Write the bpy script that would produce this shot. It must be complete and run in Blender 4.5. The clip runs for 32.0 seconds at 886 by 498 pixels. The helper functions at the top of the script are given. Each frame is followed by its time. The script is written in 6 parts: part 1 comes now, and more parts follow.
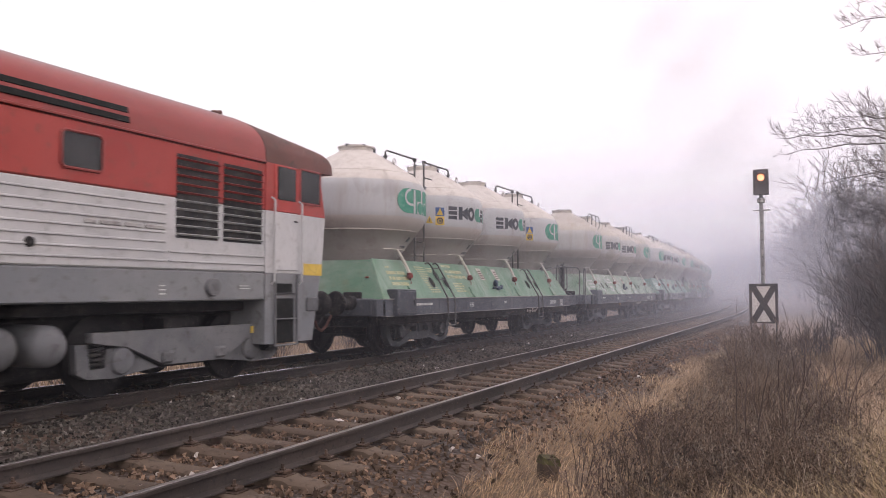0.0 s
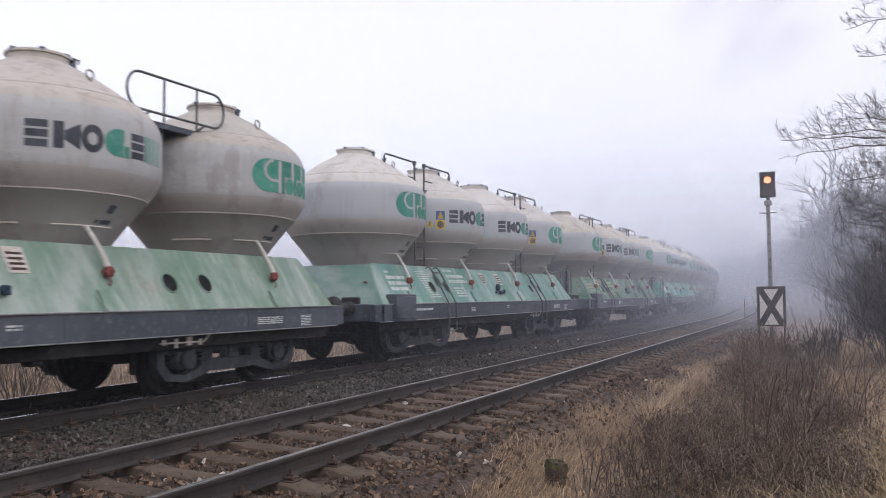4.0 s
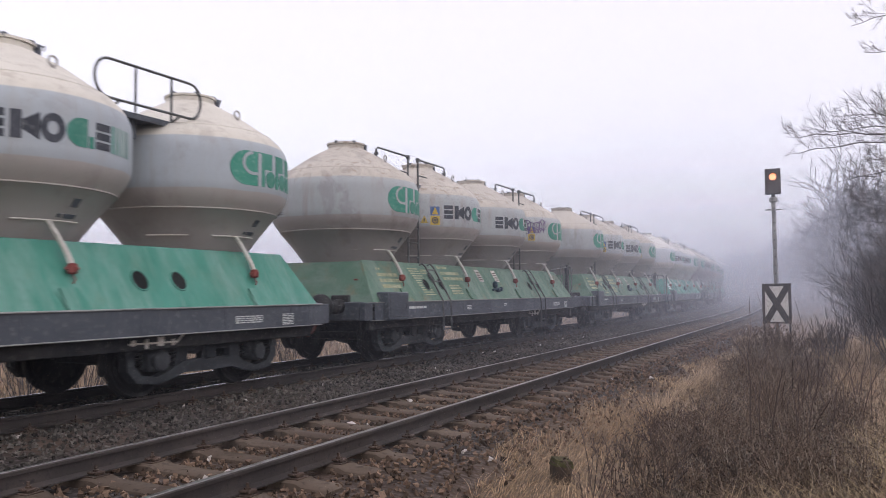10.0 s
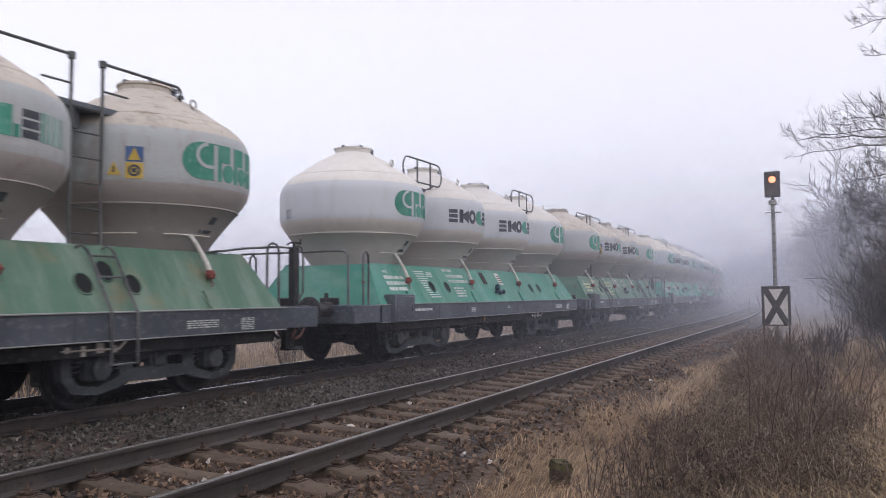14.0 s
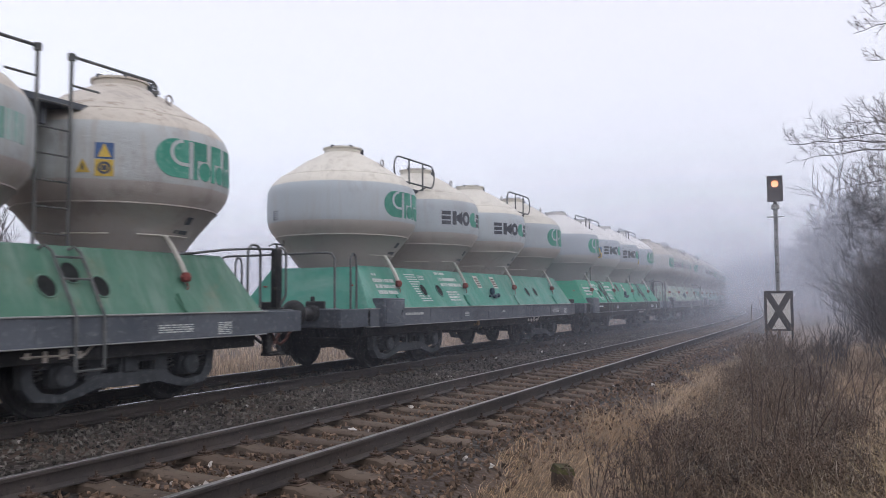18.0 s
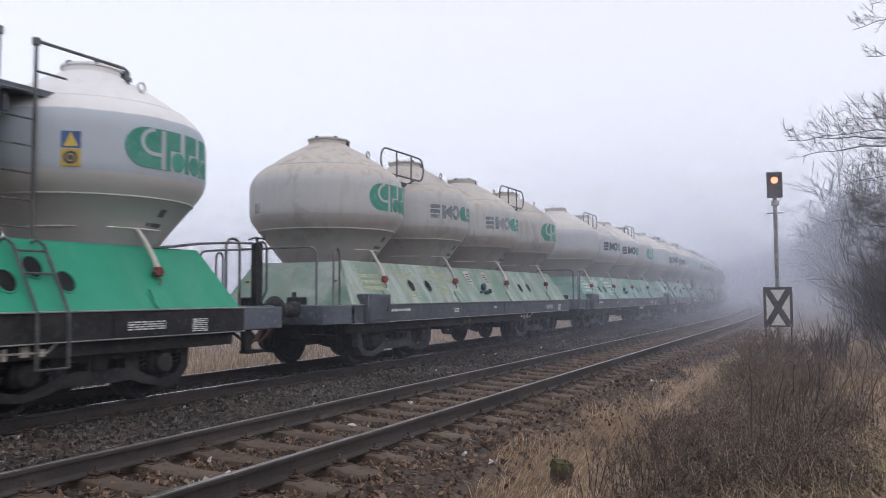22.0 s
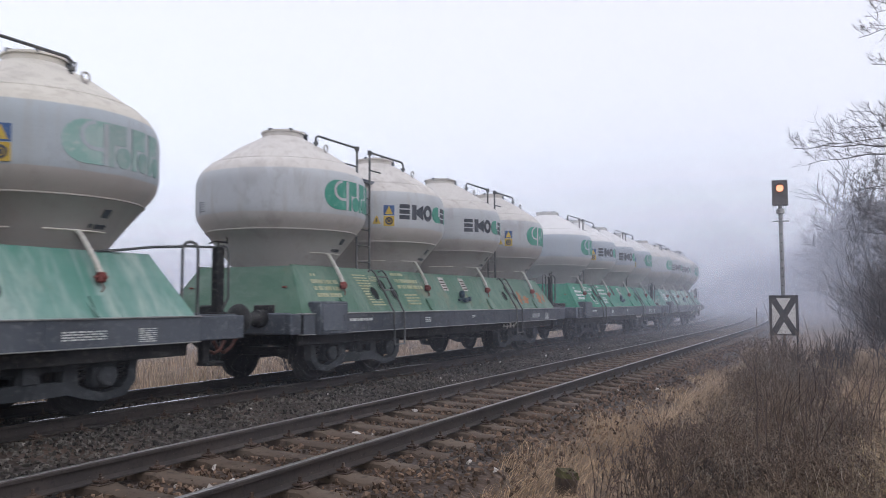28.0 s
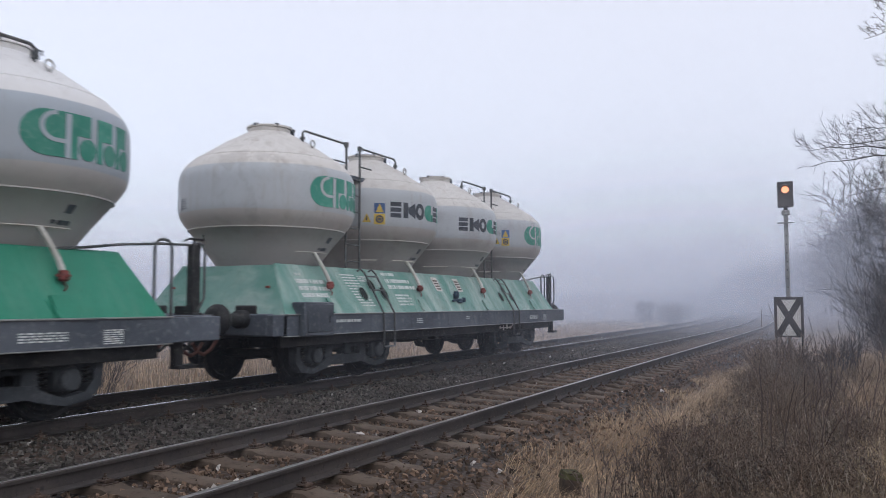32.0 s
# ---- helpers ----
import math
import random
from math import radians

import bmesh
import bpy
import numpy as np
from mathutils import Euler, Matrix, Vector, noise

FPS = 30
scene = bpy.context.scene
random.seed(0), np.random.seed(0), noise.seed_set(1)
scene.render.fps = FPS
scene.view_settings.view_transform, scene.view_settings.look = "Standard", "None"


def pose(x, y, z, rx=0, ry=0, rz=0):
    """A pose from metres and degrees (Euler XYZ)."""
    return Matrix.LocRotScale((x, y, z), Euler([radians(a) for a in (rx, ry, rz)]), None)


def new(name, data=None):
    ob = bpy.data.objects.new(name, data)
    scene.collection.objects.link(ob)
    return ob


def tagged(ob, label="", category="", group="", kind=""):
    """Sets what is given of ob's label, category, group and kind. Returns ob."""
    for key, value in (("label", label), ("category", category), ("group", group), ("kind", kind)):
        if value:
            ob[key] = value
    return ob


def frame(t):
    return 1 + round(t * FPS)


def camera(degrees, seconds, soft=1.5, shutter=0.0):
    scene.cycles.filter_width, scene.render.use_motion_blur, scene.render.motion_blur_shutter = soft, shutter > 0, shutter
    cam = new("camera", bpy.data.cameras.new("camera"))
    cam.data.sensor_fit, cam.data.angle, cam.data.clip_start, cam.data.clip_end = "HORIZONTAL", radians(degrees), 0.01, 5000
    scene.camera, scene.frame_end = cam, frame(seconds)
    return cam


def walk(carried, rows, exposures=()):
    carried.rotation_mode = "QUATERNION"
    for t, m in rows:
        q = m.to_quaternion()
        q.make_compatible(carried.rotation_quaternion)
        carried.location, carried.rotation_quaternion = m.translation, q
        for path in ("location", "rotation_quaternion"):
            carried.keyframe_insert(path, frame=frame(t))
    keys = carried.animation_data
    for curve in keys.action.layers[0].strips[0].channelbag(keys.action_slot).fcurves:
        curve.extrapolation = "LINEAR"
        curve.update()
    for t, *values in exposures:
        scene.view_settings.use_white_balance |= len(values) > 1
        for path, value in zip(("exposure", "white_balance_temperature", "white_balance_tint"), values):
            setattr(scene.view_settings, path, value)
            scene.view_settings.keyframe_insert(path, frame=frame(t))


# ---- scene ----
cam = camera(58.5, 32.0, soft=0.6, shutter=0.22)
# The camera stands beside the near track, hand-held; seconds, yaw, pitch, roll in degrees.
EYE = (0.0, 0.0, 1.256)
walk(cam, [(t, pose(*EYE, 90 + b, 0, a - 90) @ pose(0, 0, 0, 0, 0, c)) for t, a, b, c in (
    (0, 25.42, 3.03, -0.13), (0.5, 25.51, 3.06, -0.17), (1, 25.57, 3.11, -0.20), (1.5, 25.62, 3.19, -0.23), (2, 25.69, 3.25, -0.39),
    (2.5, 25.74, 3.27, -0.53), (3, 25.72, 3.28, -0.48), (3.5, 25.81, 3.35, -0.46), (5.5, 25.96, 3.34, -0.48), (6, 25.96, 3.30, -0.50),
    (6.5, 26.00, 3.27, -0.47), (7, 26.01, 3.26, -0.41), (7.5, 26.03, 3.25, -0.34), (8, 26.03, 3.27, -0.35), (8.5, 26.06, 3.29, -0.43),
    (9, 26.11, 3.28, -0.45), (9.5, 26.19, 3.22, -0.48), (10, 26.20, 3.20, -0.54), (10.5, 26.18, 3.18, -0.56), (11, 26.18, 3.22, -0.56),
    (11.5, 26.19, 3.26, -0.51), (12, 26.26, 3.27, -0.49), (12.5, 26.31, 3.28, -0.50), (13, 26.30, 3.27, -0.50), (13.5, 26.24, 3.32, -0.50),
    (14, 26.16, 3.38, -0.50), (14.5, 26.17, 3.40, -0.56), (16.5, 26.33, 3.32, -0.38), (17, 26.34, 3.43, -0.39), (17.5, 26.35, 3.59, -0.44),
    (18, 26.32, 3.65, -0.36), (18.5, 26.28, 3.56, -0.32), (19, 26.29, 3.41, -0.28), (19.5, 26.30, 3.30, -0.38), (20, 26.34, 3.29, -0.43),
    (20.5, 26.26, 3.40, -0.43), (21, 26.19, 3.46, -0.42), (21.5, 26.22, 3.45, -0.34), (22, 26.29, 3.35, -0.30), (22.5, 26.29, 3.26, -0.29),
    (23, 26.27, 3.30, -0.28), (23.5, 26.26, 3.43, -0.21), (24, 26.27, 3.52, -0.15), (24.5, 26.31, 3.55, -0.18), (25, 26.38, 3.55, -0.15),
    (25.5, 26.35, 3.55, -0.18), (27.5, 26.52, 3.88, -0.32), (28, 26.63, 3.92, -0.22), (28.5, 26.78, 3.88, -0.21), (29, 26.90, 3.78, -0.16),
    (29.5, 26.94, 3.71, -0.15), (30, 26.95, 3.70, -0.13), (30.5, 26.95, 3.75, -0.10), (31, 26.94, 3.81, -0.06), (31.5, 26.93, 3.89, 0.00),
    (32, 26.95, 3.98, -0.07),
)], exposures=((0.0, 0.25, 7400, 22), (1.5, 0.17, 7050, 18), (3.5, 0.08, 6600, 14), (6.0, 0.06, 6550, 14), (8.0, 0.08, 6700, 17), (12.0, 0.04, 6750, 17), (15.0, 0.0, 6600, 14), (22.0, -0.02, 6500, 12), (28.0, 0.01, 6420, 12), (30.0, 0.06, 6420, 12), (31.0, -0.05, 6380, 11), (32.0, -0.15, 6330, 10)))
scene.cycles.transparent_max_bounces = 64

# ---- daylight under fog ----
world = bpy.data.worlds.new("overcast_sky")
scene.world = world
world.use_nodes = True
wn, wl = world.node_tree.nodes, world.node_tree.links
wn.clear()
sky = wn.new("ShaderNodeTexSky")
sky.sky_type, sky.sun_disc = "NISHITA", False
sky.sun_elevation, sky.sun_rotation = radians(38), radians(200)
clear_sky = wn.new("ShaderNodeBackground")
clear_sky.inputs["Strength"].default_value = 0.05
wl.new(sky.outputs[0], clear_sky.inputs["Color"])
cloud = wn.new("ShaderNodeBackground")
cloud.inputs["Color"].default_value = (0.955, 0.940, 1.01, 1)
cloud.inputs["Strength"].default_value = 0.90
both = wn.new("ShaderNodeAddShader")
wl.new(clear_sky.outputs[0], both.inputs[0])
wl.new(cloud.outputs[0], both.inputs[1])
world_out = wn.new("ShaderNodeOutputWorld")
wl.new(both.outputs[0], world_out.inputs["Surface"])

sun = new("sun", bpy.data.lights.new("sun", "SUN"))
sun.data.energy, sun.data.angle, sun.data.color = 0.5, radians(70), (1.0, 0.98, 0.95)
sun.matrix_world = pose(0, 0, 60, 40, 0, -20)


# ---- materials ----
def ramp_mix(nt, fac, a, b):
    n = nt.nodes.new("ShaderNodeMix")
    n.data_type = "RGBA"
    for sock, val in ((n.inputs[0], fac), (n.inputs[6], a), (n.inputs[7], b)):
        if isinstance(val, (tuple, list)):
            sock.default_value = (*val[:3], 1)
        elif isinstance(val, (int, float)):
            sock.default_value = val
        else:
            nt.links.new(val, sock)
    return n.outputs[2]


def number(nt, op, a, b=0.0, clamp=False):
    n = nt.nodes.new("ShaderNodeMath")
    n.operation, n.use_clamp = op, clamp
    for sock, val in ((n.inputs[0], a), (n.inputs[1], b)):
        if isinstance(val, (int, float)):
            sock.default_value = val
        else:
            nt.links.new(val, sock)
    return n.outputs[0]


def span(nt, val, lo, hi, smooth=True):
    n = nt.nodes.new("ShaderNodeMapRange")
    n.interpolation_type = "SMOOTHSTEP" if smooth else "LINEAR"
    nt.links.new(val, n.inputs[0])
    n.inputs[1].default_value, n.inputs[2].default_value = lo, hi
    return n.outputs[0]


def grain(nt, vec, scale, detail=4.0, stretch=(1, 1, 1), rough=0.6):
    m = nt.nodes.new("ShaderNodeMapping")
    nt.links.new(vec, m.inputs[0])
    m.inputs["Scale"].default_value = stretch
    n = nt.nodes.new("ShaderNodeTexNoise")
    n.inputs["Scale"].default_value, n.inputs["Detail"].default_value = scale, detail
    n.inputs["Roughness"].default_value = rough
    nt.links.new(m.outputs[0], n.inputs["Vector"])
    return n.outputs[0]


def start_material(name, rough, metal=0.0):
    m = bpy.data.materials.new(name)
    m.use_nodes = True
    nt = m.node_tree
    bsdf = nt.nodes["Principled BSDF"]
    bsdf.inputs["Roughness"].default_value, bsdf.inputs["Metallic"].default_value = rough, metal
    bsdf.inputs["Specular IOR Level"].default_value = 0.3
    tc = nt.nodes.new("ShaderNodeTexCoord")
    info = nt.nodes.new("ShaderNodeObjectInfo")
    shift = nt.nodes.new("ShaderNodeVectorMath")
    shift.operation = "MULTIPLY_ADD"
    comb = nt.nodes.new("ShaderNodeCombineXYZ")
    for i in range(3):
        nt.links.new(number(nt, "MULTIPLY", info.outputs["Random"], 37.0 + 11 * i), comb.inputs[i])
    shift.inputs[1].default_value = (1, 1, 1)
    nt.links.new(tc.outputs["Object"], shift.inputs[0])
    nt.links.new(comb.outputs[0], shift.inputs[2])
    return m, nt, bsdf, tc.outputs["Object"], shift.outputs[0], info.outputs["Random"]


def finish(nt, bsdf, colour, height=None, bump=0.0, dist=0.01):
    nt.links.new(colour, bsdf.inputs["Base Color"])
    if height is not None and bump:
        b = nt.nodes.new("ShaderNodeBump")
        b.inputs["Strength"].default_value, b.inputs["Distance"].default_value = bump, dist
        nt.links.new(height, b.inputs["Height"])
        nt.links.new(b.outputs[0], bsdf.inputs["Normal"])


def worn(name, a, b, c=None, rough=0.7, metal=0.0, coarse=1.2, fine=18.0, bump=0.15, stretch=(1, 1, 1), vary=0.15, island=False):
    """A surface that goes from colour a to b in patches, with flecks of c in its grain."""
    m, nt, bsdf, obj, vec, rnd = start_material(name, rough, metal)
    n1, n2 = grain(nt, vec, coarse, 3, stretch), grain(nt, vec, fine, 5, stretch)
    col = ramp_mix(nt, span(nt, n1, 0.35, 0.65), a, b)
    if c:
        col = ramp_mix(nt, span(nt, n2, 0.52, 0.72), col, c)
    else:
        col = ramp_mix(nt, span(nt, n2, 0.35, 0.8), col, tuple(v * 0.72 for v in b))
    if island:
        rnd = nt.nodes.new("ShaderNodeNewGeometry").outputs["Random Per Island"]
    hsv = nt.nodes.new("ShaderNodeHueSaturation")
    nt.links.new(col, hsv.inputs["Color"])
    nt.links.new(number(nt, "ADD", number(nt, "MULTIPLY", rnd, 2 * vary), 1 - vary), hsv.inputs["Value"])
    finish(nt, bsdf, hsv.outputs[0], n2, bump)
    return m


def tank_paint(name, dust, band, lower, dirt, flake):
    """Cement-silo paint: dusty cone above, a painted band round the belly, raw cream below, with run-down streaks."""
    m, nt, bsdf, obj, vec, rnd = start_material(name, 0.55)
    xyz = nt.nodes.new("ShaderNodeSeparateXYZ")
    nt.links.new(obj, xyz.inputs[0])
    n1 = grain(nt, vec, 1.1, 4)
    n2 = grain(nt, vec, 9.0, 6)
    streak = grain(nt, vec, 3.0, 4, (2.2, 2.2, 0.25))
    crust = grain(nt, vec, 4.5, 8, (1, 1, 2.0), 0.72)
    z = number(nt, "ADD", xyz.outputs[2], number(nt, "MULTIPLY", number(nt, "SUBTRACT", n1, 0.5), 0.05))
    cone = tuple(0.95 * v for v in (lower[0] * 0.97, lower[1], lower[2] * 1.02))
    col = ramp_mix(nt, span(nt, xyz.outputs[2], 2.43, 2.45), cone, lower)
    col = ramp_mix(nt, span(nt, z, 2.685, 2.70), col, band)
    col = ramp_mix(nt, number(nt, "MULTIPLY", span(nt, z, 3.385, 3.405), 0.95), col, dust)
    col = ramp_mix(nt, number(nt, "MULTIPLY", span(nt, streak, 0.48, 0.75), dirt), col, (0.30, 0.27, 0.235))
    stain = grain(nt, vec, 1.7, 8, (1, 1, 0.7), 0.7)
    col = ramp_mix(nt, number(nt, "MULTIPLY", span(nt, stain, 0.54, 0.62), 0.55 * dirt), col, (0.19, 0.165, 0.155))
    col = ramp_mix(nt, number(nt, "MULTIPLY", span(nt, n2, 0.5, 0.8), 0.4 * dirt), col, (0.24, 0.20, 0.17))
    flakes = number(nt, "MULTIPLY", span(nt, crust, 0.56, 0.62), span(nt, z, 3.25, 3.55))
    col = ramp_mix(nt, number(nt, "MULTIPLY", flakes, flake), col, (0.30, 0.25, 0.20))
    hsv = nt.nodes.new("ShaderNodeHueSaturation")
    nt.links.new(col, hsv.inputs["Color"])
    nt.links.new(number(nt, "ADD", number(nt, "MULTIPLY", rnd, 0.12), 1.06), hsv.inputs["Value"])
    finish(nt, bsdf, hsv.outputs[0], number(nt, "ADD", number(nt, "MULTIPLY", crust, flake), number(nt, "MULTIPLY", n2, 0.3)), 0.35, 0.03)
    return m


def hopper_paint(name, green, pale, dust, rust):
    """Green body paint, bleached and dusted with cement in run-down patches, rusting in places."""
    m, nt, bsdf, obj, vec, rnd = start_material(name, 0.5)
    n1 = grain(nt, vec, 0.9, 4)
    streak = grain(nt, vec, 1.9, 6, (1.6, 0.40, 0.40), 0.62)
    n2 = grain(nt, vec, 14.0, 6)
    col = ramp_mix(nt, span(nt, n1, 0.30, 0.75), green, pale)
    film = tuple(0.55 * p + 0.45 * d for p, d in zip(pale, (0.55, 0.57, 0.54)))
    col = ramp_mix(nt, number(nt, "MULTIPLY", span(nt, streak, 0.40, 0.72), dust), col, film)
    runs = grain(nt, vec, 5.0, 5, (1.8, 0.16, 0.16), 0.55)
    col = ramp_mix(nt, number(nt, "MULTIPLY", span(nt, runs, 0.54, 0.72), 0.24 * dust), col, (0.50, 0.51, 0.49))
    col = ramp_mix(nt, number(nt, "MULTIPLY", span(nt, n2, 0.45, 0.8), 0.22), col, tuple(v * 0.55 for v in green))
    col = ramp_mix(nt, number(nt, "MULTIPLY", span(nt, grain(nt, vec, 1.7, 7), 0.54, 0.72), rust), col, (0.25, 0.15, 0.07))
    finish(nt, bsdf, col, n2, 0.1)
    return m


TANK = {
    "white": tank_paint("white_silo_paint", (0.60, 0.58, 0.54), (0.47, 0.50, 0.53), (0.50, 0.475, 0.445), 0.25, 0.22),
    "grey": tank_paint("bluish_silo_paint", (0.57, 0.54, 0.47), (0.345, 0.385, 0.41), (0.36, 0.338, 0.315), 0.36, 0.32),
    "fresh": tank_paint("fresh_silo_paint", (0.62, 0.61, 0.60), (0.335, 0.372, 0.41), (0.41, 0.40, 0.385), 0.2, 0.06),
    "crust": tank_paint("crusted_silo_paint", (0.47, 0.43, 0.37), (0.35, 0.375, 0.38), (0.325, 0.300, 0.285), 0.65, 1.0),
    "dirty": tank_paint("grimy_silo_paint", (0.42, 0.39, 0.345), (0.38, 0.385, 0.38), (0.345, 0.325, 0.305), 0.68, 0.8),
    "dusty": tank_paint("dusty_silo_paint", (0.52, 0.495, 0.46), (0.38, 0.40, 0.415), (0.39, 0.37, 0.35), 0.45, 0.42),
}
GREEN = {
    "teal": hopper_paint("teal_green_paint", (0.034, 0.207, 0.151), (0.062, 0.269, 0.207), 0.42, 0.12),
    "vivid": hopper_paint("bright_green_paint", (0.013, 0.185, 0.109), (0.025, 0.224, 0.140), 0.14, 0.03),
    "emerald": hopper_paint("fresh_emerald_paint", (0.011, 0.252, 0.146), (0.020, 0.297, 0.179), 0.08, 0.02),
    "olive": hopper_paint("faded_olive_green_paint", (0.056, 0.137, 0.090), (0.099, 0.186, 0.129), 0.34, 0.40),
    "moss": hopper_paint("moss_green_paint", (0.048, 0.141, 0.094), (0.085, 0.186, 0.134), 0.34, 0.28),
    "sage": hopper_paint("faded_sage_green_paint", (0.090, 0.207, 0.140), (0.151, 0.263, 0.196), 0.50, 0.22),
    "pale": hopper_paint("bleached_green_paint", (0.134, 0.235, 0.168), (0.246, 0.319, 0.269), 0.95, 0.20),
    "haze": hopper_paint("dusted_teal_paint", (0.084, 0.230, 0.185), (0.179, 0.314, 0.269), 0.95, 0.12),
}
M_SILL = worn("sooty_blue_grey_steel", (0.064, 0.075, 0.092), (0.102, 0.115, 0.135), (0.16, 0.17, 0.187), 0.42, 0.1, 0.7, 14.0, 0.12)
M_DARK = worn("greasy_black_steel", (0.015, 0.016, 0.018), (0.034, 0.034, 0.035), (0.062, 0.059, 0.056), 0.65, 0.2, 2.0, 15.0, 0.25)
M_BOGIE = worn("dusty_bogie_steel", (0.034, 0.040, 0.046), (0.057, 0.064, 0.072), (0.095, 0.100, 0.108), 0.7, 0.1, 1.5, 12.0, 0.2)
M_RAILING = worn("dark_painted_handrail_steel", (0.062, 0.068, 0.070), (0.11, 0.116, 0.118), (0.17, 0.15, 0.13), 0.5, 0.1, 4.0, 25.0, 0.1)
M_PIPE = worn("dusty_white_hose", (0.50, 0.48, 0.43), (0.60, 0.58, 0.54), (0.34, 0.31, 0.27), 0.6, 0.0, 4.0, 25.0, 0.1)
M_DUST = worn("settled_cement_dust", (0.26, 0.24, 0.215), (0.34, 0.32, 0.29), (0.18, 0.165, 0.15), 0.95, 0.0, 2.0, 20.0, 0.2)
M_OCHRE = worn("rusty_ochre_casting", (0.20, 0.13, 0.06), (0.28, 0.19, 0.09), (0.11, 0.07, 0.045), 0.8, 0.0, 8.0, 30.0, 0.2)
M_RUBBER = worn("perished_red_rubber", (0.075, 0.032, 0.026), (0.105, 0.045, 0.036), (0.05, 0.03, 0.026), 0.75, 0.0, 6.0, 30.0, 0.1)
M_RED = worn("weathered_red_cap", (0.16, 0.035, 0.03), (0.22, 0.06, 0.05), (0.09, 0.045, 0.04), 0.65, 0.0, 6.0, 30.0, 0.1)
M_BLUE = worn("dark_valve_paint", (0.015, 0.04, 0.065), (0.022, 0.055, 0.085), (0.04, 0.045, 0.05), 0.5, 0.0, 6.0, 30.0, 0.1)
M_BLACK = worn("black_shape_paint", (0.035, 0.042, 0.055), (0.06, 0.066, 0.08), (0.12, 0.13, 0.14), 0.6, 0.0, 3.0, 22.0, 0.0)
M_LOGO = worn("green_emblem_paint", (0.035, 0.22, 0.16), (0.07, 0.27, 0.205), (0.15, 0.32, 0.26), 0.6, 0.0, 2.5, 20.0, 0.0)
M_LOGO_PALE = worn("bleached_emblem_paint", (0.20, 0.34, 0.30), (0.29, 0.385, 0.36), (0.34, 0.40, 0.38), 0.6, 0.0, 2.5, 20.0, 0.0)
M_SHAPE_PALE = worn("bleached_black_shape_paint", (0.12, 0.14, 0.16), (0.22, 0.24, 0.26), (0.40, 0.41, 0.41), 0.6, 0.0, 2.0, 14.0, 0.0)
M_MARK = worn("white_stencil_paint", (0.52, 0.55, 0.53), (0.62, 0.64, 0.62), (0.34, 0.40, 0.37), 0.6, 0.0, 3.0, 24.0, 0.0)
M_MARK_OLD = worn("yellowed_stencil_paint", (0.40, 0.40, 0.24), (0.46, 0.47, 0.32), (0.24, 0.30, 0.18), 0.6, 0.0, 3.0, 24.0, 0.0)
M_YELLOW = worn("warning_yellow", (0.52, 0.36, 0.06), (0.60, 0.43, 0.09), (0.38, 0.27, 0.09), 0.5, 0.0, 4.0, 25.0, 0.0)
M_SIGN_BLUE = worn("sign_blue", (0.04, 0.09, 0.22), (0.06, 0.12, 0.27), (0.12, 0.16, 0.25), 0.5, 0.0, 4.0, 25.0, 0.0)
M_PLATE = worn("pale_label_plate", (0.44, 0.40, 0.36), (0.54, 0.50, 0.46), (0.30, 0.22, 0.18), 0.5, 0.0, 5.0, 30.0, 0.0)
M_SCRAWL = worn("violet_spray_paint", (0.10, 0.06, 0.16), (0.15, 0.09, 0.21), (0.25, 0.20, 0.30), 0.6, 0.0, 5.0, 25.0, 0.0)
M_ORANGE = worn("orange_spray_paint", (0.38, 0.12, 0.04), (0.42, 0.17, 0.07), (0.28, 0.17, 0.10), 0.6, 0.0, 5.0, 25.0, 0.0)
# near-black colour for the shade inside holes, slots and recesses
M_HOLE = worn("recess_shade_black", (0.006, 0.008, 0.008), (0.014, 0.016, 0.016), None, 0.9, 0.0, 6.0, 30.0, 0.1)
M_RAIL = worn("rusty_rail_steel", (0.046, 0.040, 0.038), (0.066, 0.055, 0.050), (0.034, 0.031, 0.031), 0.8, 0.2, 2.0, 30.0, 0.25)
M_SHINE = worn("polished_running_steel", (0.42, 0.42, 0.43), (0.55, 0.55, 0.56), (0.34, 0.33, 0.32), 0.22, 1.0, 1.0, 20.0, 0.02)
M_SHINE_DULL = worn("dull_running_steel", (0.24, 0.22, 0.21), (0.33, 0.31, 0.30), (0.14, 0.12, 0.11), 0.33, 0.85, 0.4, 20.0, 0.04)
M_SLEEPER = worn("rust_stained_concrete_sleeper", (0.082, 0.059, 0.043), (0.110, 0.083, 0.062), (0.052, 0.038, 0.030), 0.9, 0.0, 1.5, 16.0, 0.5)
M_CLIP = worn("rusty_fastening_steel", (0.055, 0.038, 0.03), (0.09, 0.06, 0.045), (0.16, 0.13, 0.11), 0.75, 0.4, 6.0, 40.0, 0.2)
M_STONE = worn("grey_ballast_stone", (0.071, 0.064, 0.056), (0.110, 0.099, 0.087), (0.045, 0.040, 0.036), 0.92, 0.0, 0.5, 40.0, 0.5, vary=0.75, island=True)
M_STONE_RUST = worn("rusty_ballast_stone", (0.110, 0.073, 0.050), (0.148, 0.099, 0.068), (0.065, 0.046, 0.038), 0.92, 0.0, 0.6, 40.0, 0.5, vary=0.75, island=True)
M_GRASS = worn("dry_straw_grass", (0.31, 0.215, 0.135), (0.44, 0.315, 0.20), (0.17, 0.115, 0.074), 0.85, 0.0, 0.5, 6.0, 0.0, vary=0.8, island=True)
M_REED = worn("tan_meadow_grass", (0.36, 0.265, 0.18), (0.45, 0.34, 0.235), (0.24, 0.172, 0.115), 0.85, 0.0, 0.4, 6.0, 0.0, vary=0.4, island=True)
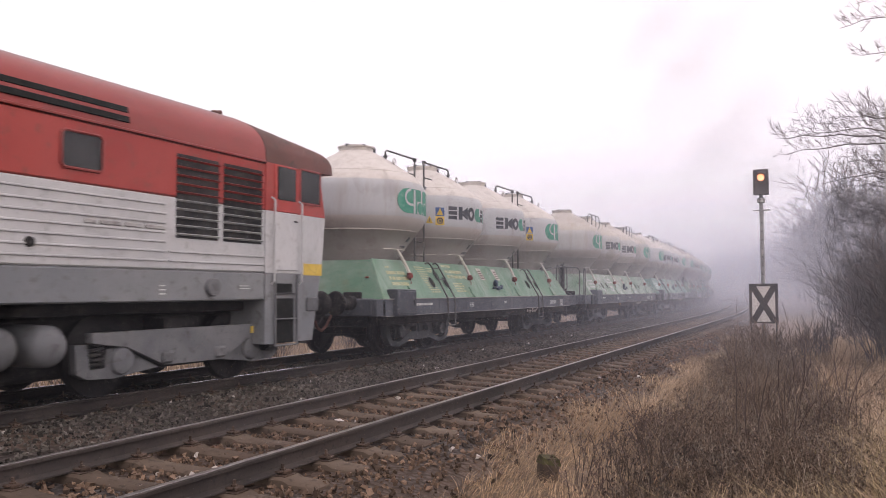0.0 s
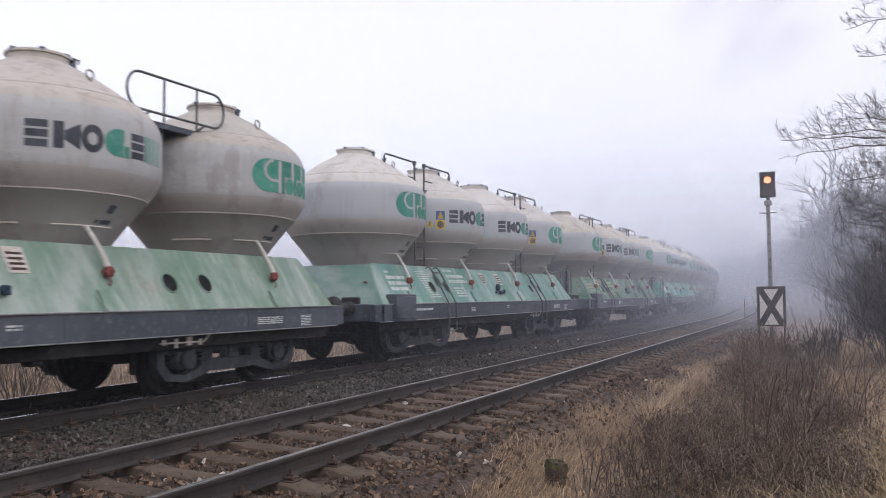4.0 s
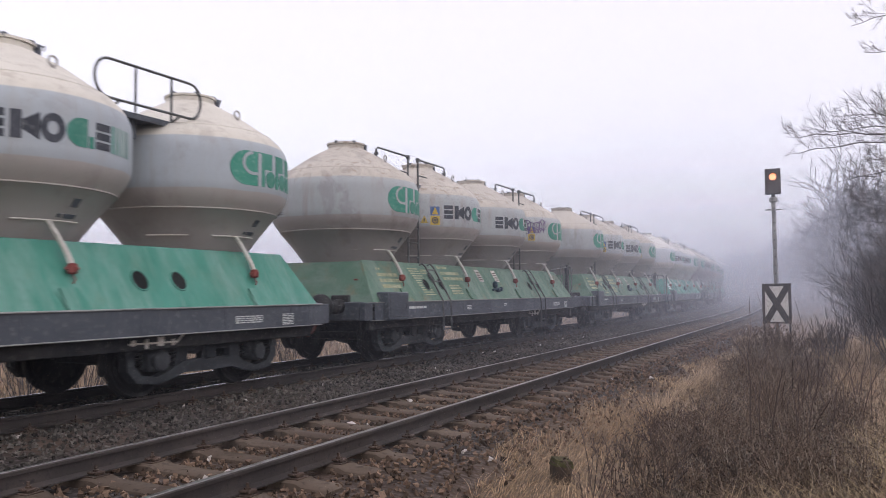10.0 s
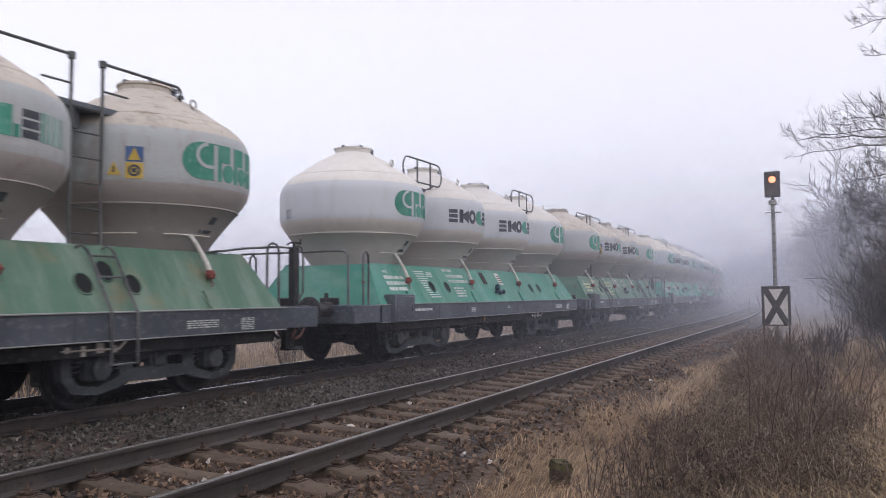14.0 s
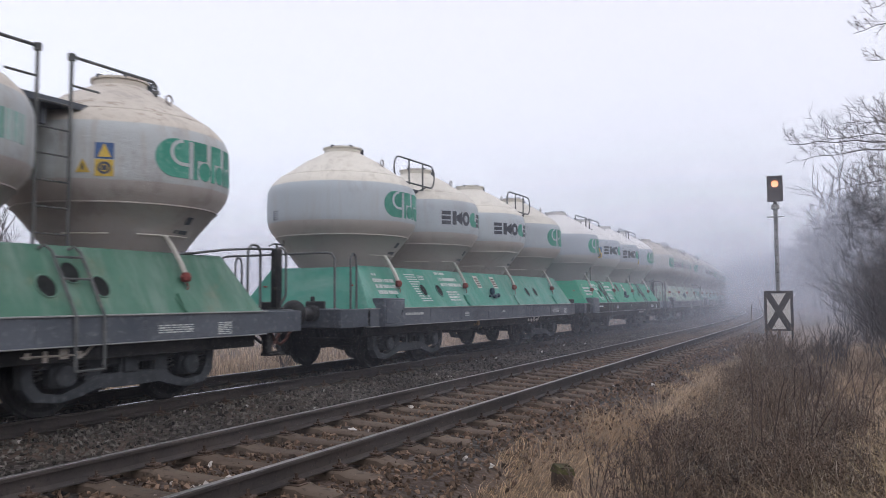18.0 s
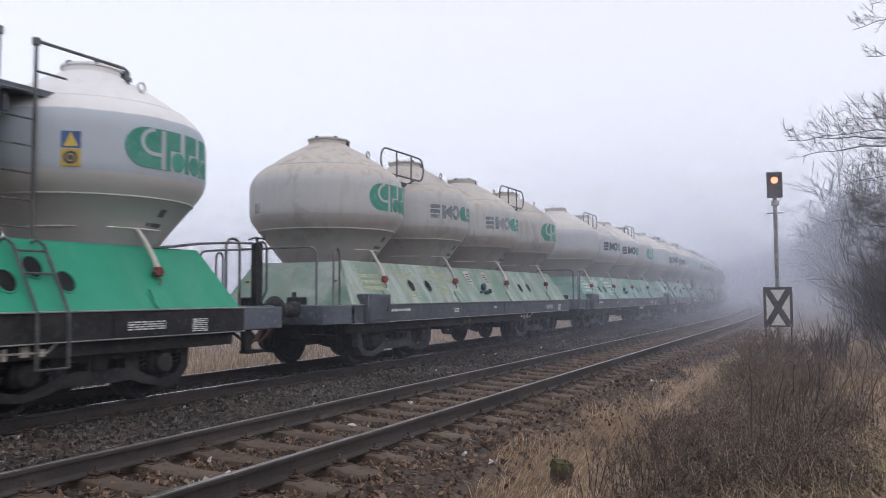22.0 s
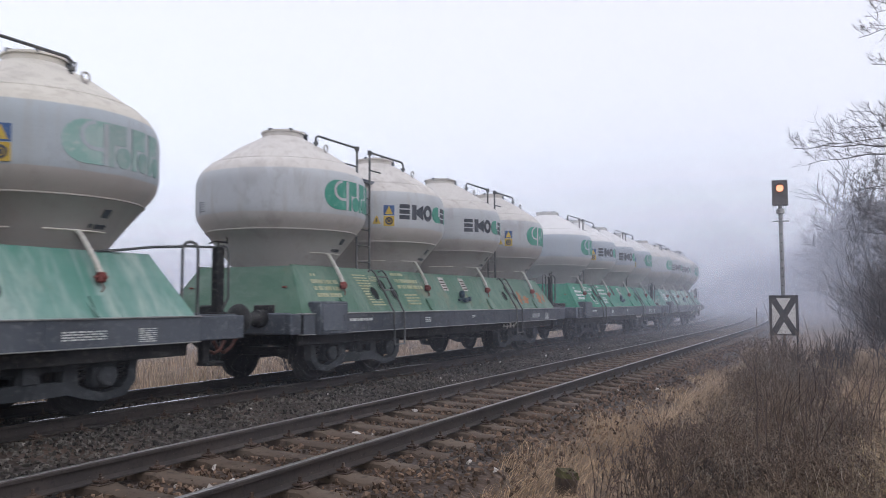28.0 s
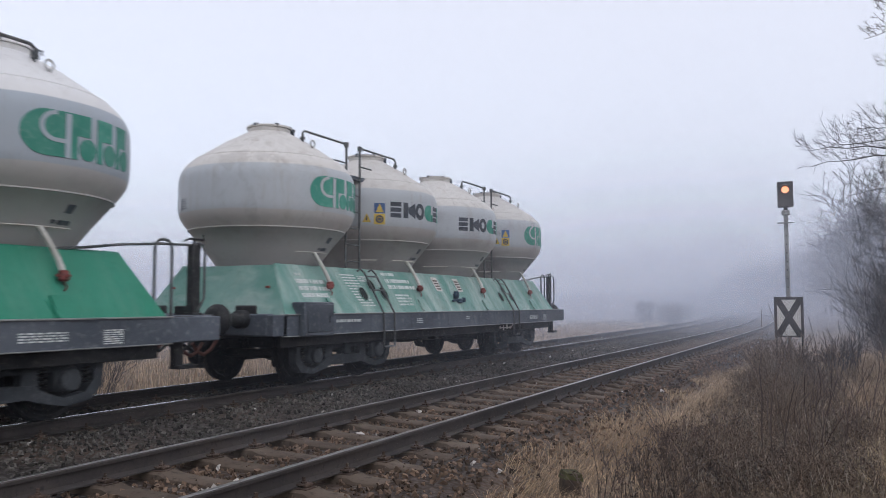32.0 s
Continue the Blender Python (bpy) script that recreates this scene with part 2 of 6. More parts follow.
M_WEED = worn("brown_dead_weed", (0.128, 0.092, 0.067), (0.188, 0.138, 0.101), (0.086, 0.062, 0.050), 0.9, 0.0, 1.0, 8.0, 0.0, vary=0.55, island=True)
M_FRESH = worn("yellow_green_grass", (0.29, 0.225, 0.125), (0.38, 0.30, 0.175), (0.21, 0.17, 0.09), 0.85, 0.0, 0.5, 6.0, 0.0, vary=0.5, island=True)
M_BRAMBLE = worn("dark_dead_bramble", (0.075, 0.059, 0.051), (0.115, 0.089, 0.074), (0.045, 0.038, 0.036), 0.9, 0.0, 1.0, 8.0, 0.0, vary=0.5, island=True)
M_TWIG = worn("grey_brown_bark", (0.074, 0.066, 0.065), (0.112, 0.101, 0.099), (0.050, 0.045, 0.044), 0.9, 0.0, 3.0, 25.0, 0.3)
M_SHOOT = worn("red_brown_shoot_bark", (0.080, 0.057, 0.048), (0.12, 0.086, 0.072), (0.055, 0.042, 0.037), 0.85, 0.0, 3.0, 25.0, 0.2)
M_STALK = worn("pale_dead_stalk", (0.20, 0.165, 0.13), (0.28, 0.235, 0.19), (0.13, 0.105, 0.085), 0.9, 0.0, 1.0, 8.0, 0.0, vary=0.5, island=True)
M_MOSS = worn("mossy_old_wood", (0.055, 0.05, 0.02), (0.09, 0.085, 0.03), (0.03, 0.022, 0.015), 0.95, 0.0, 9.0, 40.0, 0.6)
M_CUT = worn("weathered_end_grain", (0.05, 0.035, 0.025), (0.085, 0.06, 0.04), (0.03, 0.022, 0.018), 0.95, 0.0, 9.0, 40.0, 0.5)
M_MAST = worn("grey_galvanised_mast", (0.26, 0.26, 0.26), (0.36, 0.36, 0.35), (0.16, 0.14, 0.13), 0.55, 0.3, 3.0, 18.0, 0.15)
# matt black, with fog haze and lamp glow mixed into the tone
M_HOOD = worn("hazed_black_signal_paint", (0.075, 0.067, 0.066), (0.105, 0.094, 0.092), (0.14, 0.125, 0.12), 0.7, 0.0, 4.0, 20.0, 0.1)
M_BOARD = worn("white_board_enamel", (0.62, 0.60, 0.56), (0.70, 0.68, 0.64), (0.45, 0.41, 0.37), 0.5, 0.0, 2.5, 20.0, 0.0)
M_BOARD_DARK = worn("black_board_enamel", (0.045, 0.04, 0.04), (0.07, 0.06, 0.058), (0.12, 0.10, 0.09), 0.6, 0.0, 3.0, 20.0, 0.05)
M_LOCO_RED = worn("faded_red_coach_paint", (0.34, 0.045, 0.04), (0.40, 0.065, 0.055), (0.27, 0.06, 0.05), 0.42, 0.0, 0.8, 8.0, 0.03)


def roof_paint():
    """Faded red roof paint that turns to grey soot along the crest, where the exhaust settles."""
    m, nt, bsdf, obj, vec, rnd = start_material("sooty_red_roof_paint", 0.42)
    xyz = nt.nodes.new("ShaderNodeSeparateXYZ")
    nt.links.new(obj, xyz.inputs[0])
    n1, n2 = grain(nt, vec, 0.8, 5, (0.4, 1, 1)), grain(nt, vec, 7.0, 6)
    col = ramp_mix(nt, span(nt, n1, 0.35, 0.65), (0.23, 0.045, 0.04), (0.31, 0.06, 0.055))
    z = number(nt, "ADD", xyz.outputs[2], number(nt, "MULTIPLY", number(nt, "SUBTRACT", n1, 0.5), 0.35))
    col = ramp_mix(nt, number(nt, "MULTIPLY", span(nt, z, 3.60, 3.85), 0.85), col, (0.115, 0.095, 0.095))
    col = ramp_mix(nt, number(nt, "MULTIPLY", span(nt, n2, 0.5, 0.8), 0.3), col, (0.12, 0.06, 0.05))
    finish(nt, bsdf, col, n2, 0.05)
    return m


M_LOCO_ROOF = roof_paint()
M_LOCO_DARK_ROOF = worn("soot_covered_roof", (0.09, 0.045, 0.038), (0.14, 0.055, 0.045), (0.05, 0.035, 0.03), 0.65, 0.0, 0.7, 6.0, 0.1)
M_LOCO_CREAM = worn("light_grey_coach_paint", (0.405, 0.42, 0.43), (0.46, 0.47, 0.475), (0.33, 0.335, 0.335), 0.42, 0.0, 0.9, 9.0, 0.03)
M_LOCO_GREY = worn("mid_grey_skirt_paint", (0.155, 0.168, 0.182), (0.20, 0.21, 0.22), (0.115, 0.118, 0.122), 0.5, 0.0, 0.9, 9.0, 0.06)
M_LOCO_FRAME = worn("grey_bogie_paint", (0.105, 0.113, 0.122), (0.15, 0.156, 0.162), (0.075, 0.076, 0.078), 0.6, 0.0, 1.2, 9.0, 0.12)


def glass(name, tint):
    m, nt, bsdf, obj, vec, rnd = start_material(name, 0.08)
    bsdf.inputs["Specular IOR Level"].default_value = 0.35
    finish(nt, bsdf, ramp_mix(nt, grain(nt, vec, 1.5, 3), tint, tuple(v * 1.6 for v in tint)))
    return m


M_GLASS = glass("dark_cab_glass", (0.012, 0.013, 0.014))
M_LAMP = bpy.data.materials.new("amber_lamp_glow")
M_LAMP.use_nodes = True
lamp_bsdf = M_LAMP.node_tree.nodes["Principled BSDF"]
lamp_bsdf.inputs["Emission Color"].default_value = (1.0, 0.33, 0.10, 1)
lamp_bsdf.inputs["Emission Strength"].default_value = 1.5


def ground_material():
    """Soil: ballast grit on the track bed, straw litter and leaf mould off it."""
    m, nt, bsdf, obj, vec, rnd = start_material("trackside_soil", 0.95)
    xyz = nt.nodes.new("ShaderNodeSeparateXYZ")
    nt.links.new(obj, xyz.inputs[0])
    n1, n2 = grain(nt, obj, 0.6, 5), grain(nt, obj, 7.0, 6)
    vor = nt.nodes.new("ShaderNodeTexVoronoi")
    vor.inputs["Scale"].default_value = 16.0
    nt.links.new(obj, vor.inputs["Vector"])
    straw = ramp_mix(nt, span(nt, n1, 0.35, 0.65), (0.20, 0.142, 0.094), (0.13, 0.094, 0.066))
    straw = ramp_mix(nt, span(nt, n2, 0.45, 0.8), straw, (0.12, 0.082, 0.055))
    grit = ramp_mix(nt, span(nt, vor.outputs["Distance"], 0.1, 0.6), (0.10, 0.088, 0.082), (0.035, 0.029, 0.027))
    grit = ramp_mix(nt, span(nt, n1, 0.4, 0.7), grit, (0.085, 0.058, 0.043))
    bed = nt.nodes.new("ShaderNodeAttribute")
    bed.attribute_name = "bed"
    finish(nt, bsdf, ramp_mix(nt, bed.outputs["Fac"], straw, grit), vor.outputs["Distance"], 0.6, 0.05)
    return m


M_GROUND = ground_material()


def fog_material():
    """Thin drifting mist: scatters a small share of the light, lets the rest through; thins with height."""
    m = bpy.data.materials.new("thin_mist")
    m.use_nodes = True
    nt = m.node_tree
    nt.nodes.clear()
    tc = nt.nodes.new("ShaderNodeTexCoord")
    xyz = nt.nodes.new("ShaderNodeSeparateXYZ")
    nt.links.new(tc.outputs["Object"], xyz.inputs[0])
    amount = nt.nodes.new("ShaderNodeAttribute")
    amount.attribute_name = "mist_share"
    wisps = span(nt, grain(nt, tc.outputs["Object"], 0.05, 3, (1, 1, 2)), 0.2, 0.8)
    fade = number(nt, "SUBTRACT", 1.0, span(nt, xyz.outputs[2], 1.0, 17.0))
    fac = number(nt, "MULTIPLY", number(nt, "MULTIPLY", amount.outputs["Fac"], fade), number(nt, "ADD", number(nt, "MULTIPLY", wisps, 0.5), 0.75), True)
    clear, near, far = (nt.nodes.new("ShaderNodeBsdf" + k) for k in ("Transparent", "Diffuse", "Translucent"))
    near.inputs[0].default_value = far.inputs[0].default_value = (0.83, 0.88, 1.0, 1)
    scatter, mix = nt.nodes.new("ShaderNodeMixShader"), nt.nodes.new("ShaderNodeMixShader")
    nt.links.new(near.outputs[0], scatter.inputs[1])
    nt.links.new(far.outputs[0], scatter.inputs[2])
    nt.links.new(fac, mix.inputs[0])
    nt.links.new(clear.outputs[0], mix.inputs[1])
    nt.links.new(scatter.outputs[0], mix.inputs[2])
    nt.links.new(mix.outputs[0], nt.nodes.new("ShaderNodeOutputMaterial").inputs[0])
    return m


M_FOG = fog_material()


# ---- mesh tools ----
class Shape:
    """Vertices and faces of one part, put together from simple solids."""

    def __init__(self):
        self.v, self.f = [], []

    def add(self, verts, faces):
        n = len(self.v)
        self.v += [tuple(p) for p in verts]
        self.f += [tuple(n + i for i in face) for face in faces]
        return self

    def box(self, x0, x1, y0, y1, z0, z1, c=0.012):
        """A box with chamfered edges."""
        lo, hi = (min(x0, x1), min(y0, y1), min(z0, z1)), (max(x0, x1), max(y0, y1), max(z0, z1))
        c = min(c, *(0.45 * (h - l) for l, h in zip(lo, hi)))
        verts, ids = [], {}
        for sx in (0, 1):
            for sy in (0, 1):
                for sz in (0, 1):
                    s = (sx, sy, sz)
                    for axis in range(3):
                        p = [hi[i] if s[i] else lo[i] for i in range(3)]
                        for i in range(3):
                            if i != axis:
                                p[i] += -c if s[i] else c
                        ids[s, axis] = len(verts)
                        verts.append(p)
        faces = []
        for axis in range(3):
            a, b = (axis + 1) % 3, (axis + 2) % 3
            for side in (0, 1):
                ring = []
                for u, w in ((0, 0), (1, 0), (1, 1), (0, 1)):
                    s = [0, 0, 0]
                    s[axis], s[a], s[b] = side, u, w
                    ring.append(ids[tuple(s), axis])
                faces.append(ring if side else ring[::-1])
            for u in (0, 1):
                for w in (0, 1):
                    s, t = [0, 0, 0], [0, 0, 0]
                    s[axis], t[axis] = 0, 1
                    s[a] = t[a] = u
                    s[b] = t[b] = w
                    s, t = tuple(s), tuple(t)
                    quad = [ids[s, a], ids[t, a], ids[t, b], ids[s, b]]
                    faces.append(quad if u != w else quad[::-1])
        for sx in (0, 1):
            for sy in (0, 1):
                for sz in (0, 1):
                    tri = [ids[(sx, sy, sz), i] for i in range(3)]
                    faces.append(tri if (sx + sy + sz) % 2 else tri[::-1])
        return self.add(verts, faces)

    def tube(self, points, r, n=8, caps=True, r2=None):
        """A round bar along points; r2: the radius at its end."""
        pts = [Vector(p) for p in points]
        start = len(self.v)
        up = None
        for i, p in enumerate(pts):
            d = (pts[min(i + 1, len(pts) - 1)] - pts[max(i - 1, 0)]).normalized()
            if up is None:
                up = d.orthogonal().normalized()
            up = (up - d * up.dot(d)).normalized()
            side = d.cross(up)
            rr = r if r2 is None else r + (r2 - r) * i / (len(pts) - 1)
            for k in range(n):
                a = 2 * math.pi * k / n
                self.v.append(tuple(p + (up * math.cos(a) + side * math.sin(a)) * rr))
        for i in range(len(pts) - 1):
            for k in range(n):
                a, b = start + i * n + k, start + i * n + (k + 1) % n
                self.f.append((a, b, b + n, a + n))
        if caps:
            self.f.append(tuple(start + k for k in range(n))[::-1])
            self.f.append(tuple(start + (len(pts) - 1) * n + k for k in range(n)))
        return self

    def lathe(self, profile, n=48, axis="z", at=(0, 0, 0), closed=False):
        """A solid of revolution from (radius, height) pairs."""
        start = len(self.v)
        for r, h in profile:
            for k in range(n):
                a = 2 * math.pi * k / n
                c, s = r * math.cos(a), r * math.sin(a)
                p = {"z": (c, s, h), "y": (c, h, s), "x": (h, c, s)}[axis]
                self.v.append(tuple(p[i] + at[i] for i in range(3)))
        for i in range(len(profile) - 1):
            for k in range(n):
                a, b = start + i * n + k, start + i * n + (k + 1) % n
                quad = (a, b, b + n, a + n)
                self.f.append(quad if axis != "y" else quad[::-1])
        if not closed:
            first, last = tuple(start + k for k in range(n)), tuple(start + (len(profile) - 1) * n + k for k in range(n))
            self.f += [first[::-1], last] if axis != "y" else [first, last[::-1]]
        return self

    def prism(self, outline, y0, y1):
        """An outline in x and z, drawn out from y0 to y1."""
        n = len(outline)
        return self.add([(x, y, z) for y in (y0, y1) for x, z in outline],
                        [tuple(range(n)), tuple(range(2 * n - 1, n - 1, -1))] + [(i, n + i, n + (i + 1) % n, (i + 1) % n) for i in range(n)])

    def loft(self, rings):
        n, start = len(rings[0]), len(self.v)
        for ring in rings:
            self.v += [tuple(p) for p in ring]
        for i in range(len(rings) - 1):
            for k in range(n):
                a, b = start + i * n + k, start + i * n + (k + 1) % n
                self.f.append((a, b, b + n, a + n))
        self.f += [tuple(start + k for k in range(n))[::-1], tuple(start + (len(rings) - 1) * n + k for k in range(n))]
        return self

    def slab(self, quad, off, n=1):
        """A thin plate on a quad of four corners, raised by off along its normal."""
        a, b, c, d = (Vector(p) for p in quad)
        up = (b - a).cross(d - a).normalized() * off
        return self.add([a, b, c, d, a + up, b + up, c + up, d + up],
                        [(4, 5, 6, 7), (3, 2, 1, 0), (0, 1, 5, 4), (1, 2, 6, 5), (2, 3, 7, 6), (3, 0, 4, 7)])


MESHES = {}


def mesh_of(key, make, material, smooth=True):
    """One mesh for all alike parts in one material."""
    if (key, material.name) not in MESHES:
        shape = make()
        me = bpy.data.meshes.new(key)
        me.from_pydata(shape.v, [], shape.f)
        me.materials.append(material)
        if smooth:
            me.shade_smooth()
            me.set_sharp_from_angle(angle=radians(38))
        me.update()
        MESHES[key, material.name] = me
    return MESHES[key, material.name]


def part(name, key, make, material, parent=None, label="", at=None, smooth=True):
    ob = new(name, mesh_of(key, make, material, smooth))
    if parent is not None:
        ob.parent = parent
    if at is not None:
        ob.matrix_basis = at
    if label:
        ob["label"] = label
    return ob


def solo(name, shape, material, smooth=False):
    me = bpy.data.meshes.new(name)
    me.from_pydata(shape.v, [], shape.f)
    me.materials.append(material)
    if smooth:
        me.shade_smooth()
        me.set_sharp_from_angle(angle=radians(38))
    me.update()
    return new(name, me)


# ---- the line: straight, then a long curve to the left ----
BEND, RADIUS = 34.0, 479.0
NEAR, FAR = 4.648, 8.581          # centre lines of the two tracks
HALF = 0.7525                     # half the distance between the rail heads


def on_line(s, v):
    """The place v metres to the left of the line of the camera, s metres along it."""
    if s <= BEND:
        return s, v
    a = (s - BEND) / RADIUS
    return BEND + (RADIUS - v) * math.sin(a), RADIUS - (RADIUS - v) * math.cos(a)


def wave(x, y):
    return (math.sin(x * 0.9 + 1.3 * math.sin(y * 0.7)) + math.sin(y * 1.7 + x * 0.31) + 0.6 * math.sin(x * 2.3 - y * 1.9)) / 2.6


PROFILE = ((-400, 12), (-120, 8), (-60, 5), (-30, 2.6), (-14, 1.2), (-7, 0.6), (-3.5, 0.15), (-1.5, -0.30), (0.5, -0.46), (1.7, -0.50), (2.5, -0.44),
           (3.1, -0.27), (3.4, -0.235), (5.9, -0.235), (6.3, -0.235), (7.1, -0.185), (10.0, -0.185), (10.4, -0.28), (11.6, -0.75), (13.5, -0.72), (30, -0.7), (120, -0.4), (400, 0.0))


def ground_z(s, v):
    for (a, za), (b, zb) in zip(PROFILE, PROFILE[1:]):
        if v <= b:
            z = za + (zb - za) * max(0.0, (v - a) / (b - a))
            break
    else:
        z = zb
    rough = 0.012 if 3.0 < v < 10.4 else 0.05 if -6 < v < 14 else 0.25
    return z + rough * wave(s, v)


# ---- ground ----
def build_ground():
    ss = [-400, -250, -150, -90, -60, -40, -25, -15, -8] + [-4 + 0.5 * i for i in range(80)] + [36 + 1.5 * i for i in range(44)] + [105, 115, 130, 150, 180, 220, 270, 330, 420, 520]
    vs = [-400, -300, -220, -160, -120, -85, -60, -45, -35, -28, -22, -17, -14, -11, -9] + [-7.5 + 0.4 * i for i in range(24)] + [2.3 + 0.2 * i for i in range(51)] + [12.8, 13.5, 15, 17, 20, 24, 30, 38, 50, 65, 85, 120, 160, 220, 300, 400]
    shape, bed = Shape(), []
    for s in ss:
        for v in vs:
            x, y = on_line(s, v)
            shape.v.append((x, y, ground_z(s, v)))
            edge = 2.55 + 0.35 * wave(s * 0.8, 3.0) + 0.15 * wave(s * 4, 1.0)
            bed.append(max(0.0, min(1.0, (v - edge) / 0.35)) * max(0.0, min(1.0, (11.3 - v) / 0.5)))
    n = len(vs)
    shape.f = [(i * n + j, (i + 1) * n + j, (i + 1) * n + j + 1, i * n + j + 1) for i in range(len(ss) - 1) for j in range(n - 1)]
    ob = solo("ground", shape, M_GROUND, True)
    ob.data.attributes.new("bed", "FLOAT", "POINT").data.foreach_set("value", bed)
    tagged(ob, "trackside earth with ballast bed and straw litter", "ground", kind="structure")


build_ground()


# ---- the two tracks ----
def rail_outline():
    half = [(0.070, -0.160), (0.070, -0.148), (0.014, -0.128), (0.009, -0.055), (0.014, -0.040), (0.035, -0.034), (0.036, -0.010), (0.030, -0.002)]
    return half + [(-y, z) for y, z in half[::-1]]


def along(v, s0, s1, fine, coarse):
    s, out = s0, []
    while s < s1:
        out.append(s)
        s += fine if s < 60 else coarse
    return out + [s1]


def rail_shape(v, outline):
    shape = Shape()
    rings = []
    for s in along(v, -60, 200, 1.0, 3.0):
        x, y = on_line(s, v)
        a = 0 if s <= BEND else (s - BEND) / RADIUS
        rings.append([(x - math.sin(a) * -dy * -1, y + math.cos(a) * dy, z) for dy, z in outline])
    return shape.loft(rings)


def sleeper_shape():
    """A pre-stressed sleeper: raised rail seats, a lower waist, ends that fall away."""
    rings = []
    half = ((1.22, -0.222, 0.095), (1.19, -0.200, 0.105), (0.98, -0.192, 0.108), (0.92, -0.168, 0.108), (0.58, -0.168, 0.108), (0.50, -0.192, 0.105))
    for y, top, wt in [(-y, top, wt) for y, top, wt in half] + [(0.0, -0.206, 0.10)] + [row for row in half[::-1]]:
        rings.append([(-wt - 0.05, y, -0.38), (wt + 0.05, y, -0.38), (wt + 0.01, y, top - 0.015), (wt - 0.01, y, top), (-wt + 0.01, y, top), (-wt - 0.01, y, top - 0.015)])
    return Shape().loft(rings)


def fastening_shape():
    """Base plate, clips and bolts at one rail seat."""
    sh = Shape().box(-0.075, 0.075, -0.17, 0.17, -0.168, -0.158, 0.003)
    for side in (-1, 1):
        sh.box(-0.055, 0.055, side * 0.050, side * 0.115, -0.150, -0.132, 0.006)
        sh.lathe([(0.024, -0.140), (0.024, -0.118), (0.013, -0.117), (0.013, -0.085), (0.006, -0.083)], 6, "z", (0, side * 0.092, 0))
        sh.box(-0.045, 0.045, side * 0.115, side * 0.15, -0.160, -0.128, 0.008)
    return sh


def build_track(centre, label, shine):
    track = new("railway_track")
    tagged(track, label, "railway track", "railway tracks", "structure")
    for side in (-1, 1):
        v = centre + side * HALF
        rail = solo("rail", rail_shape(v, rail_outline()), M_RAIL, True)
        rail.parent = track
        top = solo("running_surface", rail_shape(v, [(-0.026, -0.004), (0.026, -0.004), (0.022, 0.0015), (-0.022, 0.0015)]), shine)
        top.parent = rail
        top["label"] = "worn shiny steel running surface"
    for i in range(150):
        s = -8.1 + 0.6 * i + 0.02 * wave(i * 3.1, centre)
        x, y = on_line(s, centre)
        a = 0 if s <= BEND else (s - BEND) / RADIUS
        at = pose(x, y, 0, 0, 0, math.degrees(a) + 1.2 * wave(i * 1.7, centre * 2))
        sleeper = part("sleeper", "sleeper", sleeper_shape, M_SLEEPER, track, at=at)
        if s < 40:
            for side in (-1, 1):
                part("rail_fastening", "rail_fastening", fastening_shape, M_CLIP, sleeper, at=pose(0, side * HALF, 0))
    return track


build_track(NEAR, "rusty rails on stained concrete sleepers in brown ballast", M_SHINE_DULL)
build_track(FAR, "polished rails on concrete sleepers in grey ballast", M_SHINE)


def rocks(name, label, count, s_range, v_range, size, material, seed, keep):
    """Broken stones: squashed, skewed lumps lying in the bed."""
    rng = np.random.default_rng(seed)
    unit = np.array([(x, y, z) for x in (-1, 1) for y in (-1, 1) for z in (-1, 1)], float)
    quads = np.array([(0, 1, 3, 2), (4, 6, 7, 5), (0, 4, 5, 1), (2, 3, 7, 6), (0, 2, 6, 4), (1, 5, 7, 3)])
    s = s_range[0] + (s_range[1] - s_range[0]) * rng.random(count) ** 1.5
    v = rng.uniform(*v_range, count)
    ok = np.array([keep(a, b, c) for a, b, c in zip(s, v, rng.random(count))])
    s, v = s[ok], v[ok]
    verts = []
    for a, b in zip(s, v):
        r = size[0] + (size[1] - size[0]) * rng.random() ** 2
        pts = unit * rng.uniform(0.45, 1.0, 3) * r * 0.62 + rng.normal(0, 0.22 * r, (8, 3))
        turn = np.array(Euler(rng.uniform(-3, 3, 3)).to_matrix())
        x, y = on_line(a, b)
        verts.append(pts @ turn.T + (x, y, ground_z(a, b) + 0.25 * r + 0.012 * rng.random()))
    n = len(verts)
    faces = (quads[None] + 8 * np.arange(n)[:, None, None]).reshape(-1, 4)
    me = bpy.data.meshes.new(name)
    me.from_pydata(np.concatenate(verts).tolist(), [], faces.tolist())
    me.materials.append(material)
    ob = new(name, me)
    return tagged(ob, label, "ballast", kind="stuff")


def off_sleepers(s, v, chance):
    """Stones lie between the sleepers, seldom on them, and not on the rails."""
    for centre in (NEAR, FAR):
        if abs(v - centre) < 1.26:
            if min(abs(v - centre - HALF), abs(v - centre + HALF)) < 0.08:
                return False
            if centre == FAR:
                continue
            phase = ((s + 8.1) / 0.6) % 1.0
            if min(phase, 1 - phase) < 0.17:
                return chance < 0.36
    return chance < 0.97


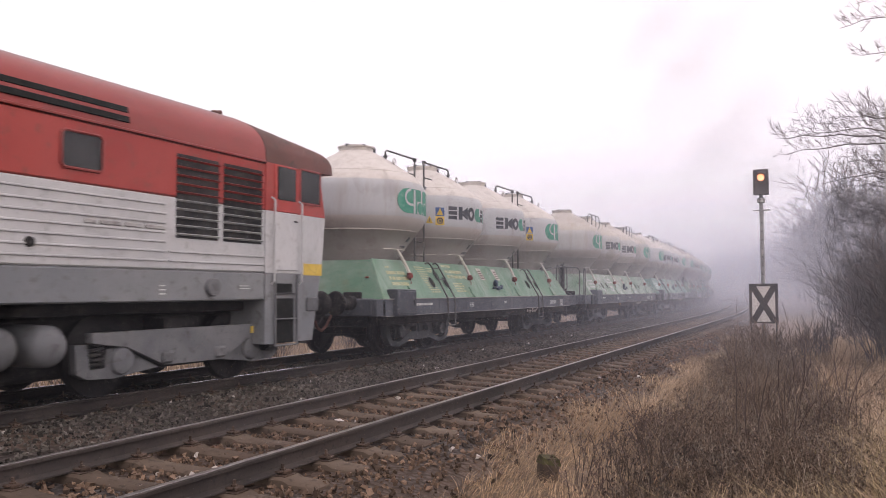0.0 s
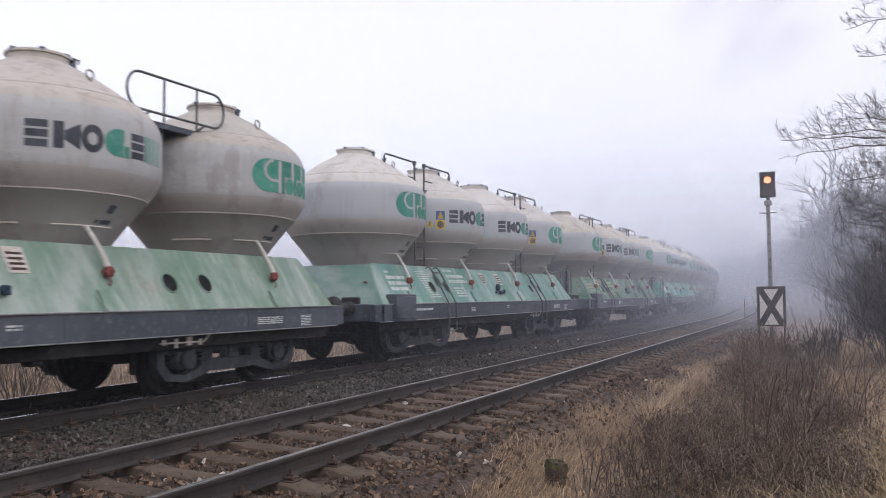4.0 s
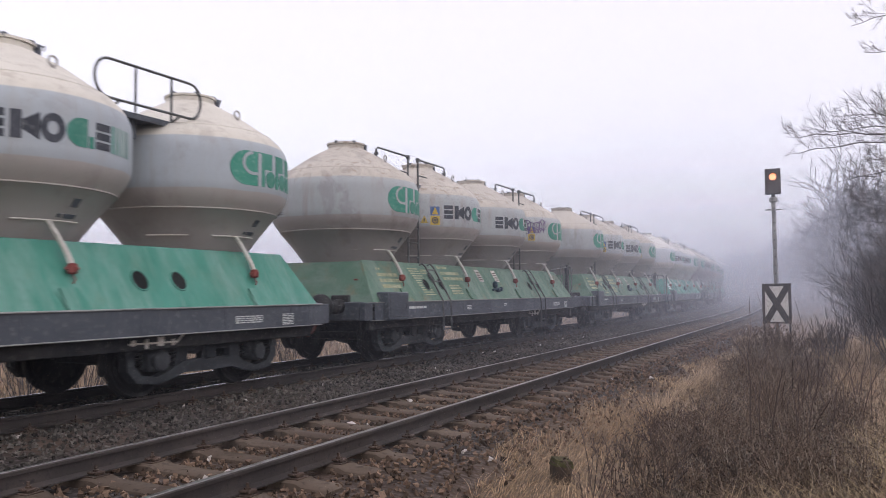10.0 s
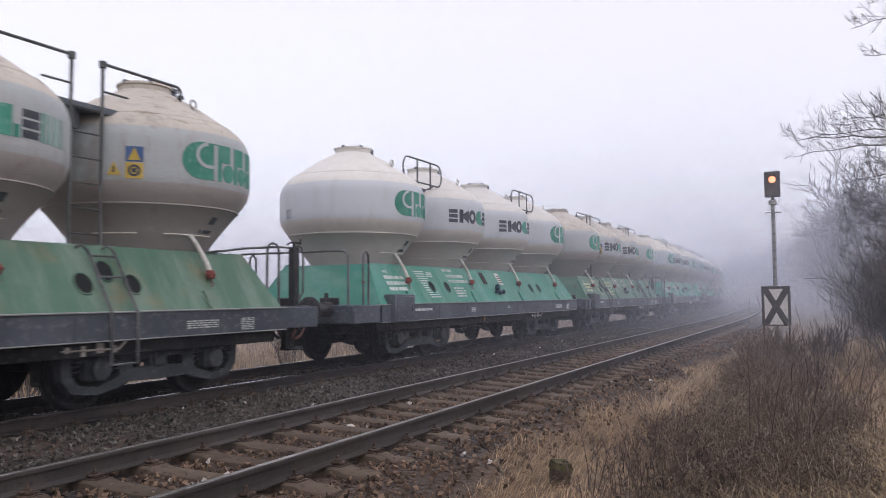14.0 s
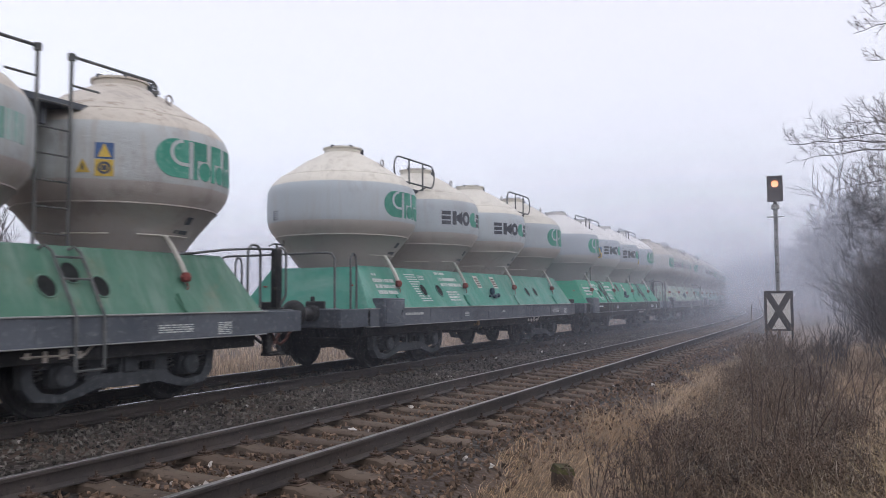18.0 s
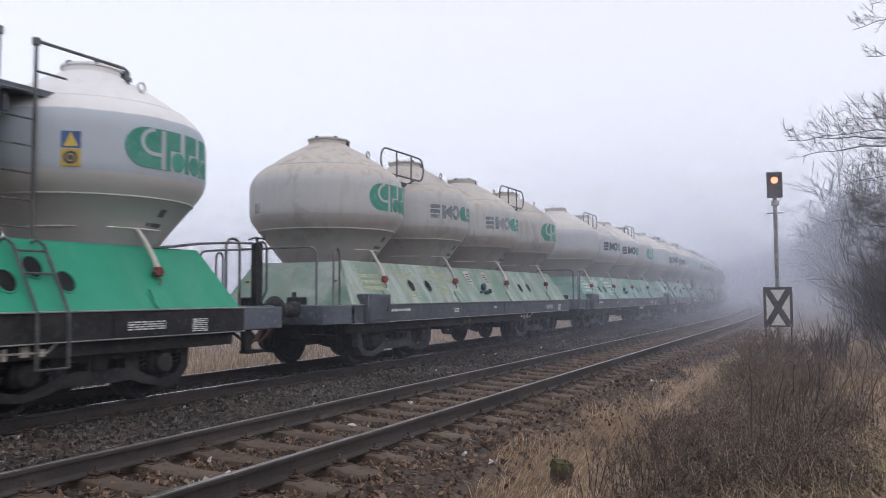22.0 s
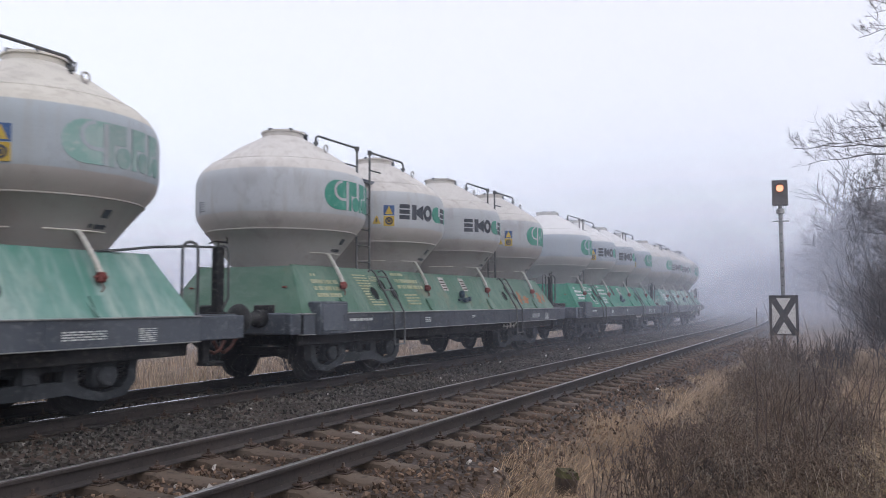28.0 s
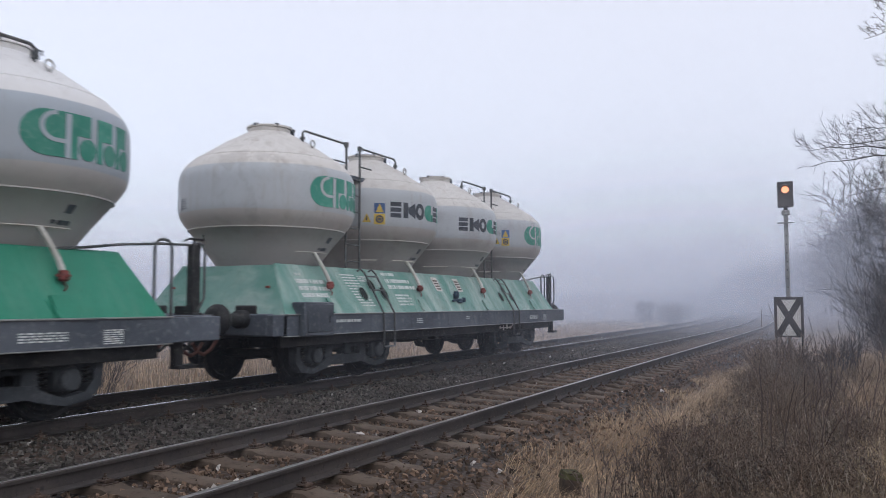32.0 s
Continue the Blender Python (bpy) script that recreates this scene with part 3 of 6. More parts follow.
rocks("ballast_stones", "dark grey broken ballast stones between the tracks", 66000, (-7.0, 40), (5.75, 10.9), (0.014, 0.037), M_STONE, 3, off_sleepers)
rocks("rusty_ballast_stones", "brown rust-stained ballast stones of the near track", 40000, (-7.0, 36), (2.55, 5.95), (0.015, 0.044), M_STONE_RUST, 4,
      lambda s, v, c: off_sleepers(s, v, c) and c < (v - 2.3) / 1.0)
rocks("pale_stones", "scattered pale chalky stones on the ballast", 170, (3.0, 45), (2.9, 10.6), (0.022, 0.05), M_PLATE, 5, off_sleepers)
rocks("chalk_litter", "pale flat litter between the near rails", 130, (4.6, 12), (4.1, 5.3), (0.018, 0.05), M_PLATE, 6, lambda s, v, c: c < 0.35 + 0.65 * wave(s * 1.9, v * 3.0))


# ---- the hopper wagons ----
PITCH, HOSE_PITCH = 3.026, 3.005
TANK_R = 1.440
SILO = [(0.33, 4.195), (0.35, 4.18), (0.35, 4.115), (0.40, 4.09), (0.73, 3.91), (1.19, 3.600), (1.196, 3.606), (1.206, 3.600), (1.208, 3.588), (1.25, 3.556), (1.32, 3.492), (1.38, 3.41), (1.420, 3.32),
        (1.435, 3.25), (TANK_R, 3.17), (TANK_R, 2.80), (1.432, 2.72), (1.404, 2.63), (1.350, 2.54), (1.275, 2.452), (1.285, 2.447), (1.285, 2.435), (1.262, 2.428), (1.02, 2.13), (0.87, 1.93), (0.60, 1.58), (0.40, 1.32)]


def silo_shape():
    return Shape().lathe([(r, z) for r, z in SILO[::-1]], 64)


def band(quads, r=TANK_R + 0.005):
    """Flat shapes laid round the belly of a silo; quads of four (degrees from the side, height)."""
    sh = Shape()
    for q in quads:
        width = max(abs(q[1][0] - q[0][0]), abs(q[2][0] - q[3][0]))
        n = max(1, int(width / 4))
        cols = []
        for i in range(n + 1):
            f = i / n
            cols.append([(q[0][0] + (q[1][0] - q[0][0]) * f, q[0][1] + (q[1][1] - q[0][1]) * f), (q[3][0] + (q[2][0] - q[3][0]) * f, q[3][1] + (q[2][1] - q[3][1]) * f)])
        verts = []
        for pair in cols:
            for a, z in pair:
                for rr in (r, r - 0.012):
                    verts.append((rr * math.sin(radians(a)), -rr * math.cos(radians(a)), z))
        faces = []
        for i in range(n):
            k = 4 * i
            faces += [(k, k + 4, k + 6, k + 2), (k + 1, k + 3, k + 7, k + 5), (k, k + 1, k + 5, k + 4), (k + 2, k + 6, k + 7, k + 3)]
        faces += [(0, 2, 3, 1), (4 * n, 4 * n + 1, 4 * n + 3, 4 * n + 2)]
        sh.add(verts, faces)
    return sh


def rect(a0, a1, z0, z1):
    return [(a0, z0), (a1, z0), (a1, z1), (a0, z1)]


def ring_quads(ac, zc, ra, rz, inner, lo=0, hi=360, n=20):
    out = []
    for i in range(n):
        t0, t1 = (radians(lo + (hi - lo) * (i + k) / n) for k in (0, 1))
        rings = (1.0, 0.75, 0.5, 0.25, 0.0) if inner == 0 else (1.0, inner)
        for f, g in zip(rings, rings[1:]):
            a, b = ([(ac + h * ra * math.cos(t), zc + h * rz * math.sin(t)) for t in (t0, t1)] for h in (f, g))
            out.append([a[0], a[1], b[1], b[0]])
    return out


Z0, Z1 = 2.86, 3.15
ZC = (Z0 + Z1) / 2
# plain dark and green shapes of the belly marking: part name, mesh key, outline pieces
DARK_SHAPES = [("dark_bar", "dark_bar_%d_%d" % (a, k), [rect(a, a + 8.8, 2.86 + 0.105 * k, 2.94 + 0.105 * k)]) for a in (-42, 5) for k in range(3)] + [
    ("dark_upright", "dark_upright", [rect(-31.2, -27.0, Z0, Z1)]),
    ("dark_wedge", "dark_wedge", [[(-26.7, ZC - 0.05), (-20.2, Z0), (-20.2, Z1), (-26.7, ZC + 0.05)]]),
    ("dark_ring", "dark_ring", ring_quads(-15.0, ZC, 5.0, 0.155, 0.46))]
GREEN_SHAPES = [
    ("green_half_disc", "green_half_disc", ring_quads(-3.0, ZC, 6.4, 0.155, 0.0, 90, 270, 14) + [rect(-3.0, 0.4, 2.85, 3.16)]),
    ("green_block", "green_block", [rect(1.2, 3.8, 2.85, 2.98)]),
    ("green_block", "green_thin_block", [rect(15.2, 16.6, 2.85, 3.16)])]
PALE_SHAPES = [("pale_bar", "pale_bar_%d" % a, [rect(a, a + 3.4, 2.85, 3.16)]) for a in (18, 23, 28)]
E0, E1 = 2.77, 3.25
EC = (E0 + E1) / 2
BARS = (-6.0, 7.4, 20.8)
EMBLEM = [("lozenge", "lozenge", ring_quads(-16.5, EC, 10.0, 0.24, 0.0, 90, 270, 14) + [rect(-16.5, -6.2, E0, E1)])] + [
    ("emblem_bar", "emblem_bar_%d" % a, [rect(a, a + 9.4, EC + 0.01, E1), rect(a, a + 3.0, E0, EC + 0.01)]) for a in BARS] + [
    ("emblem_disc", "emblem_disc_%d" % a, ring_quads(a + 8.3, E0 + 0.118, 4.5, 0.118, 0.0, 0, 360, 18)) for a in BARS]
GAPS = [("pale_crescent", "pale_crescent", ring_quads(-12.2, EC + 0.075, 7.0, 0.165, 0.74, 90, 270, 14) + [rect(-12.2, -8.6, EC - 0.09, EC - 0.047)]),
        ("pale_stroke", "pale_stem", [rect(-8.6, -6.1, E0 - 0.002, E1 - 0.015)])]


def marking(shapes, material, silo, label, r=TANK_R + 0.005, turn=0.0):
    """Painted shapes round a silo, each a part of its own."""
    for name, key, quads in shapes:
        part(name, key, (lambda quads=quads: band(quads, r)), material, silo, label, at=pose(0, 0, 0, 0, 0, turn), smooth=False)


def band_stencil():
    """Small illegible stencil lines on the belly band."""
    return band([rect(-116.0, -110.0 - 0.9 * (k % 2), 2.74 + 0.036 * k, 2.752 + 0.036 * k) for k in range(5)] + [rect(-117.5, -116.6, 2.72, 2.91)])


def hatch_clamp():
    """A hinged clamp with a bent handle at the rim of a hatch."""
    sh = Shape().box(-0.05, 0.05, -0.06, 0.03, 4.13, 4.27, 0.012).box(-0.08, 0.08, -0.03, 0.0, 4.20, 4.235, 0.008)
    return sh.tube([(0.0, -0.05, 4.25), (0.05, -0.09, 4.27), (0.12, -0.08, 4.24)], 0.012, 6)


def sign_blue():
    return band([rect(-51.5, -43.3, 2.925, 3.115)])


def sign_yellow():
    q = [[(-51.5, 2.72), (-43.3, 2.72), (-43.3, 2.915), (-51.5, 2.915)]]
    return band(q)


def sign_shapes():
    q = [[(-50.3, 2.945), (-44.5, 2.945), (-47.3, 3.10), (-47.5, 3.10)]]
    return band(q, TANK_R + 0.009)


def sign_marks():
    return band(ring_quads(-47.4, 2.817, 3.0, 0.075, 0.62, n=14) + [rect(-48.6, -46.2, 2.79, 2.845)], TANK_R + 0.009)


def small_triangle():
    return band([[(-60, 2.76), (-53.6, 2.76), (-56.7, 2.92), (-56.9, 2.92)]])


def small_triangle_mark():
    return band([[(-57.6, 2.79), (-56.4, 2.79), (-56.4, 2.865), (-57.2, 2.865)]], TANK_R + 0.009)


def lower_mark():
    """Drain flap and stencil block on the lower cone."""
    sh = Shape()
    for a0, a1, z0, z1 in ((4, 9, 2.24, 2.33), (-1, 1, 2.125, 2.165), (3, 12, 2.12, 2.165)):
        quad = []
        for a, z in ((a0, z0), (a1, z0), (a1, z1), (a0, z1)):
            r = 1.262 - 0.80 * (2.428 - z) + 0.004
            quad.append((r * math.sin(radians(a)), -r * math.cos(radians(a)), z))
        sh.slab(quad, 0.006)
    return sh


def hatch_ring():
    return Shape().lathe([(0.28, 4.225), (0.375, 4.225), (0.375, 4.255), (0.28, 4.255)], 32)


def hatch_lid():
    sh = Shape().lathe([(0.33, 4.25), (0.33, 4.262), (0.25, 4.285), (0.08, 4.292)], 32)
    for k in range(6):
        a = k * math.pi / 3
        sh.box(0.34 * math.cos(a) - 0.035, 0.34 * math.cos(a) + 0.035, 0.34 * math.sin(a) - 0.03, 0.34 * math.sin(a) + 0.03, 4.225, 4.285, 0.01)
    return sh.tube([(0.24, -0.1, 4.29), (0.38, -0.05, 4.315), (0.43, 0.1, 4.26)], 0.018, 6)


def lifting_eye():
    pts = [(0.055 * math.cos(2 * math.pi * k / 12), 0, 0.055 * math.sin(2 * math.pi * k / 12)) for k in range(13)]
    return Shape().tube(pts, 0.014, 6, False).box(-0.02, 0.02, -0.02, 0.02, -0.12, -0.05, 0.004)


def side_panel():
    """The sloping side of the hopper casing, a folded plate with a rounded upper lip."""
    sh = Shape()
    rings = []
    for x, dx in ((-5.83, -5.5), (5.83, 5.5)):
        rings.append([(x, -1.40, 1.10), (dx, -0.955, 1.85), (dx, -0.93, 1.875), (dx, -0.90, 1.87), (x, -1.36, 1.10)])
    return sh.loft(rings)


def panel_point(x, up, off=0.0):
    """A place on the near sloping side: x along the wagon, up in metres above the sill, off outwards."""
    f = up / 0.75
    return x, -1.40 + 0.445 * f - 0.86 * off, 1.10 + 0.75 * f + 0.51 * off


def on_panel(quads, off=0.005):
    sh = Shape()
    for x0, x1, u0, u1 in quads:
        sh.slab([panel_point(x0, u0, -0.004), panel_point(x1, u0, -0.004), panel_point(x1, u1, -0.004), panel_point(x0, u1, -0.004)], 0.004 + off)
    return sh


def end_panel():
    sh = Shape()
    rings = []
    for y, t in ((-1.385, -0.92), (1.385, 0.92)):
        rings.append([(-5.832, y, 1.105), (-5.502, t, 1.852), (-5.47, t, 1.848), (-5.80, y, 1.105)])
    return sh.loft(rings)


def cover_plate():
    return Shape().box(-5.46, 5.46, -0.90, 0.90, 1.70, 1.73, 0.005)


def sill_shape():
    """A rolled channel with lips, its mouth turned inwards."""
    out = [(-1.45, 0.80), (-1.45, 1.095), (-1.34, 1.095), (-1.34, 1.075), (-1.435, 1.07), (-1.435, 0.825), (-1.34, 0.82), (-1.34, 0.80)]
    sh = Shape().loft([[(x, y, z) for y, z in out] for x in (-5.85, 5.85)])
    for x in (-5.0, -3.6, -2.2, -0.7, 0.8, 2.3, 3.7, 5.1):
        sh.box(x - 0.01, x + 0.01, -1.455, -1.448, 0.83, 1.07, 0.002)
    return sh


def sill_lip():
    return Shape().box(-5.86, 5.86, -1.475, -1.33, 1.097, 1.115, 0.004).box(-5.86, 5.86, -1.47, -1.36, 0.785, 0.799, 0.004)


def underframe():
    sh = Shape().box(-5.9, 5.9, -0.16, 0.16, 0.72, 1.05, 0.02)
    for x in (-3.8, -1.5, 0, 1.5, 3.8):
        sh.box(x - 0.12, x + 0.12, -1.32, 1.32, 0.80, 1.0, 0.015)
    sh.box(-1.2, 0.3, -0.75, -0.25, 0.50, 0.80, 0.05)
    sh.lathe([(0.0, -0.8), (0.18, -0.76), (0.2, -0.7), (0.2, 0.3), (0.18, 0.36), (0.0, 0.4)], 16, "x", (1.0, 0.5, 0.62))
    sh.box(-5.8, 5.8, -1.3, -1.24, 0.62, 0.80, 0.01).box(-5.8, 5.8, 1.24, 1.3, 0.62, 0.80, 0.01)
    return sh


def brake_rigging():
    sh = Shape().tube([(-2.0, -1.2, 0.74), (-1.3, -1.15, 0.66), (0.4, -1.15, 0.68), (2.0, -1.2, 0.74)], 0.018, 6)
    sh.tube([(-1.9, -1.1, 0.66), (-0.6, -1.1, 0.60), (0.9, -1.1, 0.70)], 0.022, 6)
    sh.tube([(-1.2, -1.25, 0.78), (-0.7, -1.2, 0.62), (-0.2, -1.25, 0.78)], 0.015, 6)
    for x in (-0.9, -0.1, 0.6):
        sh.box(x - 0.05, x + 0.05, -1.28, -1.1, 0.56, 0.72, 0.02)
    return sh


def brake_valve():
    """A rusty distributor valve with flanges and pipe stubs below the sill."""
    sh = Shape().box(-1.10, -0.86, -1.30, -1.12, 0.66, 0.76, 0.03).lathe([(0.0, -1.33), (0.05, -1.325), (0.06, -1.30), (0.06, -1.12)], 14, "y", (-0.98, 0, 0.72))
    sh.lathe([(0.045, -1.30), (0.045, -1.16)], 12, "y", (-1.16, 0, 0.69)).lathe([(0.045, -1.28), (0.045, -1.16)], 12, "y", (-0.80, 0, 0.69))
    sh.tube([(-1.45, -1.24, 0.66), (-1.3, -1.25, 0.63), (-1.1, -1.24, 0.67)], 0.016, 6)
    return sh.tube([(-0.86, -1.24, 0.67), (-0.7, -1.26, 0.62), (-0.55, -1.24, 0.72), (-0.55, -1.24, 0.80)], 0.016, 6)


def brake_plates():
    sh = Shape()
    for x, z, w, h in ((2.32, 0.71, 0.03, 0.035), (2.52, 0.69, 0.025, 0.06), (2.74, 0.71, 0.05, 0.055), (2.94, 0.69, 0.03, 0.04)):
        sh.box(x - w, x + w, -1.31, -1.30 + 0.012, z - h, z + h, 0.004)
    sh.tube([(2.25, -1.31, 0.70), (2.98, -1.31, 0.69)], 0.012, 6)
    return sh.tube([(2.98, -1.31, 0.68), (3.08, -1.33, 0.78), (3.10, -1.33, 0.84)], 0.014, 6)


def corner_step():
    """A shunter's corner step: hanger, tread and grab at the platform's corner."""
    sh = Shape().box(-0.06, 0.08, -0.05, 0.05, -0.62, -0.26, 0.012)
    sh.box(-0.04, 0.30, -0.09, 0.09, -0.64, -0.59, 0.012)
    return sh.box(0.02, 0.34, -0.06, 0.06, -0.30, -0.25, 0.012)


def headstock(x):
    def make():
        d = 1 if x > 0 else -1
        sh = Shape().box(x - 0.09, x + 0.09, -1.30, 1.30, 0.80, 1.12, 0.02)
        sh.box(min(d * 5.7, x), max(d * 5.7, x), -1.10, -0.80, 0.84, 1.05, 0.02).box(min(d * 5.7, x), max(d * 5.7, x), 0.80, 1.10, 0.84, 1.05, 0.02)
        a, b = sorted((d * 5.87, x + d * 0.09))
        for y in (-1.42, 1.30):
            sh.box(a, b, y, y + 0.12, 0.80, 1.105, 0.012)
        return sh
    return make


def buffer_shape():
    return Shape().lathe([(0.13, 0.0), (0.13, 0.18), (0.10, 0.20), (0.085, 0.22), (0.085, 0.48)], 20, "x").box(-0.02, 0.02, -0.2, 0.2, -0.2, 0.2, 0.03)


def buffer_head():
    return Shape().lathe([(0.10, 0.47), (0.20, 0.52), (0.22, 0.56), (0.20, 0.585), (0.08, 0.60)], 24, "x")


def coupling_shape():
    sh = Shape().box(0, 0.30, -0.05, 0.05, -0.07, 0.07, 0.02)
    sh.tube([(0.28, 0, 0.02), (0.45, 0, -0.06), (0.58, 0, -0.16)], 0.035, 8)
    sh.tube([(0.05, -0.35, -0.05), (0.2, -0.36, -0.30), (0.42, -0.34, -0.42), (0.62, -0.33, -0.30)], 0.025, 8)
    return sh.tube([(0.05, 0.35, -0.05), (0.2, 0.36, -0.30), (0.42, 0.34, -0.42), (0.62, 0.33, -0.30)], 0.025, 8)


def brake_hose():
    """A brake hose that hangs in a loop from the headstock to the next wagon."""
    return Shape().tube([(0.0, -0.52, 0.95), (0.10, -0.54, 0.80), (0.24, -0.55, 0.62), (0.40, -0.54, 0.55), (0.54, -0.53, 0.60), (0.64, -0.52, 0.72)], 0.026, 8).box(-0.02, 0.06, -0.56, -0.48, 0.90, 1.0, 0.015)


def hose_shape():
    pts = [(-0.09, -0.96, 2.085), (-0.075, -1.0, 2.06), (-0.05, -1.045, 1.98), (-0.01, -1.10, 1.86), (0.03, -1.155, 1.73), (0.055, -1.20, 1.60)]
    seam = [(1.0 * math.sin(radians(q)), -1.0 * math.cos(radians(q)), 2.085) for q in (-27, -20, -12, -4, 4, 12, 18)]
    other = [(1.0 * math.sin(radians(q)), -1.0 * math.cos(radians(q)), 2.085) for q in (-78, -70, -62, -54, -46)]
    return Shape().tube(pts, 0.026, 10, True, 0.034).tube(seam, 0.010, 5).tube(other, 0.010, 5)


def hose_cap():
    """A cast coupling cap with two cam lugs and a hanging chain."""
    sh = Shape().lathe([(0.036, 0.055), (0.052, 0.045), (0.060, 0.0), (0.060, -0.045), (0.04, -0.065)], 16, "z", (0.06, -1.205, 1.565))
    sh.box(-0.03, 0.15, -1.225, -1.185, 1.545, 1.58, 0.012).box(0.045, 0.075, -1.28, -1.2, 1.535, 1.585, 0.01)
    return sh.tube([(0.06, -1.21, 1.50), (0.085, -1.23, 1.44), (0.05, -1.24, 1.40)], 0.009, 6)


def gusset_shape():
    """A folded bracket at the foot of the casing, below a hose."""
    sh = Shape()
    a, b, c = panel_point(-0.16, 0.0), panel_point(-0.22, 0.26), (-0.16, -1.425, 1.115)
    verts = []
    for dx in (0.0, 0.02):
        verts += [(p[0] + dx, p[1], p[2]) for p in (panel_point(-0.16, 0.02, -0.01), panel_point(-0.22, 0.26, -0.01), (-0.14, -1.45, 1.118))]
    sh.add(verts, [(0, 1, 2), (5, 4, 3), (0, 3, 4, 1), (1, 4, 5, 2), (2, 5, 3, 0)])
    return sh.slab([panel_point(-0.13, 0.0, 0.0), panel_point(0.16, 0.0, 0.0), panel_point(0.07, 0.24, 0.0), panel_point(-0.15, 0.24, 0.0)], 0.03)


def hole_rim():
    pts = [panel_point(0.12 * math.cos(2 * math.pi * k / 16), 0.34 + 0.12 * math.sin(2 * math.pi * k / 16), 0.006) for k in range(17)]
    return Shape().tube(pts, 0.012, 6, False)


# flat disc just proud of the panel; its black paints the hole's shade
def hole_disc():
    n = 18
    sh = Shape()
    ring = [panel_point(0.115 * math.cos(2 * math.pi * k / n), 0.34 + 0.115 * math.sin(2 * math.pi * k / n), 0.008) for k in range(n)]
    return sh.add([*ring, *[panel_point(0.115 * math.cos(2 * math.pi * k / n), 0.34 + 0.115 * math.sin(2 * math.pi * k / n), -0.01) for k in range(n)]],
                  [tuple(range(n)), *[(k, n + k, n + (k + 1) % n, (k + 1) % n) for k in range(n)]])


def valve_shape():
    """Hand-operated cock: a round flange, two lever arms and a body."""
    sh = Shape()
    c = panel_point(0, 0.30, 0.03)
    sh.lathe([(0.06, -0.05), (0.085, -0.04), (0.085, 0.02), (0.05, 0.04)], 14, "y", (c[0], c[1] - 0.02, c[2] + 0.03))
    sh.box(0.02, 0.20, c[1] - 0.10, c[1] - 0.01, c[2] - 0.14, c[2] - 0.05, 0.02)
    sh.tube([(-0.20, c[1] - 0.05, c[2] - 0.09), (0.0, c[1] - 0.06, c[2] - 0.07), (0.30, c[1] - 0.07, c[2] - 0.06)], 0.024, 8)
    return sh.box(0.24, 0.34, c[1] - 0.10, c[1] - 0.04, c[2] - 0.12, c[2] - 0.02, 0.015)


def step_rails():
    """Two bent hand and foot rails that climb the casing and run down past the sill, with rungs between."""
    sh = Shape()
    for x in (-0.18, 0.18):
        pts = [panel_point(x - 0.10, 0.72, 0.02), panel_point(x - 0.05, 0.73, 0.07), panel_point(x, 0.66, 0.08), panel_point(x, 0.40, 0.08), (x, -1.48, 1.10), (x, -1.49, 0.80), (x, -1.49, 0.53)]
        sh.tube(pts, 0.018, 7)
    sh.tube([(-0.18, -1.49, 0.53), (0.18, -1.49, 0.53)], 0.014, 6)
    for up in (0.36, 0.60):
        sh.tube([panel_point(-0.18, up, 0.08), panel_point(0.18, up, 0.08)], 0.014, 6)
    return sh


def tool_box():
    return Shape().box(-5.57, -4.83, -1.56, -1.30, 0.78, 1.29, 0.02)


def tool_box_lid():
    return Shape().box(-5.53, -4.87, -1.575, -1.56, 0.84, 1.25, 0.008).box(-4.98, -4.94, -1.59, -1.575, 0.98, 1.08, 0.004)


def ladder_rails():
    return Shape().tube([(-0.22, -0.70, 1.74), (-0.22, -0.70, 4.10)], 0.022, 8).tube([(0.22, -0.70, 1.74), (0.22, -0.70, 4.10)], 0.022, 8)


def rung():
    return Shape().tube([(-0.22, -0.70, 0), (0.22, -0.70, 0)], 0.011, 6)


def walkway():
    sh = Shape().box(-0.62, 0.62, -0.62, 0.62, 3.555, 3.585, 0.006)
    for y in (-0.62, 0.62):
        sh.box(-0.64, 0.64, y - 0.015, y + 0.015, 3.52, 3.60, 0.004)
    return sh.box(-0.04, 0.04, -0.5, 0.5, 3.30, 3.555, 0.01)


def handrail_bars():
    """Handrails from the ladder heads towards the hatches, dropping to the cones."""
    sh = Shape()
    for d in (-1, 1):
        sh.tube([(d * 0.22, -0.70, 4.10), (d * 0.27, -0.70, 4.11), (d * 1.44, -0.70, 4.11), (d * 1.50, -0.70, 4.07), (d * 1.50, -0.70, 3.90)], 0.02, 8)
        sh.lathe([(0.0, -0.05), (0.045, -0.04), (0.045, 0.04), (0.0, 0.05)], 10, "z", (d * 0.22, -0.70, 4.10))
        sh.tube([(d * 0.22, -0.70, 3.77), (d * 0.61, -0.70, 3.77)], 0.014, 6)
        sh.lathe([(0.0, -0.02), (0.045, -0.02), (0.045, 0.02), (0.0, 0.02)], 8, "z", (d * 1.50, -0.70, 3.98))
    return sh


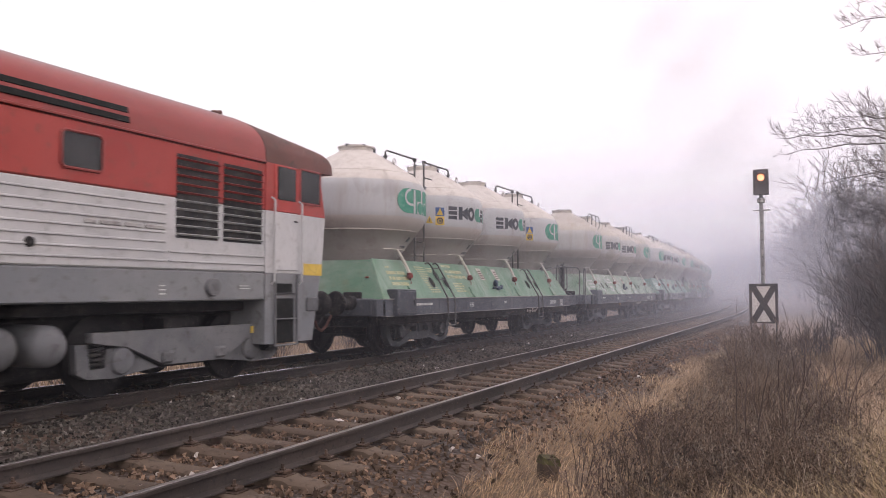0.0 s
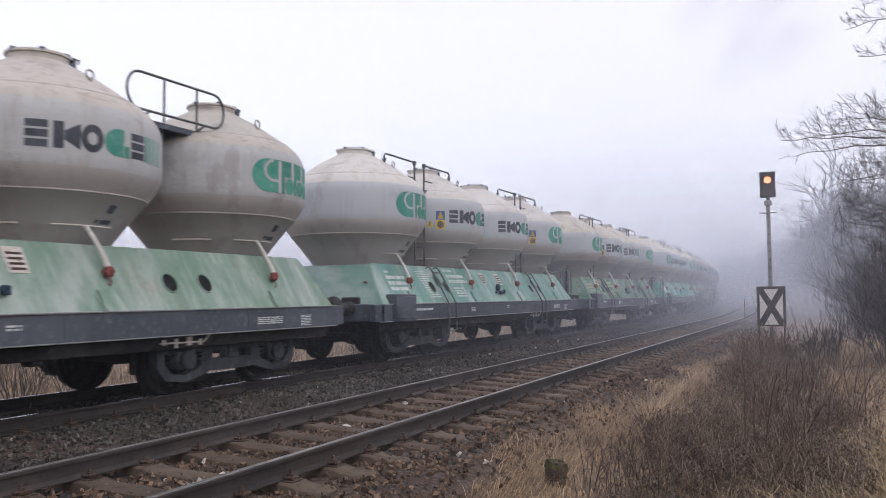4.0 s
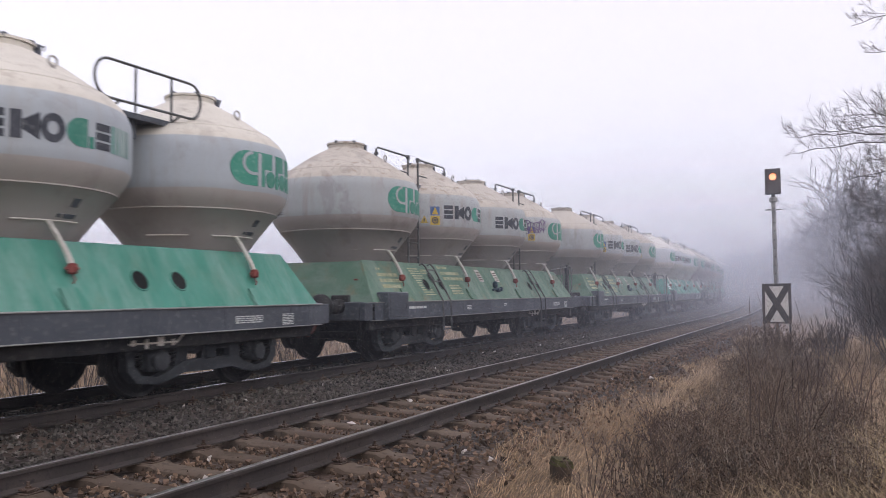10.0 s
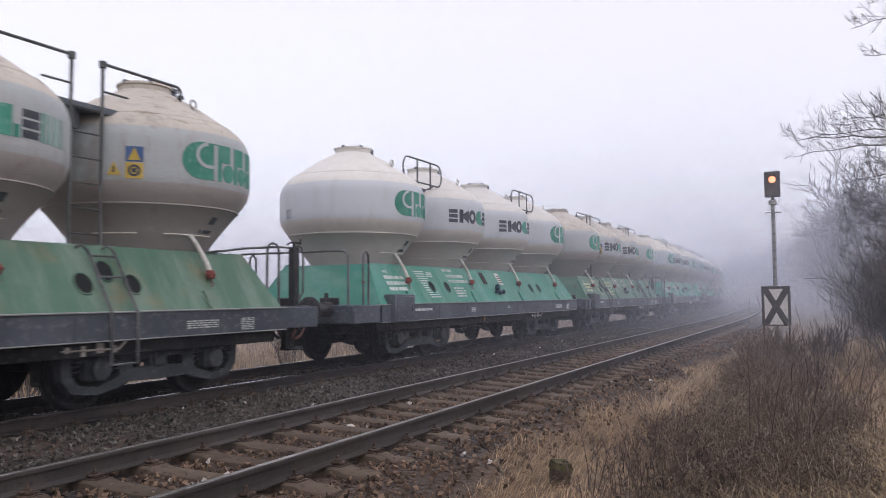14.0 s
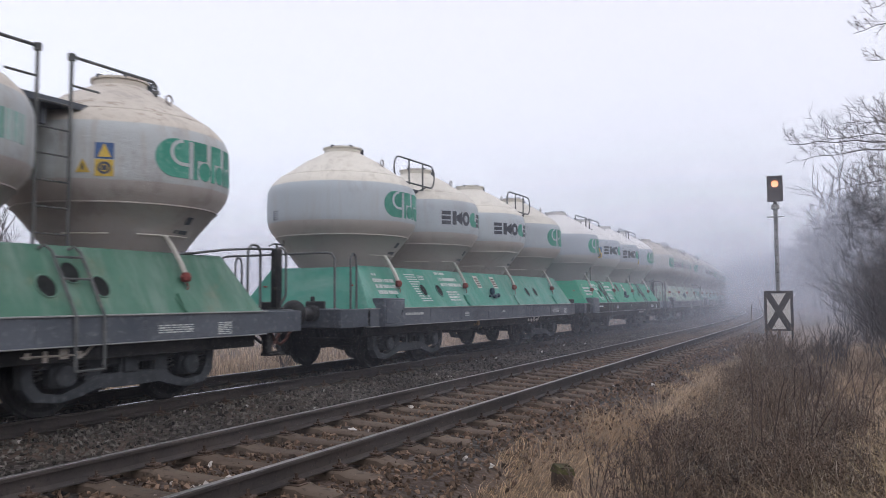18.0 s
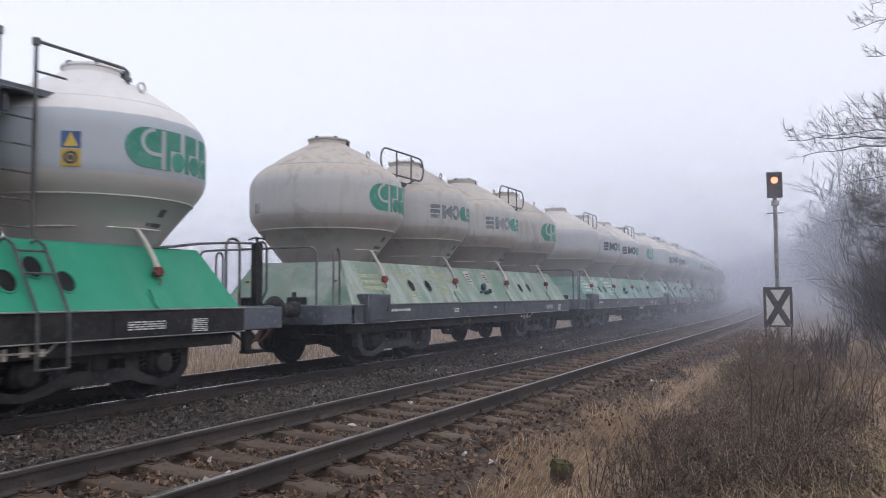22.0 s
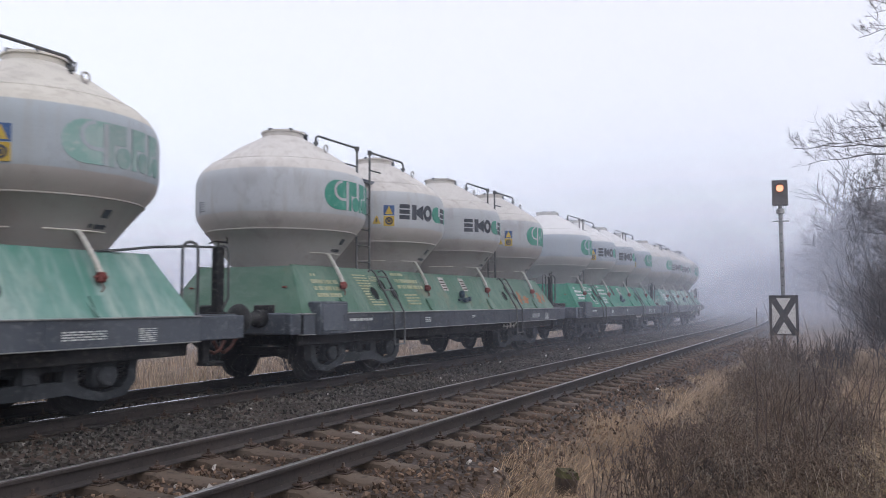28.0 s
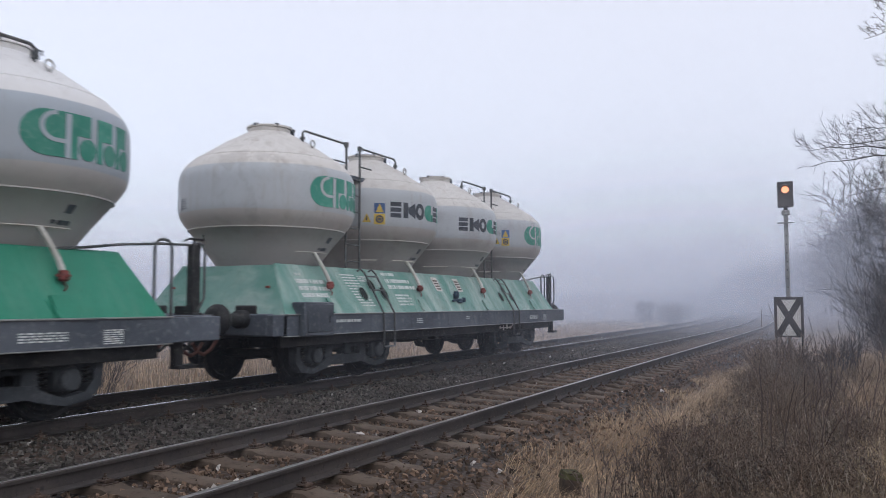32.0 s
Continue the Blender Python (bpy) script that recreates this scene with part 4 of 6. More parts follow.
def loop_railing():
    """A closed loop of handrail above the walkway, rounded at its ends, with two posts."""
    pts = []
    for k in range(9):
        a = radians(90 + 22.5 * k)
        pts.append((-0.68 + 0.20 * math.cos(a), -0.80, 3.90 + 0.24 * math.sin(a)))
    for k in range(9):
        a = radians(270 + 22.5 * k)
        pts.append((0.68 + 0.20 * math.cos(a), -0.80, 3.90 + 0.24 * math.sin(a)))
    sh = Shape().tube(pts + [pts[0]], 0.018, 7, False)
    for x in (-0.26, 0.34):
        sh.tube([(x, -0.80, 3.56), (x, -0.80, 4.14)], 0.018, 6)
    for x in (-0.5, 0.5):
        sh.tube([(x, -0.80, 3.66), (x, -0.6, 3.57)], 0.018, 6)
    return sh


def loop_rail(w, h):
    def make():
        pts = [(-w, 0, 0), (-w, 0, h - 0.12)]
        pts += [(-w + 0.12 - 0.12 * math.cos(radians(a)), 0, h - 0.12 + 0.12 * math.sin(radians(a))) for a in (30, 60, 90)]
        pts += [(w - 0.12 + 0.12 * math.sin(radians(a)), 0, h - 0.12 + 0.12 * math.cos(radians(a))) for a in (0, 30, 60, 90)]
        return Shape().tube(pts + [(w, 0, 0)], 0.02, 7)
    return make


def deck_shape():
    return Shape().box(5.80, 6.62, -1.28, 1.28, 1.06, 1.10, 0.01).box(5.8, 6.62, -1.30, -1.26, 1.0, 1.11, 0.01)


def brake_post():
    return Shape().box(-0.075, 0.075, -0.055, 0.055, 0, 0.94, 0.012).box(-0.09, 0.09, -0.09, 0.09, -0.02, 0.05, 0.01)


def brake_crank():
    sh = Shape().tube([(0, 0, 0.90), (0, 0, 1.0)], 0.02, 8).tube([(-0.18, 0, 0.95), (-0.08, 0, 0.99), (0.18, 0, 0.99)], 0.014, 6)
    return sh.tube([(0.17, 0, 0.97), (0.17, 0, 1.06)], 0.012, 6)


def wheelset_shape():
    sh = Shape()
    for y in (-HALF, HALF):
        d = 1 if y > 0 else -1
        prof = [(0.09, 0.07), (0.14, 0.05), (0.36, 0.02), (0.40, 0.055), (0.455, 0.055), (0.46, -0.035), (0.478, -0.05), (0.478, -0.065), (0.40, -0.075), (0.36, -0.03), (0.14, -0.06), (0.09, -0.08)]
        sh.lathe([(r, y + d * h) for r, h in (prof if d < 0 else prof[::-1])], 32, "y")
    return sh.lathe([(0.075, -0.95), (0.075, 0.95)], 14, "y")


def side_frame():
    """A cast bogie side: a top beam, a bowed lower chord round both axle boxes, and columns between."""
    sh = Shape().prism([(-1.40, 0.60), (-1.32, 0.75), (-0.60, 0.78), (0.60, 0.78), (1.32, 0.75), (1.40, 0.60), (1.30, 0.54), (-1.30, 0.54)][::-1], -1.08, -0.98)
    low = [(-1.40, 0.62), (-1.38, 0.36), (-1.24, 0.21), (-0.92, 0.17), (-0.66, 0.22), (-0.46, 0.28), (0.0, 0.27), (0.46, 0.28), (0.66, 0.22), (0.92, 0.17), (1.24, 0.21), (1.38, 0.36), (1.40, 0.62)]
    high = [(-1.28, 0.62), (-1.26, 0.42), (-1.16, 0.30), (-0.92, 0.26), (-0.72, 0.32), (-0.50, 0.42), (0.0, 0.44), (0.50, 0.42), (0.72, 0.32), (0.92, 0.26), (1.16, 0.30), (1.26, 0.42), (1.28, 0.62)]
    for k in range(len(low) - 1):
        sh.prism([low[k], high[k], high[k + 1], low[k + 1]], -1.10, -0.97)
    for x, w in ((-0.50, 0.11), (0.50, 0.11), (0.0, 0.16)):
        sh.prism([(x - w, 0.36), (x - w * 0.8, 0.60), (x + w * 0.8, 0.60), (x + w, 0.36)], -1.085, -0.985)
    return sh


def bolster():
    return Shape().box(-0.22, 0.22, -1.05, 1.05, 0.50, 0.78, 0.03).box(-0.10, 0.10, -1.12, -1.05, 0.42, 0.70, 0.02)


def axle_box():
    sh = Shape().box(-0.15, 0.15, -1.14, -0.94, 0.33, 0.60, 0.04)
    return sh.lathe([(0.0, -1.205), (0.11, -1.20), (0.13, -1.18), (0.13, -1.13)], 16, "y", (0, 0, 0.46))


def coil_spring():
    return Shape().tube([(0.062 * math.cos(k * math.pi / 4), -1.03 + 0.062 * math.sin(k * math.pi / 4), 0.40 + 0.24 * k / 32) for k in range(33)], 0.016, 5)


def brake_shoe():
    return Shape().box(-0.045, 0.045, -0.80, -0.70, 0.30, 0.62, 0.03).tube([(0, -0.75, 0.60), (-0.02, -0.75, 0.82)], 0.02, 6)


def stencil(lines, seed):
    """Illegible stencil lines as broken bars: (x, up, width, height of a line, lines)."""
    def make():
        rng = random.Random(seed)
        quads = []
        for x, up, w, h, n in lines:
            for k in range(n):
                a, end = x, x + w * rng.uniform(0.6, 1.0)
                while a < end:
                    b = a + rng.uniform(0.02, 0.055)
                    quads.append((a, min(b, end), up - k * h * 1.75, up - k * h * 1.75 + h))
                    a = b + rng.choice((0.012, 0.014, 0.04))
        return on_panel(quads)
    return make


def ruled_table():
    """A table of thin ruled lines that leans with the casing."""
    return on_panel([(-3.92 + 0.022 * k + 0.11 * h, -3.83 + 0.022 * k + 0.11 * h, 0.64 - 0.047 * k, 0.66 - 0.047 * k) for k in range(12) for h in range(4)])


def sill_stencil():
    rng = random.Random(8)
    sh = Shape()
    for x, z, w, h, n in ((-4.62, 0.97, 0.72, 0.045, 1), (3.9, 0.96, 0.55, 0.016, 4), (0.15, 0.98, 0.16, 0.02, 2), (4.9, 0.97, 0.25, 0.014, 7), (-2.0, 0.97, 0.22, 0.02, 3)):
        for k in range(n):
            a = x
            while a < x + w:
                b = min(a + rng.uniform(0.04, 0.12), x + w)
                sh.box(a, b, -1.456, -1.449, z - k * h * 1.7, z - k * h * 1.7 + h, 0.001)
                a = b + 0.025
    return sh


def dashes(key, make, material, parent, label):
    """Rows of stencil dashes too small to pick apart."""
    return tagged(part("stencil_marking", key, make, material, parent, smooth=False), label, kind="stuff")


def mirror(m):
    return m @ pose(0, 0, 0, 0, 0, 180)


def build_bogie(wagon, x, steel):
    bogie = part("bogie", "bolster", bolster, steel, wagon, at=pose(x, 0, 0))
    wheels = []
    for m in (pose(0, 0, 0), mirror(pose(0, 0, 0))):
        part("side_frame", "side_frame", side_frame, steel, bogie, at=m, smooth=False)
        for dx in (-1.45, -0.38, 0.38, 1.45):
            part("brake_shoe", "brake_shoe", brake_shoe, M_DARK, bogie, at=m @ pose(dx, 0, 0))
        for dx in (-0.92, 0.92):
            part("axle_box", "axle_box", axle_box, steel, bogie, at=m @ pose(dx, 0, 0))
            for side in (-0.27, 0.27):
                part("coil_spring", "coil_spring", coil_spring, M_DARK, bogie, at=m @ pose(dx + side, 0, 0))
    for dx in (-0.92, 0.92):
        wheels.append((part("wheelset", "wheelset", wheelset_shape, M_DARK, bogie, at=pose(dx, 0, 0.46)), (dx, 0, 0.46), 0.46))
    return wheels


WHEELS, TRAIN = [], []


def build_wagon(kind, place, tank, green, label, mark=M_MARK, emblem=M_LOGO, shapes=M_BLACK, first_emblem=True, extra=""):
    """One four-silo cement wagon. kind A: ladders and a brake platform behind; kind B: loop railings and the platform in front."""
    w = new("cement_hopper_wagon")
    tagged(w, label, "railway wagon", "cement wagons of the train")
    ahead = kind == "B"
    flip = pose(0, 0, 0, 0, 0, 180)
    paint, silo_paint = GREEN[green], TANK[tank]
    for m in (pose(0, 0, 0), flip):
        panel = part("side_panel", "side_panel", side_panel, paint, w, at=m, smooth=False)
        end = part("end_panel", "end_panel", end_panel, paint, w, at=m, smooth=False)
        for y in (-0.95, 0.95):
            part("lamp_bracket", "lamp_bracket", lambda: Shape().box(-5.70, -5.66, -0.035, 0.035, 1.50, 1.53, 0.006), M_RED, end, "small red bracket", at=pose(0, y, 0))
        sill = part("side_sill", "side_sill", sill_shape, M_DARK if green == "emerald" else M_SILL, w, at=m, smooth=False)
        # the lip's pale colour carries the highlight line along the sill edges
        part("sill_lip", "sill_lip", sill_lip, M_MAST, sill, "pale steel lip, edge highlight put in its colour")
        if m is flip:
            continue
        dashes("sill_stencil", sill_stencil, M_MARK, sill, "small white stencil bars on the sill")
        dashes("stencil_a", stencil(((-5.15, 0.60, 0.16, 0.04, 1), (-5.2, 0.48, 0.85, 0.062, 3), (-3.40, 0.62, 0.30, 0.02, 3)), 5), mark, panel, "rows of pale stencil bars on the casing")
        dashes("stencil_b", stencil(((-2.55, 0.68, 0.5, 0.05, 1), (-2.5, 0.55, 1.0, 0.065, 2), (-2.4, 0.30, 0.7, 0.032, 4)), 6), mark, panel, "rows of pale stencil bars on the casing")
        part("marking_table", "ruled_table", ruled_table, mark, panel, "table of thin pale lines", smooth=False)
        for i, x in enumerate((-0.49, 0.5)):
            plate = part("label_plate", "label_plate", lambda: on_panel([(-0.12, 0.12, 0.42, 0.70)]), M_PLATE if tank not in ("white", "fresh") else (M_DARK if i == 0 else M_BOARD), panel, at=pose(x, 0, 0))
            part("label_lines", "label_lines", lambda: on_panel([(-0.09, 0.09, 0.45 + 0.055 * k, 0.475 + 0.055 * k) for k in range(4)], 0.009), M_CLIP, plate)
        # holes in the casing: place along it and lift up the slope
        holes = ((-3.44, 0), (-2.73, 0), (2.50, 0), (3.12, 0)) if ahead else ((-3.47, -0.01), (-3.09, 0.14), (-2.78, 0), (2.58, -0.02), (2.93, 0.13), (3.26, -0.02))
        for x, lift in holes:
            at = pose(x, 0.593 * lift, lift)
            part("access_hole", "hole_rim", hole_rim, paint, panel, at=at)
            part("hole_cover", "hole_disc", hole_disc, M_HOLE, panel, "flat black disc, shade inside the open hole", at=at, smooth=False)
        part("valve", "valve", valve_shape, M_BLUE, panel, "dark blue hand valve with lever", at=pose(-0.06 if ahead else 0.02, 0, 0))
        for i in range(4):
            x = (i - 1.5) * HOSE_PITCH
            hose = part("discharge_hose", "hose", hose_shape, M_PIPE, w, "dusty white hose", at=pose(x, 0, 0))
            part("hose_cap", "hose_cap", hose_cap, M_RED, hose, "red coupling cap")
            part("gusset", "gusset", gusset_shape, paint, w, at=pose(x, 0, 0), smooth=False)
        if not ahead:
            for x in (-3.06, 2.92):
                part("step_rail", "step_rail", step_rails, M_RAILING, w, at=pose(x, 0, 0))
        box = part("equipment_box", "tool_box", tool_box, M_SILL, w, "dark grey steel box")
        part("lid", "tool_box_lid", tool_box_lid, M_SILL, box)
        part("brake_rigging", "brake_rigging", brake_rigging, M_DARK, w)
        if ahead:
            part("brake_valve", "brake_valve", brake_valve, M_OCHRE, w, "rusty ochre brake valve")
        part("brake_plates", "brake_plates", brake_plates, M_PLATE, w, "small pale plates on the brake lever")
    # pale grey, not casing green, to keep green bounce light off the cones
    part("cover_plate", "cover_plate", cover_plate, M_DUST, w, "cement-dusted cover plate")
    part("underframe", "underframe", underframe, M_DARK, w)
    ends = (-6.62, 6.03) if ahead else (-6.03, 6.62)
    for x in ends:
        d = 1 if x > 0 else -1
        part("headstock", "headstock_%s_%.2f" % (kind, x), headstock(x), M_SILL, w, smooth=False)
        out = pose(x + d * 0.03, 0, 0) @ (pose(0, 0, 0) if d > 0 else flip)
        for y in (-0.875, 0.875):
            buf = part("buffer", "buffer", buffer_shape, M_DARK, w, at=out @ pose(0, y, 1.04))
            part("buffer_head", "buffer_head", buffer_head, M_DARK, buf)
        part("coupling", "coupling", coupling_shape, M_DARK, w, at=out @ pose(0.04, 0, 1.0))
        for y in (0.0, 1.04):
            part("brake_hose", "brake_hose", brake_hose, M_RUBBER, w, "reddish perished rubber hose", at=out @ pose(0.04, y, 0))
    deck_at = flip if ahead else pose(0, 0, 0)
    part("end_platform", "deck", deck_shape, M_DARK, w, at=deck_at)
    d = -1 if ahead else 1
    if ahead:
        for y in (-1.25, 1.25):
            part("hand_loop", "loop_narrow", loop_rail(0.09, 0.95), M_RAILING, w, at=pose(-6.08, y, 1.1))
        part("guard_rail", "guard_b", lambda: Shape().tube([(-6.6, -1.22, 0), (-6.6, -1.22, 0.84), (-6.6, -1.16, 0.92), (-6.6, -1.06, 0.94), (-6.6, 1.06, 0.94), (-6.6, 1.16, 0.92), (-6.6, 1.22, 0.84), (-6.6, 1.22, 0)], 0.02, 7), M_RAILING, w, at=pose(0, 0, 1.1))
        part("stub_post", "stub_post", lambda: Shape().box(-6.52, -6.46, -0.73, -0.67, 0, 0.22, 0.01), M_DARK, w, at=pose(0, 0, 1.1))
    else:
        part("brake_post", "brake_post", brake_post, M_DARK, w, "black square post", at=pose(6.66, -0.99, 1.1))
        part("brake_crank", "brake_crank", brake_crank, M_DARK, w, at=pose(6.66, -0.99, 1.12))
        part("guard_rail", "guard_a", lambda: Shape().tube([(4.62, -0.93, 1.86), (5.03, -0.97, 1.90), (5.47, -1.0, 1.96), (6.1, -1.0, 2.01), (6.66, -0.99, 2.03)], 0.017, 7), M_RAILING, w)
        part("post_loop", "post_loop", lambda: Shape().tube([(6.66, -0.99, 2.03), (6.69, -1.05, 2.06), (6.71, -1.10, 2.03), (6.72, -1.12, 1.95), (6.72, -1.12, 1.34), (6.69, -1.06, 1.20), (6.66, -1.0, 1.14)], 0.018, 7), M_RAILING, w)
        for y in (-1.0, 1.0):
            part("hand_loop", "loop_wide", loop_rail(0.14, 0.97), M_RAILING, w, at=pose(6.13, y, 1.1))
        for y in (-1.2, 1.2):
            part("corner_step", "corner_step", corner_step, M_DARK, w, at=pose(6.18, y, 1.1))
    for i in range(4):
        x = (i - 1.5) * PITCH
        silo = part("silo", "silo", silo_shape, silo_paint, w, at=pose(x, 0, 0))
        part("hatch_ring", "hatch_ring", hatch_ring, silo_paint, silo, at=pose(0, 0, -0.04))
        part("hatch_lid", "hatch_lid", hatch_lid, M_SILL, silo, "grey hatch lid with clamps", at=pose(0, 0, -0.04))
        for a in (50, 140):
            part("hatch_clamp", "hatch_clamp", hatch_clamp, M_SILL, silo, "grey hatch clamp", at=pose(0.36 * math.sin(radians(a)), -0.36 * math.cos(radians(a)), -0.04, 0, 0, a))
        if i == 0:
            dashes("band_stencil", band_stencil, M_SILL, silo, "small dark stencil bars on the silo")
        for a in (-50, 130):
            r, z = 0.90, 3.87
            part("lifting_eye", "lifting_eye", lifting_eye, silo_paint, silo, at=pose(r * math.cos(radians(a - 40)), r * math.sin(radians(a - 40)), z))
        part("drain_flap", "lower_mark", lower_mark, M_SILL, silo, "dark drain flap", smooth=False)
        if i in (0, 3):
            if i == 3 or first_emblem:
                marking(EMBLEM, emblem, silo, "green painted emblem shape", turn=1.6)
                marking(GAPS, silo_paint, silo, "pale stroke across the green emblem", TANK_R + 0.009, 1.6)
        else:
            turn = 2.8 if i == 1 else 0.6
            marking(DARK_SHAPES, shapes, silo, "black painted shape", turn=turn)
            marking(GREEN_SHAPES, emblem, silo, "green painted shape", turn=turn)
            marking(PALE_SHAPES, M_LOGO_PALE, silo, "faded pale green painted bar", turn=turn)
        if kind == "A" and i in (1, 3):
            sign = part("warning_sign", "sign_blue", sign_blue, M_SIGN_BLUE, silo, "blue and yellow warning sign", smooth=False)
            part("warning_sign", "sign_yellow", sign_yellow, M_MARK_OLD if tank == "dirty" else M_YELLOW, silo, "yellow warning sign with a dark ring", smooth=False)
            part("sign_triangle", "sign_triangle", sign_shapes, M_YELLOW, silo, "yellow triangle", smooth=False)
            part("sign_mark", "sign_marks", sign_marks, M_BLACK, silo, smooth=False)
            if tank not in ("white", "fresh"):
                part("warning_triangle", "small_triangle", small_triangle, M_YELLOW, silo, "small yellow warning triangle", smooth=False)
                part("triangle_mark", "small_triangle_mark", small_triangle_mark, M_BLACK, silo, smooth=False)
        if extra == "scribble" and i == 0:
            part("graffiti", "scribble", scribble, M_SILL, silo, "faint dark pen scribble")
        if extra == "scrawl" and i == 3:
            part("graffiti", "graffiti", scrawl, M_SCRAWL, silo, "violet spray-paint scrawl")
    for x in (-PITCH, PITCH):
        walk_at = part("walkway", "walkway", walkway, M_SILL, w, at=pose(x, 0, 0))
        if kind == "A":
            part("handrail", "handrail", handrail_bars, M_RAILING, walk_at, at=pose(-0.02, 0, 0))
            ladder = part("ladder", "ladder", ladder_rails, M_RAILING, w, at=pose(x - 0.02, 0, 0))
            for k in range(6):
                part("rung", "rung", rung, M_RAILING, ladder, at=pose(0, 0, 2.02 + 0.30 * k))
        else:
            part("handrail", "loop_railing", loop_railing, M_RAILING, walk_at)
    if extra == "orange":
        part("graffiti", "orange_tag", orange_tag, M_ORANGE, w, "orange spray-paint patches", smooth=False)
    for x in (-3.8, 3.8):
        for wheel in build_bogie(w, x, M_DARK if green == "emerald" else M_BOGIE):
            WHEELS.append(wheel)
    TRAIN.append((w, place))
    return w


def scrawl():
    """Looping spray-paint lines round the belly of the last silo: a large coil and a smaller one below it."""
    sh = Shape()
    for a0, turn, z0, tall, loops, n in ((-61, 33, 3.16, 0.105, 44, 130), (-58, 24, 3.00, 0.05, 40, 90)):
        pts = []
        for k in range(n):
            f = k / (n - 1)
            a = a0 + turn * f + 2.8 * math.sin(f * loops) + 0.8 * math.sin(f * 13)
            z = z0 + tall * (1 + 0.4 * math.sin(f * 9)) * math.cos(f * loops) + 0.02 * math.sin(f * 23)
            pts.append((TANK_R * 1.004 * math.sin(radians(a)), -TANK_R * 1.004 * math.cos(radians(a)), z))
        sh.tube(pts, 0.012, 4)
    return sh


def orange_tag():
    """Ragged patches of spray paint on the casing, built of thin uneven rows."""
    rng = random.Random(9)
    quads = []
    for x, up, w, h in ((3.55, 0.12, 0.22, 0.34), (3.95, 0.14, 0.42, 0.20), (5.02, 0.14, 0.30, 0.30), (5.34, 0.18, 0.14, 0.20)):
        rows = int(h / 0.02)
        for k in range(rows):
            f = (k + 0.5) / rows
            wide = 0.5 * w * math.sqrt(max(0.05, 1 - (2 * f - 1) ** 2)) * rng.uniform(0.55, 1.1)
            mid = x + 0.06 * rng.uniform(-1, 1) + 0.10 * (f - 0.5)
            quads.append((mid - wide, mid + wide, up + 0.02 * k, up + 0.02 * k + 0.0195))
    return on_panel(quads, 0.004)


def scribble():
    """Faint thin pen strokes on the front of a silo."""
    rng = random.Random(74)
    sh = Shape()
    for k in range(11):
        a, z = -116 + 3.6 * k + rng.uniform(-1, 1), rng.uniform(2.85, 3.10)
        pts = []
        for j in range(9):
            a += rng.uniform(-1.6, 2.0)
            z += rng.uniform(-0.055, 0.055)
            pts.append((TANK_R * 1.003 * math.sin(radians(a)), -TANK_R * 1.003 * math.cos(radians(a)), z))
        sh.tube(pts, 0.0055, 4)
    return sh


WAGONS = (
    ("A", 18.42, "dusty", "sage", "pale silos on a mossy green hopper casing, lightly dusted", {"mark": M_MARK_OLD}),
    ("B", 32.91, "dirty", "pale", "grimy silos on a bleached, cement-streaked green casing", {"shapes": M_BLACK}),
    ("A", 46.16, "dusty", "haze", "dusty silos on a teal casing with pale streaks", {}),
    ("A", 60.03, "crust", "olive", "cement-crusted silos on a faded olive green casing", {"mark": M_MARK_OLD}),
    ("B", 74.43, "grey", "teal", "cream and bluish silos with faint scribbles on a bright teal casing", {"extra": "scribble"}),
    ("A", 87.75, "crust", "olive", "crusted silos with violet graffiti on a faded olive casing", {"mark": M_MARK_OLD, "extra": "scrawl"}),
    ("A", 101.65, "crust", "olive", "cement-crusted silos on a patchy olive green casing", {"mark": M_MARK_OLD}),
    ("B", 116.11, "white", "teal", "clean white silos on a bright teal casing", {}),
    ("A", 129.29, "crust", "moss", "stained silos on a mossy green casing", {"mark": M_MARK_OLD}),
    ("B", 143.77, "grey", "teal", "cream and bluish silos on a teal casing", {}),
    ("A", 157.01, "fresh", "emerald", "freshly painted white silos on a vivid green casing", {}),
    ("B", 171.44, "dirty", "pale", "grimy beige silos with flaking emblems on a bleached green casing", {"mark": M_MARK_OLD, "shapes": M_SHAPE_PALE}),
    ("B", 185.20, "dusty", "haze", "dusty silos on a teal casing streaked with cement", {"first_emblem": False}),
    ("A", 198.42, "grey", "haze", "dusty silos with faint emblems on a cement-streaked teal casing", {"emblem": M_LOGO_PALE}),
    ("A", 212.26, "dusty", "olive", "dusty silos on an olive casing with orange graffiti", {"mark": M_MARK_OLD, "extra": "orange"}),
    ("A", 226.15, "fresh", "vivid", "pale silos on a fresh vivid green casing", {}),
    ("A", 240.03, "dusty", "haze", "dusty silos on a streaked pale teal casing, last of the train", {}),
)
for kind, place, tank, green, label, more in WAGONS:
    build_wagon(kind, place, tank, green, label, **more)


